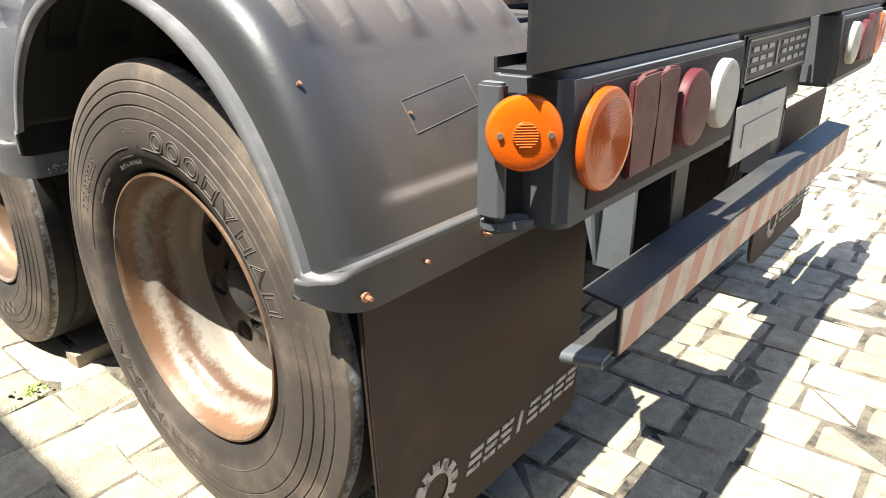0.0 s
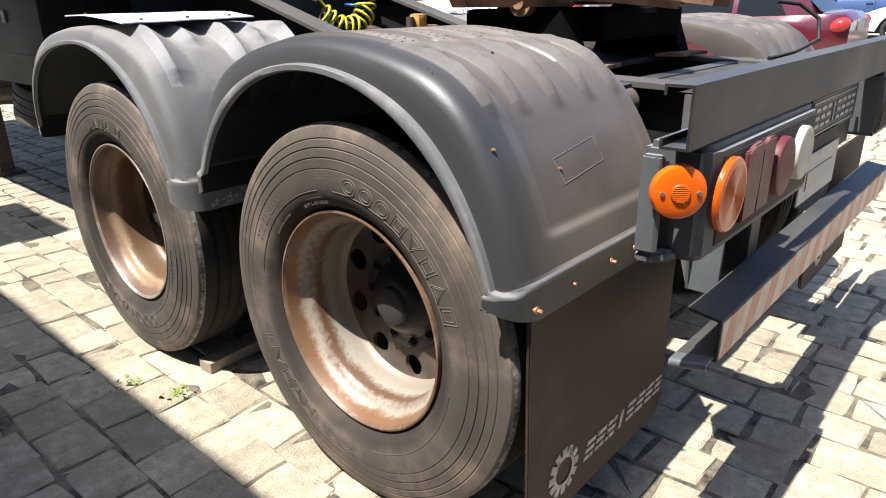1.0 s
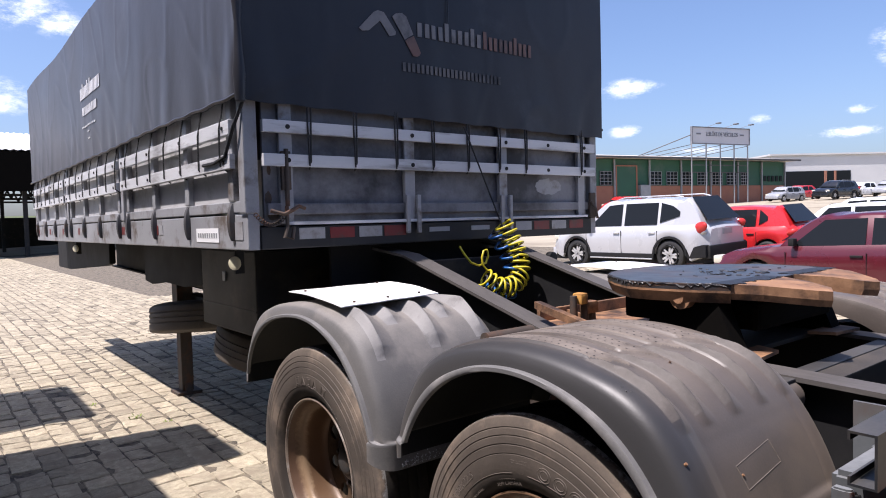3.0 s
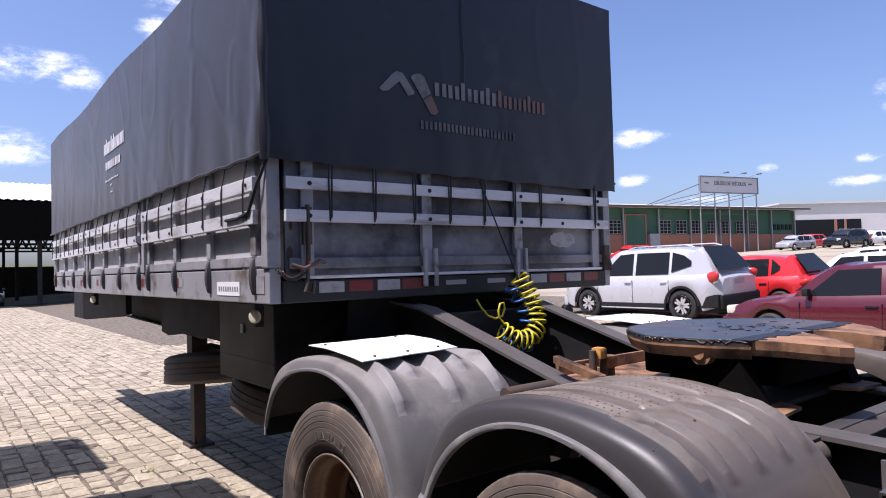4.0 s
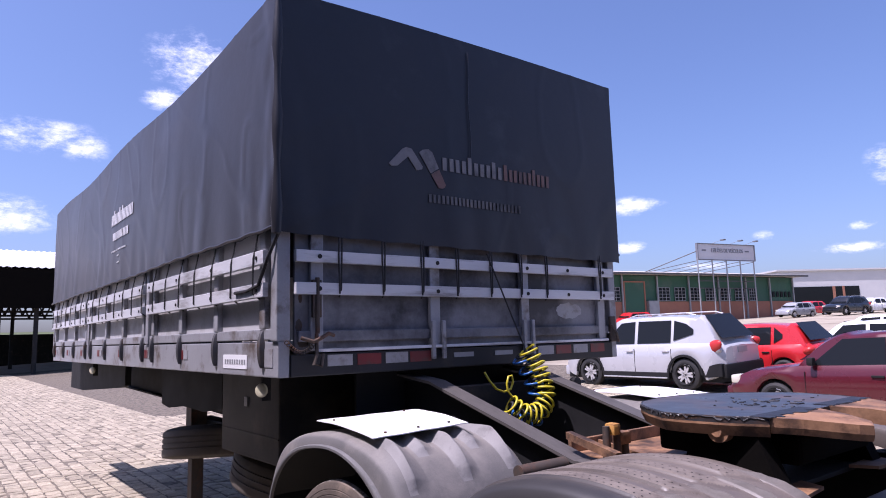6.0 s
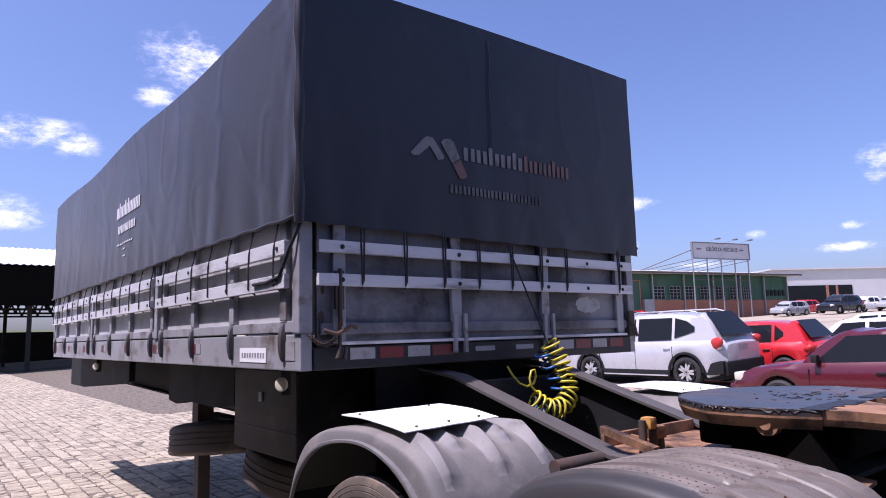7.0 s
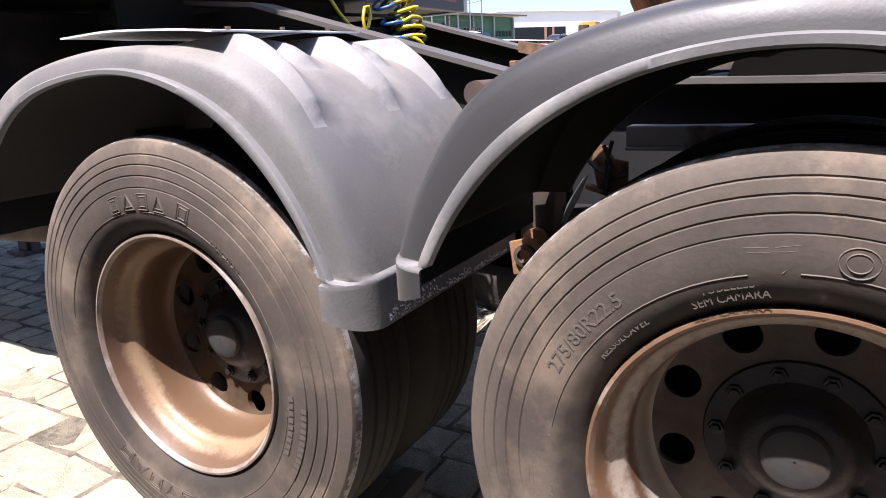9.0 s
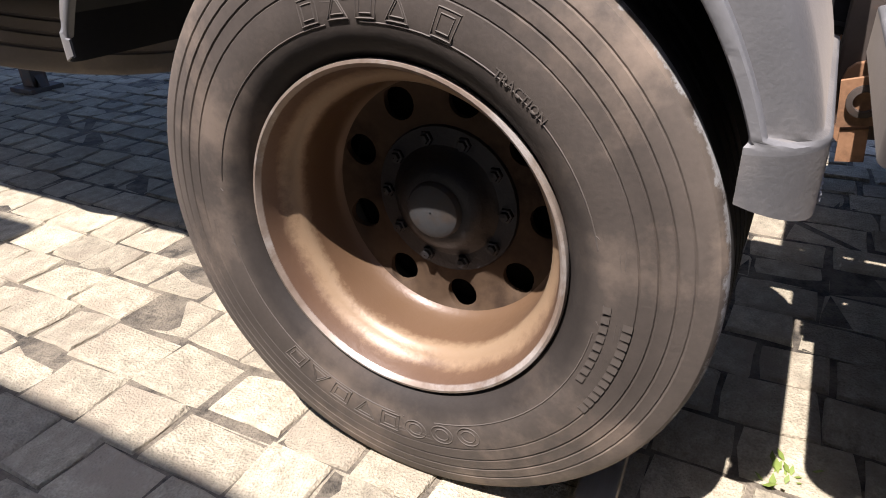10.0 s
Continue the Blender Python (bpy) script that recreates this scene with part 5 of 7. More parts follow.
# ---- fifth wheel ----
def fifth_wheel():
    z1 = 1.372
    half = [(0.10, 1.405), (0.22, 1.375), (0.33, 1.305), (0.415, 1.210), (0.495, 1.095), (0.500, 1.020), (0.475, 0.860), (0.420, 0.735)]
    tail = [(0.415, 0.735), (0.365, 0.650), (0.255, 0.525), (0.205, 0.500), (0.140, 0.530), (0.100, 0.620), (0.045, 0.735)]

    def z_at(y):
        return z1 - max(0.0, 0.72 - y) ** 2 * 0.45 - max(0.0, 0.76 - y) * 0.02

    def slab(pts, material, name, thick, label, parent=None):
        t = bmesh.new()
        f = t.faces.new([t.verts.new((x, y, z_at(y))) for x, y in pts])
        bmesh.ops.triangulate(t, faces=[f])
        return tpart(name, thicken(t, thick), material, label, parent=parent)

    plate_pts = [(CX + x, y) for x, y in half] + [(CX - x, y) for x, y in reversed(half)]
    top = slab(plate_pts, "grease", "fifth_wheel", 0.022, "greased black fifth-wheel coupling plate with rusty edges")
    for s in (1, -1):
        slab([(CX + s * x, y) for x, y in tail], "rust", "ramp", 0.026, "rusty sloping ramp of the coupling", top)

    def skirt(pts, deep, tuck, name):
        rows = [[(x, y, z_at(y) - h) for x, y in pts] for h in (0.001, 0.030)]
        rows.append([(CX + (x - CX) * tuck, 0.95 + (y - 0.95) * tuck, z_at(y) - deep) for x, y in pts])
        tpart(name, thicken(grid(rows), 0.010), "rust", "rusty skirt of the coupling plate", parent=top)

    skirt([(CX - x, y) for x, y in reversed(half)][::-1][::-1], 0.066, 0.965, "plate_rim")
    skirt([(CX + x, y) for x, y in half], 0.066, 0.965, "plate_rim")
    skirt([(CX - 0.10, 1.405), (CX + 0.10, 1.405)], 0.066, 0.965, "plate_rim")
    for s in (1, -1):
        skirt([(CX + s * x, y) for x, y in tail], 0.052, 0.985, "ramp_rim")
    # ragged grease creeping over the edges
    rg = random.Random(9)
    edge = [(CX - x, y) for x, y in reversed(half)] + [(CX + x, y) for x, y in half]
    low, high = [], []
    for (x0, y0), (x1, y1) in zip(edge, edge[1:]):
        for k in range(12):
            f = k / 12
            x, y = x0 + (x1 - x0) * f, y0 + (y1 - y0) * f
            o = 1.006
            low.append((CX + (x - CX) * o, 0.95 + (y - 0.95) * o, z_at(y) - rg.choice((0.002, 0.004, 0.007, 0.014))))
            high.append((CX + (x - CX) * 0.99, 0.95 + (y - 0.95) * 0.99, z_at(y) + 0.0015))
    tpart("grease_edge", thicken(grid([high, low]), 0.002), "grease_black", "ragged black grease on the edge", parent=top)
    for s in (1, -1):
        pts = [(CX + s * (0.06 + 0.37 * k / 24), 0.745 - rg.uniform(0.0, 0.035)) for k in range(25)]
        tpart("grease_edge", thicken(grid([[(x, 0.80, z_at(0.80) + 0.002) for x, y in pts], [(x, y, z_at(y) + 0.002) for x, y in pts]]), 0.0015), "grease_black", "ragged black grease on the ramp", parent=top)
    clots = bmesh.new()
    for k in range(46):
        a, q = rg.uniform(0, 6.28), abs(rg.gauss(0, 0.11)) + 0.02
        x, y = CX + 1.3 * q * math.cos(a), 0.98 + q * math.sin(a)
        l, w, t = rg.uniform(0.004, 0.020), rg.uniform(0.002, 0.005), rg.uniform(0, 3.14)
        lump = box(-l, l, -w, w, -0.002, rg.uniform(0.0015, 0.0035), 0.0012, seg=1)
        lump.transform(Matrix.Translation((x, y, z1)) @ Matrix.Rotation(t, 4, "Z"))
        merge(clots, lump)
    tagged(tpart("grease_clots", clots, "grease_black", "scraped clots of old grease", parent=top), kind="stuff")
    for s in (1, -1):
        xs_ = CX - s * 0.44
        tpart("pivot", rod((xs_ - s * 0.02, 0.90, 1.318), (xs_ + s * 0.12, 0.90, 1.318), 0.040, 20, rod((xs_ - s * 0.03, 0.90, 1.318), (xs_, 0.90, 1.318), 0.020, 12)), "rust", "rusty pivot pin", parent=top, smooth=40)
        # Near-black pedestal and jaw: shade under the plate put into their colour.
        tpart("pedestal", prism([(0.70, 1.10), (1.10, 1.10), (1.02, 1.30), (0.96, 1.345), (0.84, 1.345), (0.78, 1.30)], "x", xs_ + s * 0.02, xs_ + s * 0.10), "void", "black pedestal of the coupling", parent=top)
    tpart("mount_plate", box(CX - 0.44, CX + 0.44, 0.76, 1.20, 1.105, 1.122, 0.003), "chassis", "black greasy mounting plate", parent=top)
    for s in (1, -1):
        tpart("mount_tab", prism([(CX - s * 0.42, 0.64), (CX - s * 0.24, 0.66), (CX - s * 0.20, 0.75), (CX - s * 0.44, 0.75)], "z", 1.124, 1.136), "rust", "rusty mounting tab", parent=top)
    tpart("lock_bar", box(CX - 0.30, CX + 0.30, 0.70, 1.25, 1.20, 1.30, 0.02), "void", "locking jaw housing, near-black for the shade under the plate", parent=top)
    hx = [(CX + 0.44, 0.42, 1.31), (CX + 0.50, 0.36, 1.30), (CX + 0.54, 0.30, 1.25), (CX + 0.50, 0.28, 1.18), (CX + 0.30, 0.30, 1.15), (CX + 0.1, 0.32, 1.14)]
    tpart("release_handle", sweep(hx, 0.007, 8), "chassis", "thin bent release handle", parent=top, smooth=60)


fifth_wheel()
tray = tpart("rusty_tray", box(1.345, 2.055, 1.30, 1.68, 1.130, 1.142, 0.003), "rust", "rusty steel tray behind the slopes")
tpart("tray_rim", box(1.345, 2.055, 1.665, 1.685, 1.142, 1.195, 0.003), "rust", parent=tray)
tpart("tray_arm", prism([(1.36, 1.150), (1.62, 1.215), (1.62, 1.245), (1.36, 1.185)], "x", 1.262, 1.300), "rust", "rusty folded arm beside the valve", parent=tray)
tpart("tray_rib", prism([(1.40, 1.142), (1.66, 1.142), (1.66, 1.180)], "x", 1.52, 1.535), "rust", parent=tray)
for px_, h_ in ((1.335, 0.125), (1.405, 0.10), (1.455, 0.08)):
    tpart("rusty_post", sweep([(px_, 1.46, 1.13), (px_, 1.46, 1.15 + h_)], [0.019, 0.015], 10), "old_iron", "rusty bracket post", smooth=50)
tpart("valve_body", box(1.352, 1.400, 1.43, 1.485, 1.236, 1.286, 0.014), "ochre", "ochre rust-stained valve body", smooth=40)
tpart("valve_body", box(1.405, 1.48, 1.44, 1.49, 1.190, 1.245, 0.012), "rust", "rusty valve arm", smooth=40)
# Added black sheet: keeps the space behind the hoses dark.
tpart("under_bed_panel", box(0.95, 2.14, 2.86, 2.885, 0.92, 1.502, 0.002), "black", "matt black sheet added to close the view under the bed")

# coiled air hoses
def coil(axis, turns, r, phase=0.0):
    """A helix wound round a bent line."""
    axis = [Vector(p) for p in axis]
    n = int(turns * 16)
    pts = []
    for i in range(n + 1):
        u = i / n * (len(axis) - 1)
        k = min(int(u), len(axis) - 2)
        p0, p1, p2_, p3_ = axis[max(k - 1, 0)], axis[k], axis[k + 1], axis[min(k + 2, len(axis) - 1)]
        f = u - k
        c = 0.5 * ((2 * p1) + (p2_ - p0) * f + (2 * p0 - 5 * p1 + 4 * p2_ - p3_) * f * f + (3 * p1 - p0 - 3 * p2_ + p3_) * f ** 3)
        d = (p2_ - p1).normalized()
        s = d.cross(Vector((0.3, 1, 0.1))).normalized()
        w = s.cross(d)
        a = 2 * math.pi * i / 16 + phase
        pts.append(c + r * (math.cos(a) * s + math.sin(a) * w))
    return pts


spine = [(1.885, 2.46, 1.58), (1.925, 2.43, 1.49), (1.95, 2.40, 1.39), (1.945, 2.38, 1.29), (1.88, 2.38, 1.22), (1.78, 2.40, 1.22), (1.69, 2.42, 1.28)]
tpart("air_hose", sweep(coil(spine, 17, 0.054), 0.0072, 8), "hose_yellow", "bright yellow coiled air hose", smooth=80)
tpart("air_hose", sweep(coil([(x - 0.03, y + 0.03, z - 0.05) for x, y, z in spine], 9, 0.050, 1.5), 0.0072, 8), "hose_blue", "blue coiled air hose", smooth=80)
tpart("air_hose", sweep([(1.58, 2.5, 1.46), (1.60, 2.48, 1.41), (1.63, 2.46, 1.365), (1.68, 2.45, 1.345), (1.725, 2.44, 1.36), (1.745, 2.44, 1.40), (1.735, 2.44, 1.435), (1.71, 2.44, 1.43), (1.695, 2.44, 1.39), (1.70, 2.44, 1.35), (1.73, 2.43, 1.31), (1.78, 2.42, 1.28)], 0.0065, 8), "hose_yellow", "loose yellow hose end", smooth=80)
tpart("air_hose", sweep(coil([(x - 0.015, y + 0.02, z - 0.02) for x, y, z in spine], 13, 0.047, 0.7), 0.0070, 8), "rubber", "black coiled air hose", smooth=80)
tpart("hanger_cord", rod((1.72, 2.60, 2.16), (1.89, 2.46, 1.55), 0.005, 6), "rope", "thin black cord holding the hoses")
tpart("suspended_plug", rod((2.28, 2.42, 1.36), (2.28, 2.46, 1.36), 0.035, 12), "black", "black plug socket")


# ---- trailer body ----
X_R = 2 * CX - X_SIDE
tpart("bed", box(X_SIDE + 0.02, X_R - 0.02, Y_GATE + 0.02, Y_FRONT - 0.02, 1.50, 1.60), "chassis", "dark timber and steel load bed")
for x0, x1 in ((X_SIDE, X_SIDE + 0.06), (X_R - 0.06, X_R)):
    tpart("side_rail", box(x0, x1, Y_GATE + 0.01, Y_FRONT, Z_BED, 1.665, 0.006), "body_frame", "grey steel side rail with reflective tape")
tpart("rear_rail", box(X_SIDE + 0.062, X_R - 0.062, Y_GATE, Y_GATE + 0.06, Z_BED, 1.60, 0.006), "beam", "dark rear rail with reflective tape")
tpart("front_rail", box(X_SIDE + 0.062, X_R - 0.062, Y_FRONT - 0.06, Y_FRONT, Z_BED, 1.66, 0.006), "body_frame", "grey front rail")

panels = [(2.74, 4.98), (5.06, 7.28), (7.36, 9.60)]
Z_TOP = 2.62
for side in (1, -1):
    def sx(x):
        return x if side > 0 else 2 * CX - x

    def sbox(x0, x1, y0, y1, z0, z1, bevel=0.0):
        a, c = sorted((sx(x0), sx(x1)))
        return box(a, c, y0, y1, z0, z1, bevel)

    def hinge_strap(yc):
        """A bowed strap: thick in the middle, drawn in at both ends."""
        rows = []
        for i in range(13):
            z = 1.535 + 0.185 * i / 12
            o = 0.010 + 0.018 * math.sin(math.pi * i / 12) ** 0.7
            h = 0.016 + 0.006 * math.sin(math.pi * i / 12)
            rows.append([(sx(X_SIDE - 0.002), yc - h, z), (sx(X_SIDE - o), yc - h * 0.8, z), (sx(X_SIDE - o - 0.006), yc, z), (sx(X_SIDE - o), yc + h * 0.8, z), (sx(X_SIDE - 0.002), yc + h, z)])
        b_ = grid(rows)
        b_.verts.ensure_lookup_table()
        b_.faces.new(b_.verts[:5])
        b_.faces.new(b_.verts[-5:])
        return b_

    for yc in (Y_GATE + 0.005, 5.00, 7.30, 9.575):
        tpart("corner_post", sbox(X_SIDE - 0.012, X_SIDE + 0.06, yc, yc + 0.075, 1.667, Z_TOP, 0.008), "body_frame", "grey steel body post")
    for y0, y1 in panels:
        door = tpart("drop_side", sbox(X_SIDE + 0.022, X_SIDE + 0.045, y0, y1, 1.672, Z_TOP - 0.1, 0.003), "body_side", "grey ribbed steel drop side panel")
        tpart("frame_bar", sbox(X_SIDE - 0.004, X_SIDE + 0.022, y0, y1, 1.675, 1.730, 0.004), "body_frame", parent=door)
        n = 4
        for k in range(n):
            yc = y0 + 0.10 + (y1 - y0 - 0.20) * k / (n - 1)
            tpart("stake", sbox(X_SIDE - 0.010, X_SIDE + 0.022, yc - 0.035, yc + 0.035, 1.732, Z_TOP - 0.1, 0.006), "body_frame", parent=door)
            tpart("hinge", hinge_strap(yc), "strap", "curved grey hinge strap", parent=door)
        for z in (1.925, 2.090):
            tpart("slat", sbox(X_SIDE - 0.040, X_SIDE - 0.0115, y0 + 0.02, y1 - 0.02, z - 0.036, z + 0.036, 0.003), "slat", "pale aluminium slat", parent=door)
            for k in range(n):
                yc = y0 + 0.10 + (y1 - y0 - 0.20) * k / (n - 1)
                a = sorted((sx(X_SIDE - 0.046), sx(X_SIDE - 0.038)))
                tpart("rivet", rod((a[0], yc, z), (a[1], yc, z), 0.010, 8), "chassis", parent=door)
    for k in range(1, 8):
        yc = 2.95 + k * 0.88
        for dy, mname in ((0.0, "white_tape"), (0.10, "red_tape")):
            a, c = sorted((sx(X_SIDE - 0.003), sx(X_SIDE)))
            tpart("reflective_tape", box(a, c, yc + 0.22 + dy, yc + 0.31 + dy, 1.565, 1.625), mname)
    a, c = sorted((sx(X_SIDE - 0.003), sx(X_SIDE)))
    tpart("side_plate", box(a, c, 3.05, 3.40, 1.525, 1.60), "white_paint", "white plate with faded black characters")
    if side > 0:
        for k in range(9):
            tpart("side_plate_bar", box(X_SIDE - 0.005, X_SIDE - 0.003, 3.07 + 0.035 * k, 3.088 + 0.035 * k, 1.55, 1.575), "steel_grey")
    tpart("reflective_tape", box(a, c, 2.72, 2.85, 1.54, 1.63), "white_tape")

# rear gate
gate = tpart("rear_gate", box(X_SIDE + 0.09, X_R - 0.09, Y_GATE + 0.022, Y_GATE + 0.045, 1.605, Z_TOP - 0.1, 0.003), "body_grey", "dirty grey steel rear gate with dark smears")
for xc in (0.60, 1.35, 2.075, 2.83):
    tpart("stake", box(xc - 0.035, xc + 0.035, Y_GATE - 0.006, Y_GATE + 0.022, 1.615, Z_TOP - 0.1, 0.005), "body_frame", parent=gate)
tpart("bottom_bar", box(X_SIDE + 0.10, X_R - 0.10, Y_GATE - 0.004, Y_GATE + 0.022, 1.660, 1.715, 0.004), "body_grey", parent=gate)
tpart("drip_bar", box(X_SIDE + 0.20, X_R - 0.12, Y_GATE - 0.020, Y_GATE - 0.008, 1.608, 1.624, 0.003), "slat", parent=gate)
for z in (1.925, 2.088):
    tpart("slat", box(0.472, 2.945, Y_GATE - 0.036, Y_GATE - 0.007, z - 0.030, z + 0.030, 0.003), "slat", "pale aluminium slat", parent=gate)
    for xc in (0.60, 1.35, 2.075, 2.46, 2.83):
        tpart("rivet", rod((xc, Y_GATE - 0.040, z), (xc, Y_GATE - 0.034, z), 0.012, 10), "chassis", parent=gate)
for xc in (1.35, 2.075):
    for dx in (-0.03, 0.045):
        tpart("gate_hinge", box(xc + dx - 0.012, xc + dx + 0.012, Y_GATE - 0.030, Y_GATE - 0.008, 1.545, 1.76, 0.005), "body_frame", parent=gate)
for x0, m_ in ((0.66, "white_tape"), (0.835, "red_tape"), (1.01, "white_tape"), (1.17, "red_tape"), (2.18, "white_tape"), (2.35, "red_tape"), (2.52, "white_tape"), (2.70, "red_tape")):
    tpart("reflective_tape", box(x0, x0 + 0.145, Y_GATE - 0.003, Y_GATE, 1.535, 1.592), m_)
for x0 in (1.48, 1.80):
    tpart("rail_slot", box(x0, x0 + 0.15, Y_GATE - 0.004, Y_GATE, 1.548, 1.575), "body_frame")
def smear(x, z, w, h, material, seed):
    """A ragged thin film on the gate sheet."""
    rg = random.Random(seed)
    b_ = bmesh.new()
    vs = []
    for k in range(28):
        a = 2 * math.pi * k / 28
        q = 0.90 + 0.16 * rg.random()
        vs.append(b_.verts.new((x + w * q * math.cos(a), Y_GATE + 0.0205, z + h * q * math.sin(a))))
    b_.faces.new(vs)
    tpart("smear", thicken(b_, 0.0006), material, "ragged stain on the gate", parent=gate)


smear(2.52, 1.82, 0.13, 0.055, "body_frame", 3)
for k, (x_, z_, w_, h_) in enumerate(((0.512, 1.735, 0.018, 0.040), (0.535, 1.655, 0.030, 0.022), (0.520, 1.880, 0.010, 0.026), (2.880, 1.760, 0.022, 0.060), (2.860, 1.660, 0.040, 0.024), (2.875, 1.900, 0.012, 0.030))):
    smear(x_, z_, w_, h_, "old_iron", 20 + k)
# latch with chain near the corner
lt = bmesh.new()
rod((0.59, Y_GATE - 0.03, 1.70), (0.59, Y_GATE - 0.03, 1.98), 0.012, 8, lt)
box(0.565, 0.615, Y_GATE - 0.030, Y_GATE - 0.007, 1.78, 1.97, 0.005, lt)
sweep([(0.50, Y_GATE - 0.03, 1.68), (0.56, Y_GATE - 0.05, 1.66), (0.60, Y_GATE - 0.06, 1.68), (0.64, Y_GATE - 0.05, 1.70), (0.68, Y_GATE - 0.03, 1.69)], 0.010, 8, lt)
sweep([(0.58, Y_GATE - 0.04, 1.70), (0.575, Y_GATE - 0.05, 1.60), (0.56, Y_GATE - 0.05, 1.55), (0.60, Y_GATE - 0.05, 1.54), (0.615, Y_GATE - 0.04, 1.60)], 0.010, 8, lt)
for k in range(14):
    c = Vector((0.43 + 0.012 * k, Y_GATE - 0.02, 1.66 - 0.05 * math.sin(math.pi * k / 13)))
    sweep([c + Vector((0.011 * math.cos(a), 0.004 * math.sin(2 * a), 0.009 * math.sin(a))) for a in (2 * math.pi * j / 8 for j in range(8))], 0.0028, 5, lt, closed=True)
tpart("gate_latch", lt, "old_iron", "rusty gate latch with a short chain", parent=gate, smooth=50)
lt = bmesh.new()
box(2.90, 2.96, Y_GATE - 0.028, Y_GATE - 0.006, 1.60, 1.78, 0.008, lt)
sweep([(2.90, Y_GATE - 0.03, 1.72), (2.93, Y_GATE - 0.05, 1.66), (2.96, Y_GATE - 0.04, 1.60)], 0.010, 8, lt)
tpart("gate_latch", lt, "old_iron", "rusty gate latch", parent=gate)
# ropes that hold the cover down
for xc in (0.72, 0.985, 1.245, 1.50, 1.765, 2.02, 2.255, 2.80):
    rp = bmesh.new()
    sweep([(xc + 0.012, Y_GATE - 0.030, 2.21), (xc + 0.004, Y_GATE - 0.041, 2.10), (xc, Y_GATE - 0.041, 1.925), (xc + 0.004, Y_GATE - 0.010, 1.885)], 0.0045, 6, rp)
    sweep([(xc - 0.006, Y_GATE - 0.030, 2.21), (xc - 0.014, Y_GATE - 0.041, 2.10), (xc - 0.008, Y_GATE - 0.041, 1.90)], 0.0045, 6, rp)
    tpart("tie_rope", rp, "rope", "black elastic tie rope")
for k in range(22):
    yc = 2.86 + 0.315 * k
    rp = bmesh.new()
    sweep([(X_SIDE - 0.020, yc, 2.24), (X_SIDE - 0.046, yc + 0.01, 2.09), (X_SIDE - 0.046, yc + 0.014, 1.91), (X_SIDE - 0.006, yc + 0.01, 1.88)], 0.0045, 6, rp)
    tpart("tie_rope", rp, "rope", "black elastic tie rope")
rp = sweep([(X_SIDE - 0.01, Y_GATE - 0.01, 2.20), (X_SIDE - 0.04, 2.70, 2.08), (X_SIDE - 0.046, 2.80, 1.95), (X_SIDE - 0.045, 2.95, 1.93), (X_SIDE - 0.045, 3.12, 1.93)], 0.009, 6)
tpart("tie_rope", rp, "rope", "slack black rope round the corner")

# boxes, tanks, landing gear and spare wheel under the bed
tb = tpart("tool_box", box(0.70, 1.20, 3.31, 4.25, 0.945, 1.46, 0.012), "box_paint", "black steel tool box under the bed")
tpart("box_seam", box(0.696, 0.701, 3.32, 4.24, 1.095, 1.101), "beam", parent=tb)
tpart("box_latch", box(0.69, 0.702, 3.78, 3.83, 1.26, 1.32, 0.003), "steel_grey", parent=tb)
# Unseen right-hand box and board, added to block light under the bed.
tpart("tool_box", box(2.20, 2.70, 3.31, 4.25, 0.945, 1.46, 0.012), "box_paint", "black steel tool box under the bed")
tpart("side_guard", box(2.62, 2.68, 4.30, 5.82, 1.15, 1.47, 0.006), "black", "black side board under the bed")
tpart("side_tank", rod((1.02, 4.55, 1.26), (1.02, 5.85, 1.26), 0.16, 24), "chassis", "black air tank under the bed", smooth=40)
tpart("side_guard", prism([(4.30, 1.47), (5.82, 1.47), (5.78, 1.30), (5.80, 1.15), (5.60, 1.13), (5.2, 1.17), (4.7, 1.16), (4.30, 1.20)], "x", 0.72, 0.78, bevel=0.006), "black", "black side board under the bed")
tpart("side_guard", prism([(7.15, 1.47), (10.3, 1.47), (10.3, 1.10), (9.4, 1.10), (7.35, 1.22), (7.15, 1.25)], "x", 0.72, 0.78, bevel=0.006), "black", "black side board under the bed")
for y in (2.97, 7.35):
    tpart("marker_lamp", disc_lens((0.450, y, 1.416), (-0.85, -0.53, 0), 0.036, 0.014), "cream_lens", "cream round side marker lamp", smooth=35)
    tpart("lamp_bracket", box(0.452, 0.50, y + 0.004, y + 0.024, 1.36, 1.50), "chassis")
for x in (1.15, 2.25):
    leg = bmesh.new()
    box(x - 0.055, x + 0.055, 6.13, 6.25, 0.03, 1.42, 0.006, leg)
    box(x - 0.075, x + 0.075, 6.11, 6.27, 0.70, 1.40, 0.006, leg)
    box(x - 0.115, x + 0.115, 6.07, 6.31, 0.0, 0.030, 0.004, leg)
    prism([(6.08, 0.022), (6.30, 0.022), (6.24, 0.12), (6.14, 0.12)], "x", x - 0.03, x + 0.03, leg)
    tpart("landing_leg", leg, "old_iron", "rust-brown steel landing leg with foot plate")
tpart("leg_brace", box(1.15, 2.25, 6.16, 6.22, 0.86, 0.92, 0.004), "chassis", "cross shaft between landing legs")
bm = tyre_mesh()
bm.transform(Matrix.Translation((1.27, 5.80, 0.63)) @ Matrix.Rotation(radians(-8), 4, "X") @ Matrix.Rotation(radians(4), 4, "Y") @ Matrix.Rotation(radians(-90), 4, "Y"))
tpart("spare_wheel", bm, ["tyre_plain", "tyre_plain"], "worn spare tyre slung flat under the bed", smooth=28)
tpart("spare_carrier", box(1.22, 1.36, 5.1, 6.4, 0.90, 0.95, 0.004), "chassis", "black spare wheel carrier")
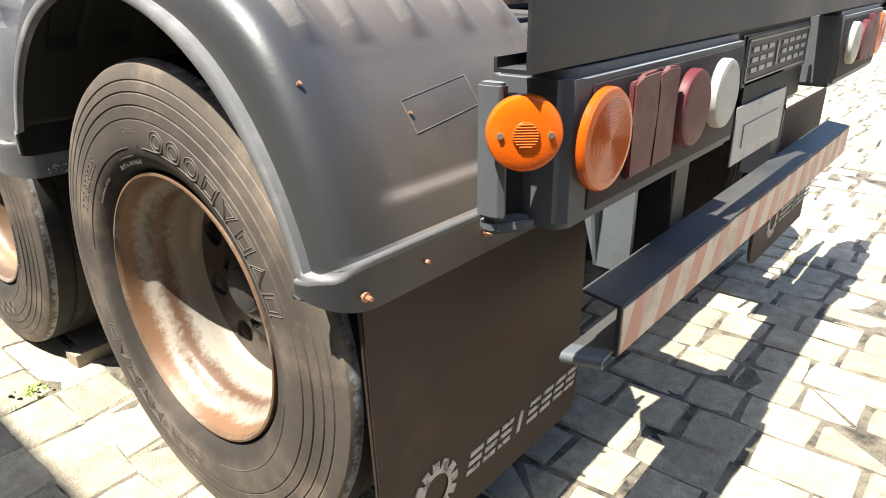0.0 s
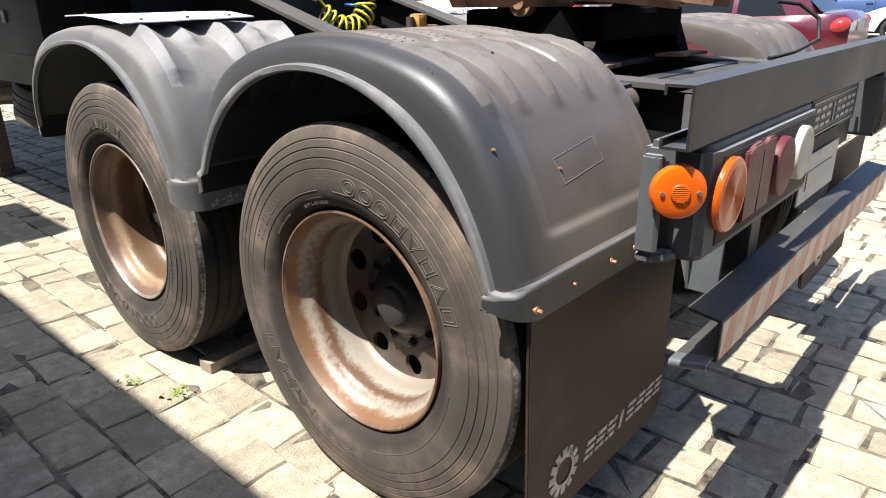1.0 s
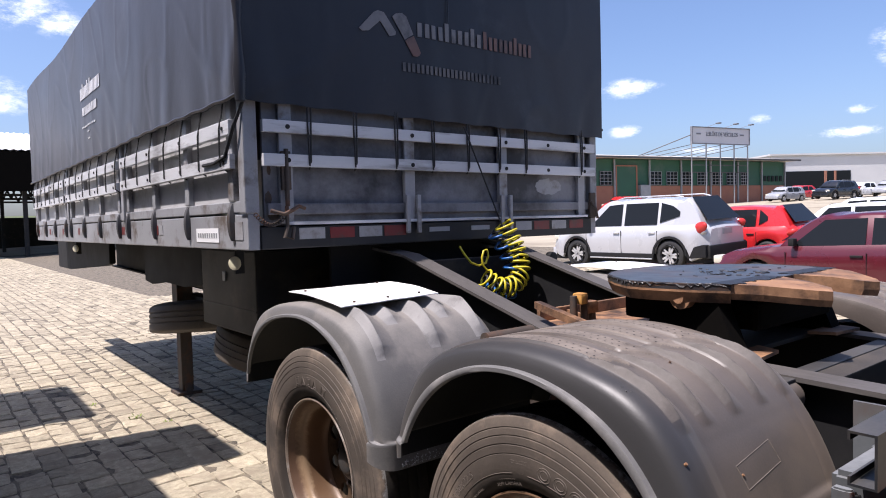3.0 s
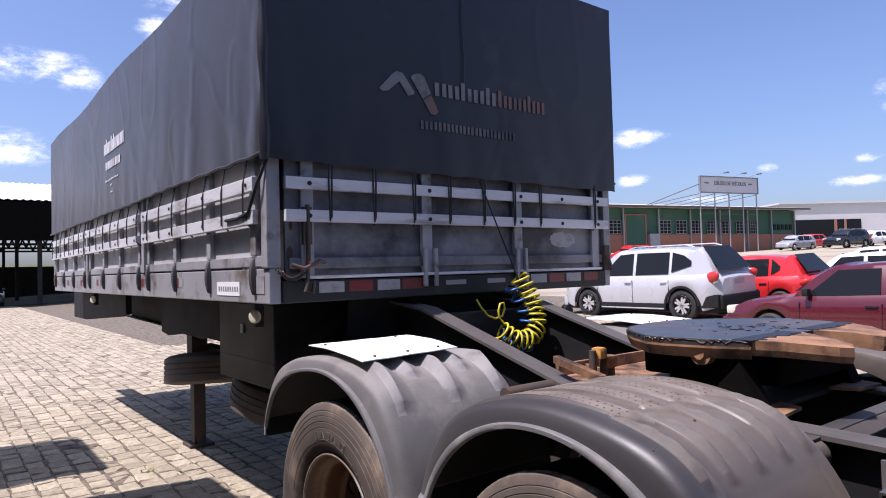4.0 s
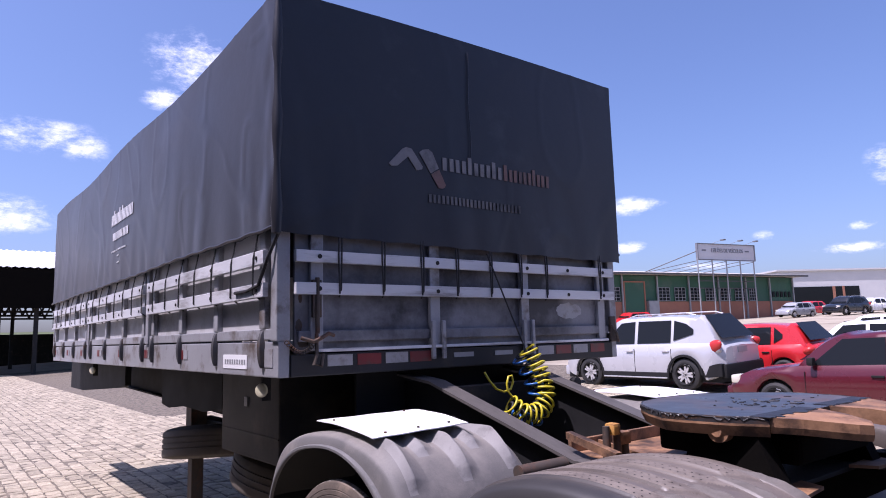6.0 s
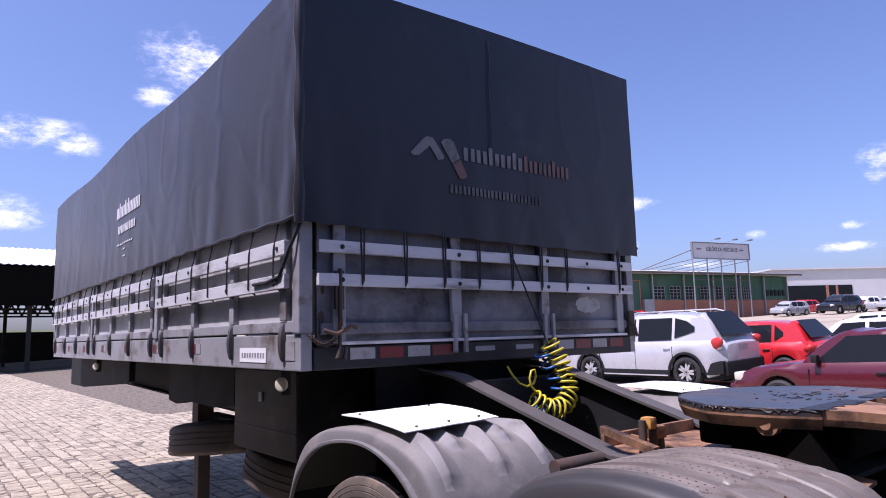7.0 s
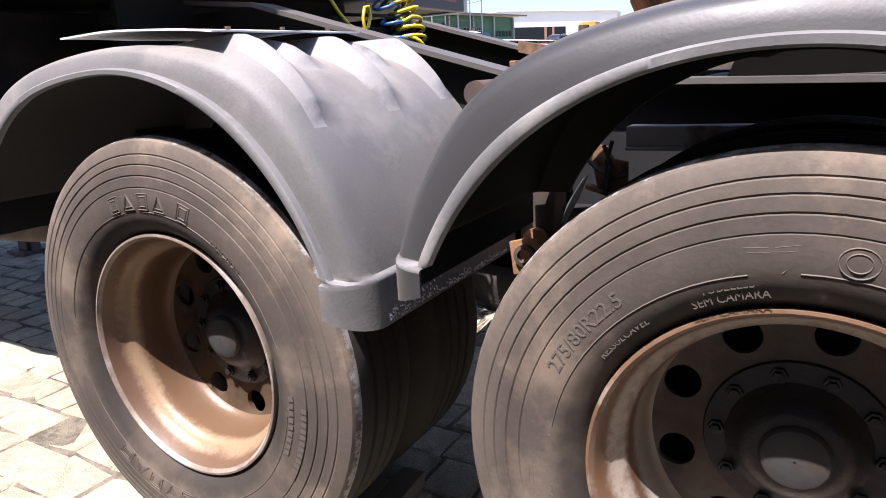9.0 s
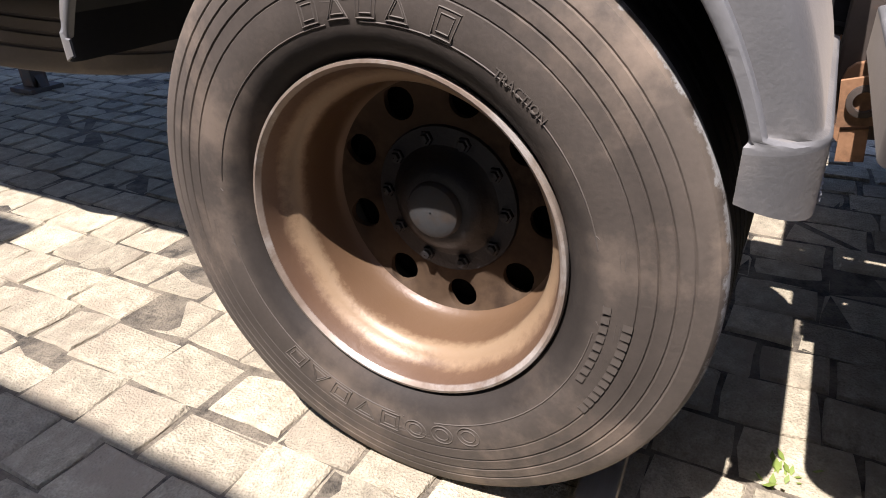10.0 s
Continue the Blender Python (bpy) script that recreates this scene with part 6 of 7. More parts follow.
tpart("carrier_hanger", box(1.26, 1.32, 5.40, 5.46, 0.95, 1.42), "chassis")
bm = tyre_mesh()
bm.transform(Matrix.Translation((1.255, 4.13, 0.612)) @ Matrix.Rotation(radians(10), 4, "X") @ Matrix.Rotation(radians(7), 4, "Y") @ Matrix.Rotation(radians(-90), 4, "Y"))
tpart("spare_wheel", bm, ["tyre_plain", "tyre_plain"], "worn brown spare tyre slung under the tool box", smooth=28)

# ---- tarpaulin ----
def build_tarp():
    zt = 3.47
    rng = random.Random(4)

    def lower(u, lo):
        """Hem height: it sags between the rope eyelets."""
        if lo < 2.2:
            return lo + 0.012 - 0.012 * u + 0.004 * math.cos(u * 2 * math.pi / 0.26)
        return lo + 0.004 * math.cos(u * 2 * math.pi / 0.315) + 0.012 * noise.noise(Vector((u * 0.9, 2.2, 0)))

    def fold_at(u, v):
        """How far the cloth stands out at u along it and v up it."""
        fold = 0.007 * (1 - v) ** 2.6 * math.sin(u * 19.9 + 2.5 * noise.noise(Vector((u * 1.2, v * 1.5, 0)))) * (0.4 + noise.noise(Vector((u * 0.7, 1.0, 5)))) + 0.020 * noise.noise(Vector((u * 0.8, v * 1.1, 7))) * math.sin(math.pi * min(1, v * 1.05))
        fold += 0.034 * max(0, noise.noise(Vector((u * 3.0 + v * 0.9, v * 0.5, 3))) - 0.12) * (1 - v) ** 2.4
        crease = abs(noise.noise(Vector((u * 2.1 - v * 1.3, v * 1.7 + u * 0.4, 11))))
        fold += 0.0035 * max(0, 0.07 - crease) / 0.07
        near = max(0, 1 - u / 0.5)
        fold += 0.010 * near ** 2 * noise.noise(Vector((u * 12, v * 5, 2)))
        return fold

    def skin(points_at, length, lo, n_u, n_v):
        rows = []
        for i in range(n_u + 1):
            u = length * i / n_u
            row = []
            z0 = lower(u, lo)
            for j in range(n_v + 1):
                v = j / n_v
                row.append(points_at(u, v, z0, fold_at(u, v)))
            rows.append(row)
        return grid(rows)

    def top_z(x, y):
        across = 1 - ((x - CX) / 1.33) ** 2
        bay = 0.5 + 0.5 * math.cos(2 * math.pi * (y - Y_GATE) / 3.2)
        return zt + 0.02 * across + 0.045 * bay - 0.055 + 0.018 * max(0, 1 - (y - Y_GATE) / 0.8) + 0.02 * (x - CX) / 1.3

    L = Y_FRONT - Y_GATE + 0.06
    y_at = lambda u: Y_GATE - 0.03 + u
    left = skin(lambda u, v, z0, f: (X_SIDE - 0.030 - f, y_at(u), z0 + (top_z(X_SIDE, y_at(u)) - z0) * v), L, 2.215, 260, 44)
    right = skin(lambda u, v, z0, f: (X_R + 0.030 + f, y_at(u), z0 + (top_z(X_R, y_at(u)) - z0) * v), L, 2.215, 80, 16)
    W = X_R - X_SIDE + 0.06
    rear = skin(lambda u, v, z0, f: (X_SIDE - 0.03 + u, Y_GATE - 0.035 - f * 0.8, z0 + (top_z(X_SIDE - 0.03 + u, Y_GATE) - z0) * v), W, 2.185, 110, 44)
    front = skin(lambda u, v, z0, f: (X_SIDE - 0.03 + u, Y_FRONT + 0.03 + f, z0 + (top_z(X_SIDE - 0.03 + u, Y_FRONT) - z0) * v), W, 2.215, 30, 10)
    roof = grid([[(X_SIDE - 0.03 + W * i / 20, y_at(L * j / 80), top_z(X_SIDE - 0.03 + W * i / 20, y_at(L * j / 80))) for j in range(81)] for i in range(21)])
    root = thing("tarpaulin", "black vinyl tarpaulin stretched over the trailer body", "tarpaulin", at=(CX, 6.1, 2.2))
    back = Matrix.Translation((-CX, -6.1, -2.2))

    def drape(bm):
        """Lays a print's bars on the cloth behind them."""
        for q in bm.verts:
            x, yy, z = q.co
            if yy < Y_GATE:
                u, z0 = x - X_SIDE + 0.03, lower(x - X_SIDE + 0.03, 2.185)
                q.co.y = Y_GATE - 0.035 - 0.8 * fold_at(u, (z - z0) / (top_z(x, Y_GATE) - z0)) - 0.006 + (yy - (Y_GATE - 0.075))
            else:
                u, z0 = yy - Y_GATE + 0.03, lower(yy - Y_GATE + 0.03, 2.215)
                q.co.x = X_SIDE - 0.030 - fold_at(u, (z - z0) / (top_z(X_SIDE, yy) - z0)) - 0.006 + (x - (X_SIDE - 0.085))

    def P_(name, bm, mat_, label=""):
        if name in ("mark", "print_bar"):
            drape(bm)
        bm.transform(back)
        return part(name, bm, mat_, root, label, smooth=50)
    side_l = P_("side_cover", left, "tarp")
    P_("side_cover", right, "tarp")
    rear_c = P_("rear_cover", rear, "tarp")
    P_("front_cover", front, "tarp")
    P_("roof_cover", roof, "tarp")
    # hems and the seam at the corner
    for k in range(2):
        hem = []
        for i in range(101):
            u = L * i / 100
            hem.append((X_SIDE - 0.040 if k == 0 else X_R + 0.040, y_at(u), lower(u, 2.215) + 0.010))
        P_("hem", sweep(hem, 0.010, 6), "tarp")
    P_("seam", sweep([(X_SIDE - 0.036, Y_GATE - 0.042, 2.19 + 0.12 * i + 0.01 * math.sin(i * 2.1)) for i in range(11)], [0.024 + 0.008 * math.sin(i * 1.7) for i in range(11)], 8), "tarp")
    P_("fold", sweep([(1.62 + 0.006 * math.sin(i), Y_GATE - 0.044, 2.75 + 0.075 * i) for i in range(10)], 0.0035, 6), "tarp")
    # printed marks, as plain shapes
    y = Y_GATE - 0.075
    pr = bmesh.new()
    prism([(1.026, 2.633), (1.044, 2.619), (1.086, 2.628), (1.160, 2.691), (1.217, 2.617), (1.257, 2.629), (1.261, 2.646), (1.185, 2.740), (1.146, 2.744), (1.122, 2.731)], "y", y, y + 0.003, pr)
    prism([(1.239, 2.726), (1.264, 2.746), (1.305, 2.756), (1.333, 2.740), (1.376, 2.648), (1.345, 2.630), (1.318, 2.612)], "y", y, y + 0.003, pr)
    P_("mark", pr, "print_faded", "faded grey maker's mark")
    P_("mark", prism([(1.321, 2.607), (1.348, 2.624), (1.379, 2.641), (1.423, 2.553), (1.415, 2.538), (1.401, 2.530), (1.372, 2.530)], "y", y, y + 0.003), "print_orange", "faded orange stroke of the mark")

    def bars(x, z, pitch, n, h, tall, mat_):
        """A row of plain upright bars, two to a character."""
        g = bmesh.new()
        for k in range(n):
            top = z + h * (1.34 if k in tall else 1.0)
            for o, t in ((0.0, top), (0.52, z + h)):
                box(x + pitch * (k + o), x + pitch * (k + o + 0.30), y, y + 0.003, z, t, bm=g)
        for piece in islands(g):
            P_("print_bar", piece, mat_)
    bars(1.405, 2.642, 0.098, 5, 0.078, (2, 4), "print_faded")
    bars(1.900, 2.640, 0.085, 5, 0.078, (0, 3), "print_orange")
    bars(1.300, 2.440, 0.062, 12, 0.048, (), "print_dim")
    # side print: bars of its size
    xs_ = X_SIDE - 0.085
    g = bmesh.new()

    def side_bars(y0, z, pitch, n, h, tall=()):
        for k in range(n):
            for o, t in ((0.0, z + h * (1.35 if k in tall else 1.0)), (0.50, z + h)):
                box(xs_, xs_ + 0.003, y0 - pitch * (k + o + 0.34), y0 - pitch * (k + o), z, t, bm=g)
    side_bars(6.30, 2.758, 0.104, 8, 0.100, (1, 3, 4))
    side_bars(6.20, 2.612, 0.098, 6, 0.070)
    for k in range(10):
        box(xs_, xs_ + 0.003, 6.20 - 0.055 * k, 6.20 - 0.055 * k + 0.034, 2.505, 2.520, bm=g)
    box(xs_, xs_ + 0.003, 5.92, 6.02, 2.455, 2.466, bm=g)
    box(xs_, xs_ + 0.003, 5.92, 6.02, 2.395, 2.406, bm=g)
    for piece in islands(g):
        P_("print_bar", piece, "print_white")


build_tarp()

# ---- small things on the ground ----
def wood_block(x0, x1, y0, y1, h, turn):
    b = box(-(x1 - x0) / 2, (x1 - x0) / 2, -(y1 - y0) / 2, (y1 - y0) / 2, 0, h, 0.005)
    ob = finish("wood_block", b, "wood")
    ob.matrix_world = pose((x0 + x1) / 2, (y0 + y1) / 2, 0.0, 0, 0, turn)
    return tagged(ob, "weathered wooden wedge block behind the front wheel", "wood block")


wood_block(0.52, 0.95, 1.80, 1.875, 0.048, 4)


# ---- neighbouring trucks, out of sight: three known by their shade, two added ----
def neighbour(y0, y1, x1, z1, name="parked_truck"):
    t = thing(name, "plain dark parked truck body, out of sight, that blocks light", "truck", at=(x1 - 1.2, (y0 + y1) / 2, 0))
    off = Matrix.Translation((-(x1 - 1.2), -(y0 + y1) / 2, 0))
    b = box(x1 - 2.5, x1, y0, y1, 1.0, z1, 0.05)
    b.transform(off)
    part("cargo_body", b, "tarp", t)
    n = max(2, int((y1 - y0) / 2.5))
    for k in range(n):
        for xx in (x1 - 2.35, x1 - 0.45):
            yc = y0 + 0.7 + (y1 - y0 - 1.4) * k / max(1, n - 1)
            w = tyre_mesh()
            w.transform(off @ Matrix.Translation((xx, yc, 0.52)))
            part("tyre", w, ["tyre_plain", "tread"], t, smooth=30)
    b = box(x1 - 2.0, x1 - 0.5, y0 + 0.1, y1 - 0.1, 0.7, 1.02)
    b.transform(off)
    part("chassis_frame", b, "chassis", t)


neighbour(-9.0, 4.40, -1.50, 3.97)
neighbour(4.43, 5.43, -1.08, 4.42)
neighbour(6.24, 7.69, -1.45, 3.96)
# Two unseen bodies added behind the trailer to cut sky light.
neighbour(-15.0, -4.6, 3.3, 3.90)
neighbour(-15.0, -4.9, 6.9, 3.80)


# ---- cars ----
CAR_KINDS = {
    "sedan": dict(L=4.25, W=1.68, H=1.43, wb=2.48, belt=0.88, hood=0.90, deck=0.98, r=0.30, glass=[(-1.72, 0.0), (-1.15, 1.0), (0.06, 1.0), (0.84, 0.0)], rear_over=0.88, clad=False),
    "hatch": dict(L=3.85, W=1.66, H=1.42, wb=2.45, belt=0.88, hood=0.90, deck=0.95, r=0.29, glass=[(-1.78, 0.0), (-1.35, 1.0), (0.35, 1.0), (1.05, 0.0)], rear_over=0.68, clad=False),
    "suv": dict(L=4.55, W=1.84, H=1.70, wb=2.72, belt=1.02, hood=1.05, deck=1.08, r=0.36, glass=[(-2.16, 0.0), (-1.62, 1.0), (0.32, 1.0), (1.16, 0.0)], rear_over=0.92, clad=True),
}


def car_paint(name, c):
    return surf(name, c, tuple(min(1, v * 1.12) for v in c), 0.28, 0.05, 1.5, 30, 0.0, rough_var=0.06, coat=0.6)


for key, c in (("paint_silver", (0.40, 0.405, 0.415)), ("paint_red", (0.52, 0.02, 0.022)), ("paint_maroon", (0.080, 0.007, 0.013)), ("paint_white", (0.78, 0.78, 0.77)), ("paint_black", (0.012, 0.013, 0.016)), ("paint_grey", (0.30, 0.31, 0.33)), ("paint_blue", (0.04, 0.07, 0.16))):
    M[key] = car_paint(key, c)


def car(kind, paint, x, y, label, turn=0.0, detail=True, group="parked cars"):
    k = CAR_KINDS[kind]
    L, W, H, wb, zb, r = k["L"], k["W"], k["H"], k["wb"], k["belt"], k["r"]
    root = thing("car", label, "car", group, (0, 0, 0))
    yr = -L / 2 + k["rear_over"]
    yf = yr + wb
    hw = W / 2

    def lower_top(v):
        """Height of the body's upper line along the car."""
        pts = [(-L / 2, k["deck"] - 0.12), (-L / 2 + 0.12, k["deck"]), (k["glass"][0][0], k["deck"]), (k["glass"][3][0], k["hood"]), (L / 2 - 0.45, k["hood"] - 0.10), (L / 2 - 0.10, k["hood"] - 0.24), (L / 2, k["hood"] - 0.36)]
        for (a, za), (b_, z_b) in zip(pts, pts[1:]):
            if v <= b_:
                return za + (z_b - za) * (v - a) / max(1e-6, b_ - a)
        return pts[-1][1]

    rows = []
    n = 44
    for i in range(n + 1):
        v = -L / 2 + L * i / n
        e = min(1, (L / 2 - abs(v)) / 0.42)
        w = hw * (0.80 + 0.20 * math.sin(e * math.pi / 2))
        zl = 0.24 + 0.12 * (1 - e)
        for yc in (yr, yf):
            d = abs(v - yc)
            if d < r * 1.18:
                zl = max(zl, r + math.sqrt(max(0, (r * 1.18) ** 2 - d * d)))
        zt = lower_top(v)
        zl = min(zl, zt - 0.12)
        sec = [(w * 0.90, zl - 0.004), (w * 0.975, zl + 0.015), (w, zl + (zt - zl) * 0.35), (w * 0.995, zl + (zt - zl) * 0.62), (w * 0.965, zt - 0.10 * min(1, (zt - zl) / 0.4)), (w * 0.90, zt - 0.015), (w * 0.70, zt + 0.010), (0, zt + 0.03)]
        rows.append([(sx_, v, z) for sx_, z in sec] + [(-sx_, v, z) for sx_, z in sec[-2::-1]])
    b = grid(rows)
    bmesh.ops.holes_fill(b, edges=[e for e in b.edges if e.is_boundary and (abs(e.verts[0].co.y - e.verts[1].co.y) < 1e-5)])
    b.verts.ensure_lookup_table()
    for end in (b.verts[:15], b.verts[-15:]):
        if not any(len(f.verts) == 15 and set(f.verts) == set(end) for f in b.faces):
            b.faces.new(end)
    body = part("body", b, paint, root, smooth=38)
    part("underbody", box(-hw * 0.86, hw * 0.86, -L / 2 + 0.10, L / 2 - 0.10, 0.20, 0.62), "black", root, "dark underside")
    # cabin
    g = k["glass"]
    wb_, wt_ = hw * 0.90, hw * 0.72

    def roof(v):
        for (a, fa), (c, fc) in zip(g, g[1:]):
            if v <= c:
                f = fa + (fc - fa) * (v - a) / (c - a)
                if fa != fc:
                    f = math.sin(f * math.pi / 2) ** 0.9
                return zb + (H - zb) * f
        return zb
    rows = []
    for i in range(37):
        v = g[0][0] + (g[3][0] - g[0][0]) * i / 36
        zr = max(roof(v), zb + 0.004)
        if g[1][0] < v < g[2][0]:
            zr -= (0.075 if v < (g[1][0] + g[2][0]) / 2 else 0.045) * ((v - (g[1][0] + g[2][0]) / 2) / ((g[2][0] - g[1][0]) / 2)) ** 2
        f = (zr - zb) / (H - zb)
        wt = wb_ + (wt_ - wb_) * f
        sec = [(wb_, zb - 0.03), (wb_ + (wt - wb_) * 0.9, zb + (zr - zb) * 0.90), (wt * 0.93, zb + (zr - zb) * 0.975), (wt * 0.6, zr), (0, zr + 0.012)]
        rows.append([(sx_, v, z) for sx_, z in sec] + [(-sx_, v, z) for sx_, z in sec[-2::-1]])
    part("cabin", grid(rows), paint, root, smooth=40)

    def side_pane(ys, s):
        """A side window given as (y, height fraction) corners."""
        b2 = bmesh.new()
        vs = []
        for v, f in ys:
            z = zb + (H - zb) * f
            xx = wb_ + (wt_ - wb_) * (f * 1.02) + 0.010
            vs.append(b2.verts.new((s * xx, v, z)))
        b2.faces.new(vs)
        part("side_window", thicken(b2, 0.004), "glass", root, "dark tinted window glass")
    f0, f1 = 0.06, 0.84
    mid = {"suv": -0.03, "hatch": -0.12, "sedan": -0.50}[kind]
    aft = {"suv": -1.02, "hatch": -0.98, "sedan": -1.22}[kind]
    for s in (1, -1):
        ya = g[0][0] + (g[1][0] - g[0][0]) * 0.35 + 0.10
        if kind == "sedan":
            side_pane([(aft - 0.06, f0 + 0.05), (mid - 0.05, f0), (mid - 0.05, f1), (g[1][0] + 0.10, f1 - 0.05)], s)
        else:
            side_pane([(ya + 0.30, f0 + 0.30), (aft - 0.05, f0 + 0.09), (aft - 0.05, f1 - 0.01), (g[1][0] + 0.24, f1 - 0.13), (ya + 0.30, f0 + 0.46)], s)
            side_pane([(aft + 0.03, f0 + 0.03), (mid - 0.05, f0), (mid - 0.05, f1), (aft + 0.03, f1)], s)
        side_pane([(mid + 0.04, f0), (g[3][0] - 0.20, f0 - 0.02), (g[2][0] + 0.10, f1 - 0.04), (mid + 0.04, f1)], s)
        part("mirror", box(min(s * hw * 0.93, s * hw * 1.10), max(s * hw * 0.93, s * hw * 1.10), g[3][0] - 0.30, g[3][0] - 0.20, zb + 0.02, zb + 0.15, 0.025), "black" if paint == "paint_maroon" else paint, root, smooth=40)
        for yh in (mid + 0.14, aft + 0.12):
            part("door_handle", box(min(s * hw * 0.975, s * (hw + 0.012)), max(s * hw * 0.975, s * (hw + 0.012)), yh - 0.09, yh + 0.09, zb - 0.15, zb - 0.115, 0.008), "black" if paint != "paint_silver" else "alloy", root)
        for yd in (mid, g[3][0] - 0.12, aft - 0.02):
            part("door_seam", box(min(s * hw * 0.985, s * (hw + 0.0025)), max(s * hw * 0.985, s * (hw + 0.0025)), yd - 0.005, yd + 0.005, 0.40, zb - 0.08), "black", root)
        # lamps
        part("headlight", box(min(s * hw * 0.55, s * hw * 0.93), max(s * hw * 0.55, s * hw * 0.93), L / 2 - 0.26, L / 2 - 0.085, k["hood"] - 0.34, k["hood"] - 0.19, 0.04), "headlight", root, smooth=40)
        tz = k["deck"] - (0.30 if kind != "suv" else 0.24)
        tl = bmesh.new()
        bmesh.ops.create_uvsphere(tl, u_segments=16, v_segments=10, radius=1.0)
        big = kind == "suv"
        tl.transform(Matrix.Translation((s * hw * (0.855 if big else 0.80), -L / 2 + (0.24 if big else 0.15), tz + 0.13)) @ Matrix.Rotation(radians(s * 17 if big else 0), 4, "Z") @ Matrix.Rotation(radians(-24), 4, "X") @ Matrix.Diagonal((0.075, 0.27, 0.135, 1) if big else (0.135, 0.165, 0.105, 1)))
        lamp = part("tail_light", tl, "taillight", root, smooth=60)
        if big:
            rl = bmesh.new()
            bmesh.ops.create_uvsphere(rl, u_segments=14, v_segments=8, radius=1.0)
            rl.transform(Matrix.Translation((s * hw * 0.845, -L / 2 + 0.135, tz + 0.045)) @ Matrix.Rotation(radians(s * 24), 4, "Z") @ Matrix.Rotation(radians(-24), 4, "X") @ Matrix.Diagonal((0.070, 0.115, 0.055, 1)))
            part("reversing_lens", rl, "alloy", lamp, "pale reversing lens", smooth=60)
        if k["clad"]:
            part("sill", box(min(s * hw * 0.88, s * (hw + 0.008)), max(s * hw * 0.88, s * (hw + 0.008)), yr + r * 1.15, yf - r * 1.15, 0.24, 0.40, 0.02), "black", root, "dark plastic sill")
            part("sill_strip", box(min(s * (hw + 0.008), s * (hw + 0.024)), max(s * (hw + 0.008), s * (hw + 0.024)), yr + r * 1.25, yf - r * 1.25, 0.262, 0.292, 0.006), "alloy", root, "bright metal sill strip")
            part("rear_cladding", prism([(-L / 2 + 0.02, 0.34), (yr - r * 1.16, 0.30), (yr - r * 1.16, 0.52), (-L / 2 + 0.10, 0.62), (-L / 2 + 0.02, 0.61)], "x", min(s * hw * 0.80, s * (hw - 0.015)), max(s * hw * 0.80, s * (hw - 0.015)), bevel=0.008), "black", root, "dark plastic bumper corner", smooth=50)
            part("roof_rail", sweep([(s * wt_ * 0.90, g[1][0] + 0.05, H - 0.01), (s * wt_ * 0.92, g[1][0] + 0.25, H + 0.045), (s * wt_ * 0.92, g[2][0] - 0.3, H + 0.045), (s * wt_ * 0.90, g[2][0] - 0.08, H - 0.01)], 0.016, 8), "alloy", root, smooth=60)
        for yc in (yr, yf):
            wx = s * (hw - 0.10)
            rim = revolve_x([(-0.02, r * 0.66), (-0.035, r * 0.64), (-0.02, r * 0.56), (0.03, r * 0.52), (0.035, 0.01)], 24)
            if s < 0:
                rim.transform(Matrix.Diagonal((-1, 1, 1, 1)))
            rim.transform(Matrix.Translation((s * (hw - 0.02), yc, r)) @ Matrix.Diagonal((-1, 1, 1, 1)))
            wheel = part("wheel", rim, "black" if k["clad"] or detail else "alloy", root, smooth=30)
            ty = revolve_x([(-0.02, r * 0.64), (0.0, r * 0.70), (0.004, r * 0.84), (-0.015, r * 0.96), (-0.04, r), (-0.17, r), (-0.20, r * 0.9), (-0.20, r * 0.6)], 32)
            if s < 0:
                ty.transform(Matrix.Diagonal((-1, 1, 1, 1)))
            ty.transform(Matrix.Translation((s * (hw - 0.018), yc, r)))
            part("tyre", ty, "rubber", wheel, smooth=30)
            for j in range(10 if k["clad"] else 5):
                a = 2 * math.pi * (j // 2 + (0.17 if j % 2 else -0.17)) / 5 + 0.3 if k["clad"] else 2 * math.pi * j / 5 + 0.3
                sp = prism([(-0.030, 0.02), (0.030, 0.02), (0.020, r * 0.66), (-0.020, r * 0.66)], "x", -0.012, 0.012) if k["clad"] else box(-0.012, 0.012, -0.040, 0.040, 0.02, r * 0.66, 0.006)
                sp.transform(Matrix.Translation((s * (hw - 0.022), yc, r)) @ Matrix.Rotation(a, 4, "X"))
                part("spoke", sp, "alloy", wheel)
            arch = bmesh.new()
            ro, ri = r * 1.26, r * 1.12
            if k["clad"]:
                for j in range(14):
                    a0, a1 = math.pi * j / 14, math.pi * (j + 1) / 14
                    q = [arch.verts.new((s * (hw + 0.006), yc + rr * math.cos(a), r + rr * math.sin(a))) for rr, a in ((ri, a0), (ro, a0), (ro, a1), (ri, a1))]
                    arch.faces.new(q)
                bmesh.ops.remove_doubles(arch, verts=arch.verts, dist=0.001)
                part("wheel_arch", thicken(arch, 0.03), "black", root, "dark plastic wheel arch")

    def screen(y0, z0, y1, z1, w0, w1, name):
        b3 = bmesh.new()
        d = Vector((0, y1 - y0, z1 - z0)).normalized()
        nrm = Vector((0, -d.z, d.y)) if y0 < y1 else Vector((0, d.z, -d.y))
        if nrm.z < 0:
            nrm = -nrm
        o = nrm * (0.115 if name == "rear_screen" and kind != "sedan" else 0.06)
        vs = [b3.verts.new(Vector(p) + o) for p in ((-w0, y0, z0), (w0, y0, z0), (w1, y1, z1), (-w1, y1, z1))]
        b3.faces.new(vs)
        part(name, thicken(b3, 0.004), "glass", root, "dark tinted window glass")
    hgt = H - zb
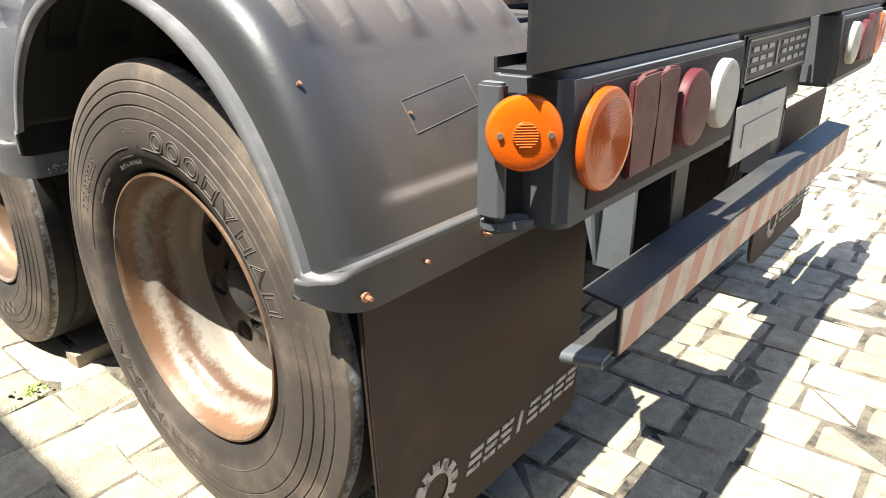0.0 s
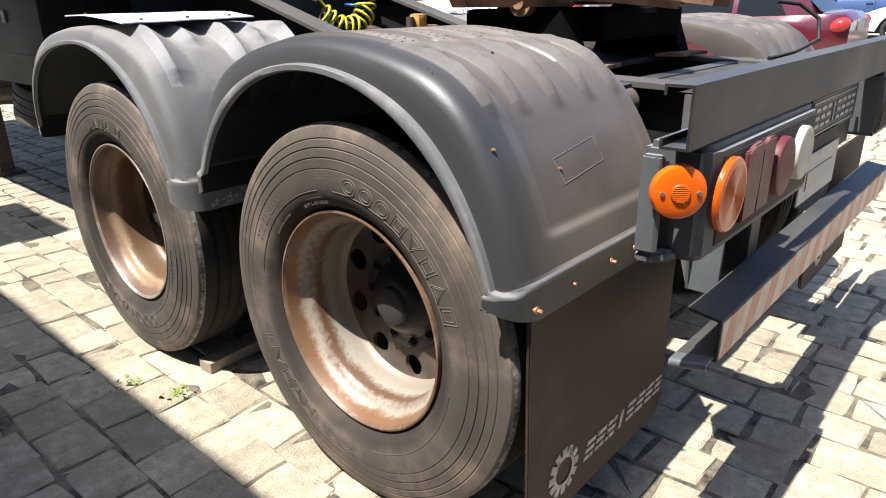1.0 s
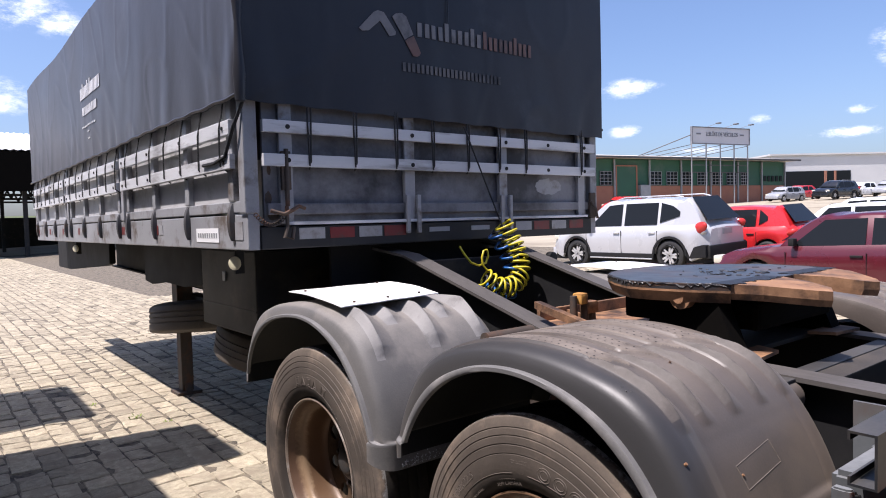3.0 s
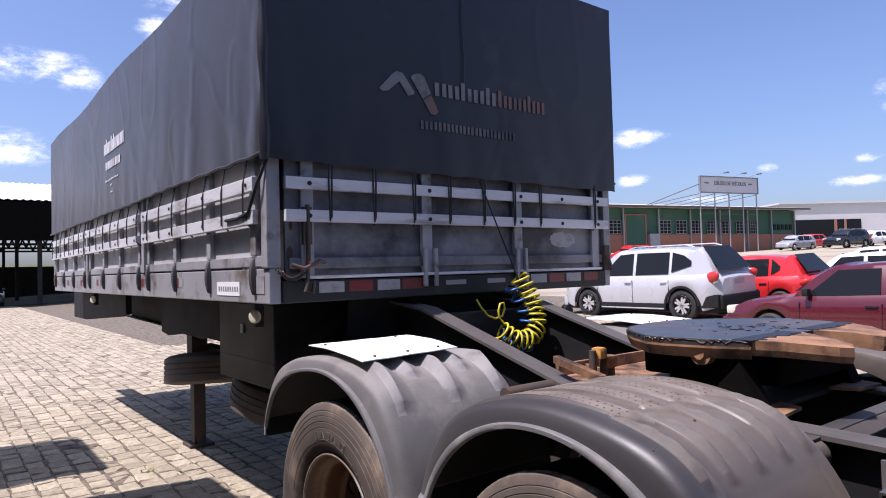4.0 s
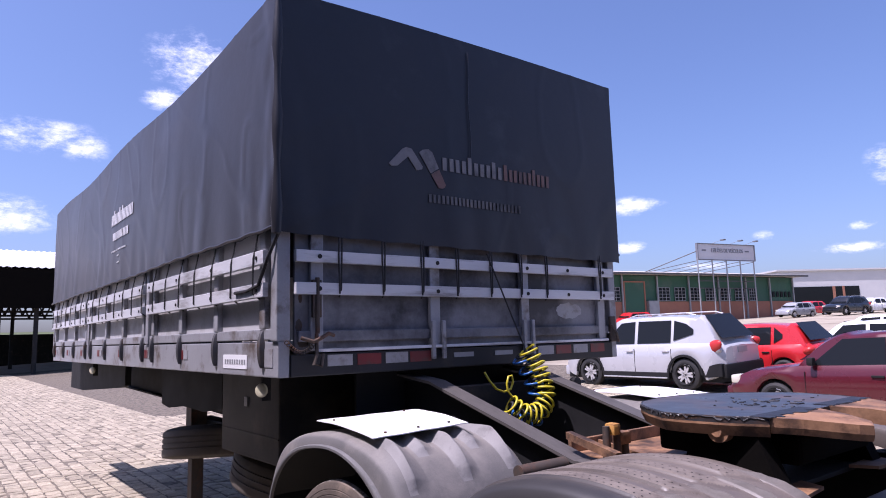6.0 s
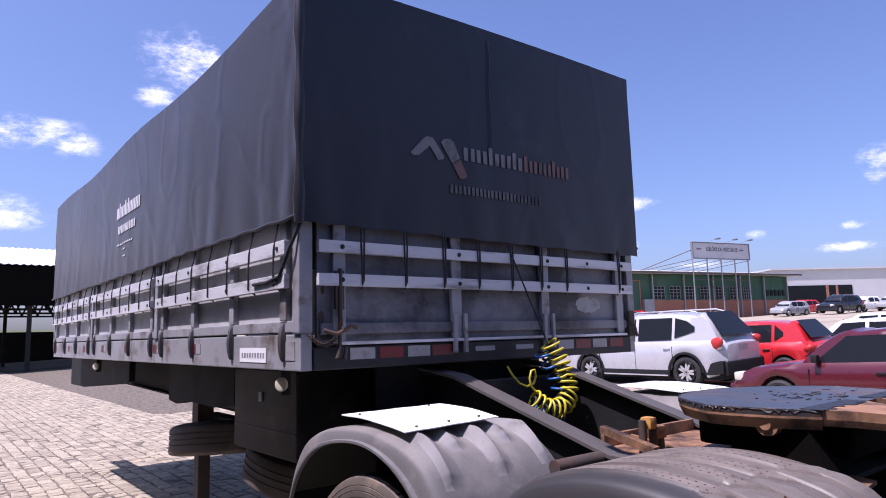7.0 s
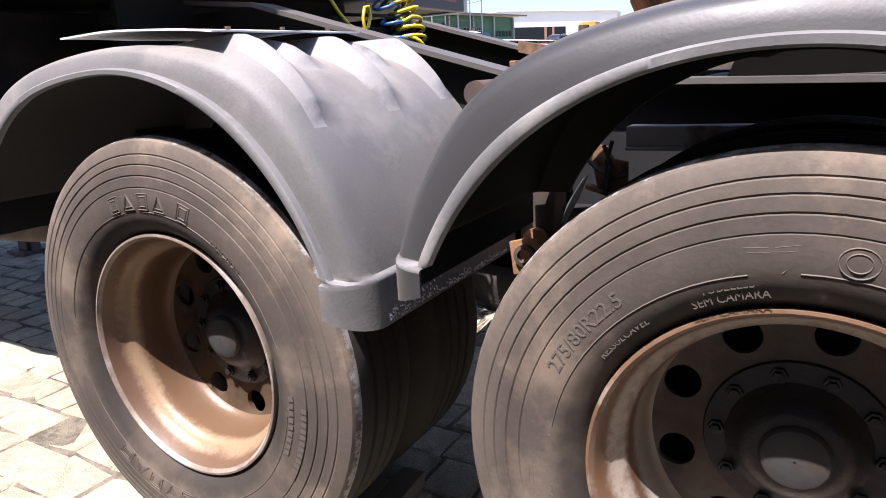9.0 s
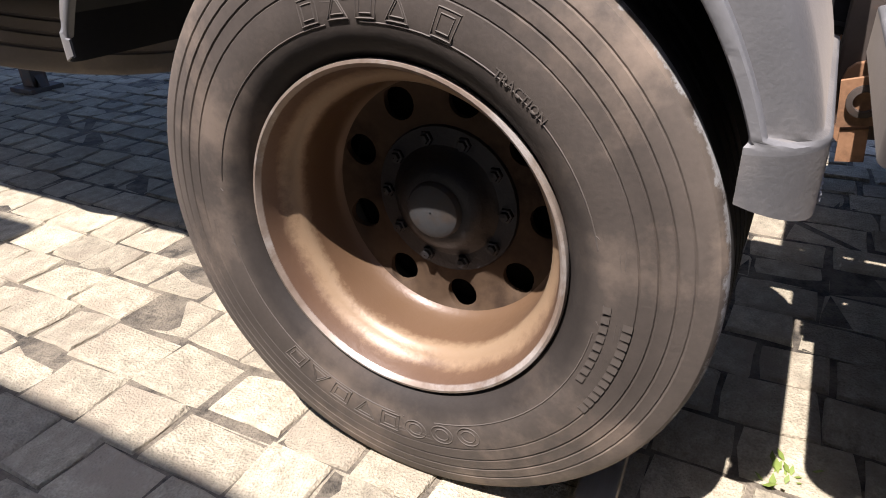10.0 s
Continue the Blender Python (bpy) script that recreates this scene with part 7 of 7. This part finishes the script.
    screen(g[0][0] + 0.03, zb + 0.07, g[1][0] - 0.06, zb + hgt * 0.88, wb_ * 0.86, wt_ * 0.84, "rear_screen")
    screen(g[3][0] - 0.04, zb + 0.05, g[2][0] + 0.06, zb + hgt * 0.90, wb_ * 0.92, wt_ * 0.90, "windscreen")
    bz = 0.60 if k["clad"] else 0.46
    part("rear_bumper", box(-hw * 0.90, hw * 0.90, -L / 2 - 0.05, -L / 2 + 0.12, 0.30, bz, 0.035), "black" if k["clad"] else paint, root, smooth=40)
    part("front_bumper", box(-hw * 0.84, hw * 0.84, L / 2 - 0.12, L / 2 + 0.05, 0.26, 0.50, 0.04), paint, root, smooth=40)
    part("plate", box(-0.20, 0.20, -L / 2 - 0.012, -L / 2 + 0.02, k["deck"] - 0.26, k["deck"] - 0.13), "steel_grey", root, "blank grey number plate")
    gz = ground_z(x, y)
    root.matrix_world = Matrix.Translation((x, y, gz)) @ Matrix.Rotation(radians(turn), 4, "Z") @ Matrix.Rotation(-math.atan(gz / (x - 4)) if x > 4 else 0, 4, "Y")
    return root


car("suv", "paint_silver", 13.65, 9.65, "silver compact SUV with dark lower cladding and roof rails")
car("sedan", "paint_maroon", 11.45, 4.02, "maroon sedan with dark tinted windows")
car("hatch", "paint_red", 15.75, 8.35, "bright red small hatchback")
car("hatch", "paint_white", 18.6, 6.45, "white small hatchback in the parking row")
car("sedan", "paint_white", 21.5, 1.65, "white sedan with red tail lights")
rng = random.Random(11)
rows_ = [
    (24.2, 8.0, "hatch", "paint_white"), (24.4, 4.4, "sedan", "paint_blue"),
    (27.2, 5.6, "hatch", "paint_red"), (30.0, 6.4, "sedan", "paint_white"),
    (33.0, 7.6, "hatch", "paint_white"), (23.0, -7.0, "hatch", "paint_red"),
    (25.0, -1.0, "sedan", "paint_white"), (29.0, 1.2, "suv", "paint_grey"), (34.0, 2.6, "sedan", "paint_blue"), (38.0, 6.4, "hatch", "paint_white"), (46.5, 10.0, "sedan", "paint_grey"), (50.0, 12.0, "hatch", "paint_white"),
]
names = {"paint_white": "white", "paint_grey": "grey", "paint_blue": "dark blue", "paint_red": "red", "paint_black": "black"}
for x, y, kd, pt in rows_:
    car(kd, pt, x, y, "%s parked %s in the crowded car park" % (names[pt], {"suv": "SUV", "hatch": "hatchback", "sedan": "sedan"}[kd]), turn=rng.uniform(-3, 3), detail=False)
for x, y, kd, pt, lb in ((65.0, 29.1, "hatch", "paint_grey", "silver-grey hatchback parked before the green building"), (69.5, 29.8, "sedan", "paint_red", "red sedan parked before the green building"), (67.0, 25.4, "suv", "paint_black", "black SUV parked before the green building"),
                        (70.5, 24.6, "sedan", "paint_white", "white sedan parked before the green building"), (72.5, 22.6, "hatch", "paint_grey", "grey hatchback parked before the green building"), (74.0, 20.5, "sedan", "paint_blue", "dark blue sedan parked before the pale building"),
                        (76.0, 18.5, "hatch", "paint_white", "white hatchback parked before the pale building"), (50.0, 36.9, "hatch", "paint_red", "red hatchback parked beside the green building")):
    car(kd, pt, x, y, lb, turn=76, detail=False)
car("suv", "paint_black", 1.9, 51.5, "dark car parked under the open shed", turn=180, detail=False)

# ---- green auction building and its sign ----
B_DIR = Vector((0.97, -0.243, 0)).normalized()
B_NRM = Vector((-0.243, -0.97, 0)).normalized()
B_O = Vector((43.9, 26.6, 0))
# the far buildings are laid out at 1 : 1.4 and set out to full size from the trailer's back corner
FAR = Matrix.Translation((-0.93, -0.40, 1.67)) @ Matrix.Scale(1.4, 4) @ Matrix.Translation((0.93, 0.40, -1.67))


def at_building(bm, origin=B_O):
    """Local x along the front, local y out of it towards the yard."""
    m = Matrix(((B_DIR.x, B_NRM.x, 0, origin.x), (B_DIR.y, B_NRM.y, 0, origin.y), (0, 0, 1, 0), (0, 0, 0, 1)))
    bm.transform(FAR @ m)
    return bm


bld = thing("auction_hall", "dark green clad hall with brick plinth and pale roof", "building")


def bpart(name, bm, material, label="", parent=None):
    return part(name, at_building(bm), material, parent or bld, label)


s0, s1, z_eave = -20.0, 10.14, 5.60
bpart("wall", box(s0, s1, -16, -0.02, 0.6, z_eave - 0.05), "green_wall", "dark green clad wall")
bpart("plinth", box(s0 - 0.03, s1 + 0.03, -0.10, 0.05, 0.6, 3.70), "brick_wall", "red brick plinth")
bpart("roof", prism([(0.9, z_eave), (0.9, z_eave + 0.10), (-8, z_eave + 1.15), (-16.5, z_eave + 0.10), (-16.5, z_eave)], "x", s0 - 0.6, s1 + 0.65), "roof_sheet", "pale sheet roof")
bpart("gutter", box(s0 - 0.6, s1 + 0.65, 0.90, 1.0, z_eave - 0.04, z_eave + 0.08), "strap", "dark gutter along the eaves")
for xx in (-18.0, -15.2, -12.4, -9.6, -6.9, -3.78, -0.81, 2.09, 4.91, 7.47, 10.05):
    bpart("pilaster", box(xx - 0.05, xx + 0.05, 0.05, 0.16, 0.6, z_eave - 0.05), "steel_grey", "grey steel pilaster")
door = bpart("door", box(-6.70, -5.00, 0.05, 0.10, 1.6, 5.05), "green_wall", "green sliding door")
for q in ((-6.80, -6.70, 1.6, 5.13), (-5.00, -4.90, 1.6, 5.13), (-6.70, -5.00, 5.05, 5.13)):
    bpart("door_frame", box(q[0], q[1], 0.05, 0.14, q[2], q[3]), "brick_wall", parent=door)
bpart("cabinet", box(-4.80, -3.95, 0.05, 0.35, 2.2, 3.75, 0.02), "steel_grey", "grey meter cabinet on the plinth")
for k in range(-8, 7):
    xx = -3.62 + 1.485 * k
    if -7.1 < xx < -4.0:
        continue
    w_ = 1.0 if k < 6 else 0.70
    win = bpart("window", box(xx, xx + w_, 0.0, 0.04, 3.76, 4.70), "glass", "small-paned steel window")
    for c in range(4):
        bpart("glazing_bar", box(xx + w_ * c / 3 - 0.014, xx + w_ * c / 3 + 0.014, 0.03, 0.06, 3.76, 4.70), "steel_grey", parent=win)
    for c in range(5):
        bpart("glazing_bar", box(xx, xx + w_, 0.032, 0.062, 3.76 + 0.235 * c - 0.014, 3.76 + 0.235 * c + 0.014), "steel_grey", parent=win)
for k in range(5):
    bpart("vent", box(7.80 + k * 0.44, 8.05 + k * 0.44, 0.0, 0.05, 4.02, 4.45), "glass", "small dark vent")
sign = thing("roof_sign", "white auction sign board on tall steel posts", "sign")
board = part("board", at_building(box(-0.64, 5.00, 0.95, 1.05, 6.70, 7.84, 0.02)), "sign_white", sign, "white painted sign board")
fr = bmesh.new()
for q in ((-0.70, 5.06, 7.83, 7.89), (-0.70, 5.06, 6.65, 6.71)):
    box(q[0], q[1], 0.90, 1.10, q[2], q[3], bm=fr)
for q in (-0.70, 5.0):
    box(q, q + 0.06, 0.90, 1.10, 6.712, 7.828, bm=fr)
part("board_frame", at_building(fr), "sign_ink", sign)
wd = words("LEILÕES DE VEÍCULOS", 0.36, 0.01)
wide = max(v.co.x for v in wd.verts) - min(v.co.x for v in wd.verts)
wd.transform(Matrix.Translation((2.24, 1.065, 7.37)) @ Matrix.Rotation(radians(90), 4, "X") @ Matrix.Diagonal((3.15 / wide, 1.15, 1, 1)))
for piece in islands(at_building(wd)):
    part("sign_letter", piece, "sign_ink", board)
for x0 in (-0.25, 4.05):
    part("sign_bar", at_building(box(x0, x0 + 0.40, 1.05, 1.07, 7.33, 7.43)), "sign_ink", board)
for xx in (-0.67, 0.74, 2.14, 3.53, 4.93):
    part("post", at_building(rod((xx, 0.98, 1.2), (xx, 0.98, 6.8), 0.050, 8)), "steel_grey", sign, smooth=60)
    part("stay", at_building(rod((xx, 0.98, 6.6), (xx - 0.9, -3.6, z_eave + 0.55), 0.025, 6)), "strap", sign)
part("stay", at_building(rod((-0.67, 0.98, 7.3), (-2.6, -2.5, z_eave + 0.45), 0.035, 6)), "strap", sign)
for z_ in (4.62, 5.15):
    part("cross_bar", at_building(box(-0.70, 4.95, 0.80, 0.86, z_ - 0.03, z_ + 0.03)), "strap", sign)
for xx in (1.60, 3.35, 4.90):
    part("flood_light", at_building(box(xx - 0.12, xx + 0.14, 1.15, 1.5, 8.10, 8.20, 0.03)), "sign_ink", sign)
    part("lamp_arm", at_building(rod((xx - 0.9, 1.0, 7.86), (xx, 1.2, 8.15), 0.016, 6)), "steel_grey", sign)

# pale block beyond
blk = thing("pale_building", "pale flat-roofed building with a dark open bay", "building")
O2 = Vector((64.0, 30.0, 0))
D2, N2 = Vector((0.82, -0.572, 0)), Vector((-0.572, -0.82, 0))


def at_block(bm):
    bm.transform(FAR @ Matrix(((D2.x, N2.x, 0, O2.x), (D2.y, N2.y, 0, O2.y), (0, 0, 1, 0), (0, 0, 0, 1))))
    return bm


for nm, bx, mt in (("wall", (0, 15, -12, 0, 1.5, 7.0), "white_wall"), ("annex", (15.02, 15.6, -11.8, -0.2, 1.5, 6.9), "steel_grey"), ("bay", (1.2, 8.0, 0.0, 0.06, 2.6, 5.45), "glass"), ("parapet", (-0.2, 15.01, -12.2, 0.2, 7.0, 7.15), "white_wall")):
    part(nm, at_block(box(*bx)), mt, blk)
for x0, x1 in ((0.85, 1.2), (5.3, 5.55), (6.3, 6.5)):
    part("bay_post", at_block(box(x0, x1, 0.0, 0.12, 2.4, 5.45)), "brick_wall", blk)
for k in range(3):
    part("window", at_block(box(15.58, 15.64, -10.0 + 3.0 * k, -8.6 + 3.0 * k, 3.0, 5.2)), "glass", blk)

# open shed ahead of the trailer
shed = thing("open_shed", "open-sided shed with pale corrugated roof and dark trusses", "shed")
rf = []
for i in range(241):
    xx = -20 + 0.2 * i
    w = 0.035 * math.cos(i * math.pi)
    rf.append([(xx, 47.0, 6.55 + w), (xx, 58.0, 8.9 + w), (xx, 75.0, 5.9 + w)])
part("roof", thicken(grid(rf), 0.03), "white_paint", shed, "pale corrugated roof sheets")
# Added near-black board: shade under the roof put into a flat piece.
part("eaves_shade", box(-20, 28, 47.05, 47.25, 4.05, 6.42), "void", shed, "near-black board standing in for the shaded roof underside")
part("roof_lining", box(-20, 28, 47.3, 74.0, 5.86, 5.90), "chassis", shed, "dark lining under the roof")
for yy in (48.0, 55.0, 62.0, 69.0):
    tr = bmesh.new()
    box(-20, 28, yy, yy + 0.12, 4.1, 4.26, bm=tr)
    box(-20, 28, yy, yy + 0.12, 5.72, 5.84, bm=tr)
    for i in range(40):
        rod((-20 + 1.2 * i, yy + 0.06, 4.2), (-19.4 + 1.2 * i, yy + 0.06, 5.75), 0.07, 4, tr)
        rod((-19.4 + 1.2 * i, yy + 0.06, 5.75), (-18.8 + 1.2 * i, yy + 0.06, 4.2), 0.07, 4, tr)
    part("truss", tr, "chassis", shed, "dark lattice truss")
for xx in (-14, -6.0, 4.55, 12, 20):
    for yy in (48.0, 62.0, 74.0):
        part("column", box(xx - 0.12, xx + 0.12, yy - 0.12, yy + 0.12, 0, 6.0), "chassis", shed)
part("rear_wall", box(-20, 28, 74.4, 74.6, 0, 2.9), "chassis", shed, "low dark rear wall")
for xx in (2.0, 3.6):
    part("strip_light", box(xx, xx + 1.2, 56.0, 56.2, 5.55, 5.62), "white_paint", shed)

# distance: low hills, pylons
hb = []
for i in range(121):
    a = radians(-20 + 150 * i / 120)
    h = 24 + 9 * noise.noise(Vector((i * 0.13, 0, 0))) + 3 * noise.noise(Vector((i * 0.6, 3, 0)))
    hb.append([(1100 * math.sin(a), 1100 * math.cos(a), -5), (1120 * math.sin(a), 1120 * math.cos(a), h)])
hills = tagged(finish("backdrop", grid(hb), "far_green"), "low hazy green hills on the horizon", "hills", kind="structure")


def pylon(x, y, h, w):
    t = thing("lattice_pylon", "grey steel lattice power pylon", "pylon", "pylons")
    z0 = ground_z(x, y)
    tw = bmesh.new()
    n = 9
    for k in range(n):
        f0, f1 = k / n, (k + 1) / n
        a, c = w * (1 - 0.75 * f0), w * (1 - 0.75 * f1)
        for sx_, sy_ in ((1, 1), (1, -1), (-1, -1), (-1, 1)):
            nx, ny = -sy_, sx_
            rod((x + sx_ * a, y + sy_ * a, z0 + h * f0), (x + sx_ * c, y + sy_ * c, z0 + h * f1), 0.05, 4, tw)
            rod((x + sx_ * a, y + sy_ * a, z0 + h * f0), (x + nx * c, y + ny * c, z0 + h * f1), 0.028, 4, tw)
            rod((x + sx_ * c, y + sy_ * c, z0 + h * f1), (x + nx * c, y + ny * c, z0 + h * f1), 0.028, 4, tw)
    part("tower", tw, "steel_grey", t)
    for f in (0.72, 0.9):
        part("cross_arm", box(x - 0.06, x + 0.06, y - w * 1.3, y + w * 1.3, z0 + h * f, z0 + h * f + 0.1), "steel_grey", t)


pylon(66, -2.6, 9.4, 0.75)
pylon(78, -1.0, 6.0, 0.7)
pylon(70, -5.4, 9.0, 0.7)
bs = thing("blue_sign", "dark blue roadside sign board with a white emblem", "sign")
part("board", box(59.9, 60.0, -1.20, 0.40, 3.55, 4.12, 0.02), "paint_blue", bs)
part("emblem", box(59.86, 59.9, -0.05, 0.25, 3.70, 3.97), "white_paint", bs)
part("emblem_bar", box(59.86, 59.9, -1.02, -0.18, 3.78, 3.89), "white_paint", bs)
for yy in (-1.05, 0.28):
    part("post", rod((60.0, yy, ground_z(60.0, yy)), (60.0, yy, 3.6), 0.05, 8), "steel_grey", bs)

# ---- weeds ----
def weed(x, y, n, size, seed):
    r = random.Random(seed)
    b = bmesh.new()
    for k in range(n):
        a, l = r.uniform(0, 6.28), size * r.uniform(0.5, 1.2)
        bx, by = x + r.gauss(0, size * 0.8), y + r.gauss(0, size * 0.8)
        d = Vector((math.cos(a), math.sin(a), r.uniform(0.3, 1.2))).normalized()
        s = Vector((-math.sin(a), math.cos(a), 0)) * l * 0.22
        p = Vector((bx, by, 0.0))
        vs = [b.verts.new(p), b.verts.new(p + d * l * 0.5 + s), b.verts.new(p + d * l), b.verts.new(p + d * l * 0.5 - s)]
        b.faces.new(vs)
    ob = finish("weed_tuft", b, "weed")
    return tagged(ob, "small yellow-green weed tuft growing in a paving joint", "weed", kind="stuff")


weed(0.365, 1.76, 26, 0.035, 1)
weed(0.30, 1.96, 16, 0.028, 2)
weed(0.792, 1.52, 18, 0.03, 3)
weed(0.10, 3.15, 12, 0.022, 4)
weed(-0.15, 2.0, 14, 0.022, 5)
weed(0.55, 5.6, 18, 0.035, 6)
weed(0.72, 5.3, 14, 0.03, 7)
weed(0.35, 6.3, 14, 0.03, 8)

# ---- paving setts ----
bed = grid([[(x, y, ground_z(x, y) - 0.0042) for y in [-7, -2] + [1.35 + 0.8 * k for k in range(16)] + [20, 52]] for x in (-3.4, 0, 4, 6, 9, 13, 17)])
sand = tagged(finish("sand_bed", bed, "joint"), "dark sandy bed showing in the paving joints", "paving", kind="structure")


def sett(lx, ly, rng_):
    """Corners of one rough stone about its middle: lower rim and worn top."""
    low, top = [], []
    for sx_, sy_ in ((-1, -1), (1, -1), (1, 1), (-1, 1)):
        px = sx_ * (lx / 2 - rng_.uniform(-0.005, 0.008))
        py = sy_ * (ly / 2 - rng_.uniform(-0.004, 0.010))
        low.append((px, py, -0.016))
        top.append((px * rng_.uniform(0.80, 0.96), py * rng_.uniform(0.82, 0.97), rng_.uniform(-0.006, 0.008)))
    mid_ = [((p[0] + q[0]) / 2 * 0.985 + rng_.uniform(-0.005, 0.005), (p[1] + q[1]) / 2 * 0.985 + rng_.uniform(-0.005, 0.005), -0.003 + rng_.uniform(-0.002, 0.003)) for p, q in zip(low, low[1:] + low[:1])]
    edge = [(p[0] * 0.985, p[1] * 0.985, -0.005 + rng_.uniform(-0.002, 0.002)) for p in low]
    return low, edge, mid_, top


def sett_faces(low, edge, mid_, top):
    v = low + edge + mid_ + top
    f = [(12, 13, 14, 15)]
    for k in range(4):
        j = (k + 1) % 4
        f += [(4 + k, 8 + k, 12 + k), (8 + k, 4 + j, 12 + j), (8 + k, 12 + j, 12 + k), (k, j, 4 + j, 8 + k, 4 + k)]
    return v, f


def lay_setts():
    rng_ = random.Random(21)
    shapes = []
    for k in range(12):
        v, f = sett_faces(*sett(0.162, 0.20, rng_))
        me = bpy.data.meshes.new("sett")
        me.from_pydata(v, [], f)
        me.materials.append(M["stone"])
        shapes.append(me)
    verts, faces = [], []
    count = 0
    x = -3.2
    while x < 13.0:
        wx = rng_.uniform(0.150, 0.182)
        far = 50.0 if x < 5.5 else 15.0
        y = (-6.0 if x > 0.5 else -2.0) + rng_.uniform(0, 0.2)
        drift = 0.0
        while y < far:
            ly = rng_.uniform(0.15, 0.26)
            cx_, cy_ = x + wx / 2 + 0.012 * noise.noise(Vector((x * 3, y * 0.8, 0))) + 0.006 * rng_.uniform(-1, 1), y + ly / 2
            z = ground_z(cx_, cy_) + 0.004 * noise.noise(Vector((cx_ * 2, cy_ * 2, 5)))
            near = -0.35 < cx_ < 1.05 and 0.9 < cy_ < 5.2
            if near and count < 290:
                ob = new("sett", shapes[rng_.randrange(12)])
                ob.parent = sand
                ob.matrix_local = Matrix.Translation((cx_, cy_, z)) @ Matrix.Rotation(rng_.uniform(-0.03, 0.03), 4, "Z") @ Matrix.Diagonal(((wx - 0.001) / 0.162, (ly - 0.001) / 0.20, 1, 1))
                count += 1
            elif not (cx_ > 3.4 and cy_ > 16):
                gap = 0.014 if cy_ > 4.4 else 0.012 if cx_ < -0.35 else 0.006
                v, f = sett_faces(*sett(wx - gap, ly - gap - 0.003, rng_))
                n0 = len(verts)
                a = rng_.uniform(-0.03, 0.03)
                verts.extend((cx_ + p[0] - a * p[1], cy_ + p[1] + a * p[0], z + p[2]) for p in v)
                faces.extend(tuple(i + n0 for i in q) for q in f)
            y += ly
        x += wx
    me = bpy.data.meshes.new("setts")
    me.from_pydata(verts, [], faces)
    me.materials.append(M["stone_many"])
    tagged(new("setts", me), "sunlit rows of rough pinkish granite setts", "paving", kind="stuff")


lay_setts()
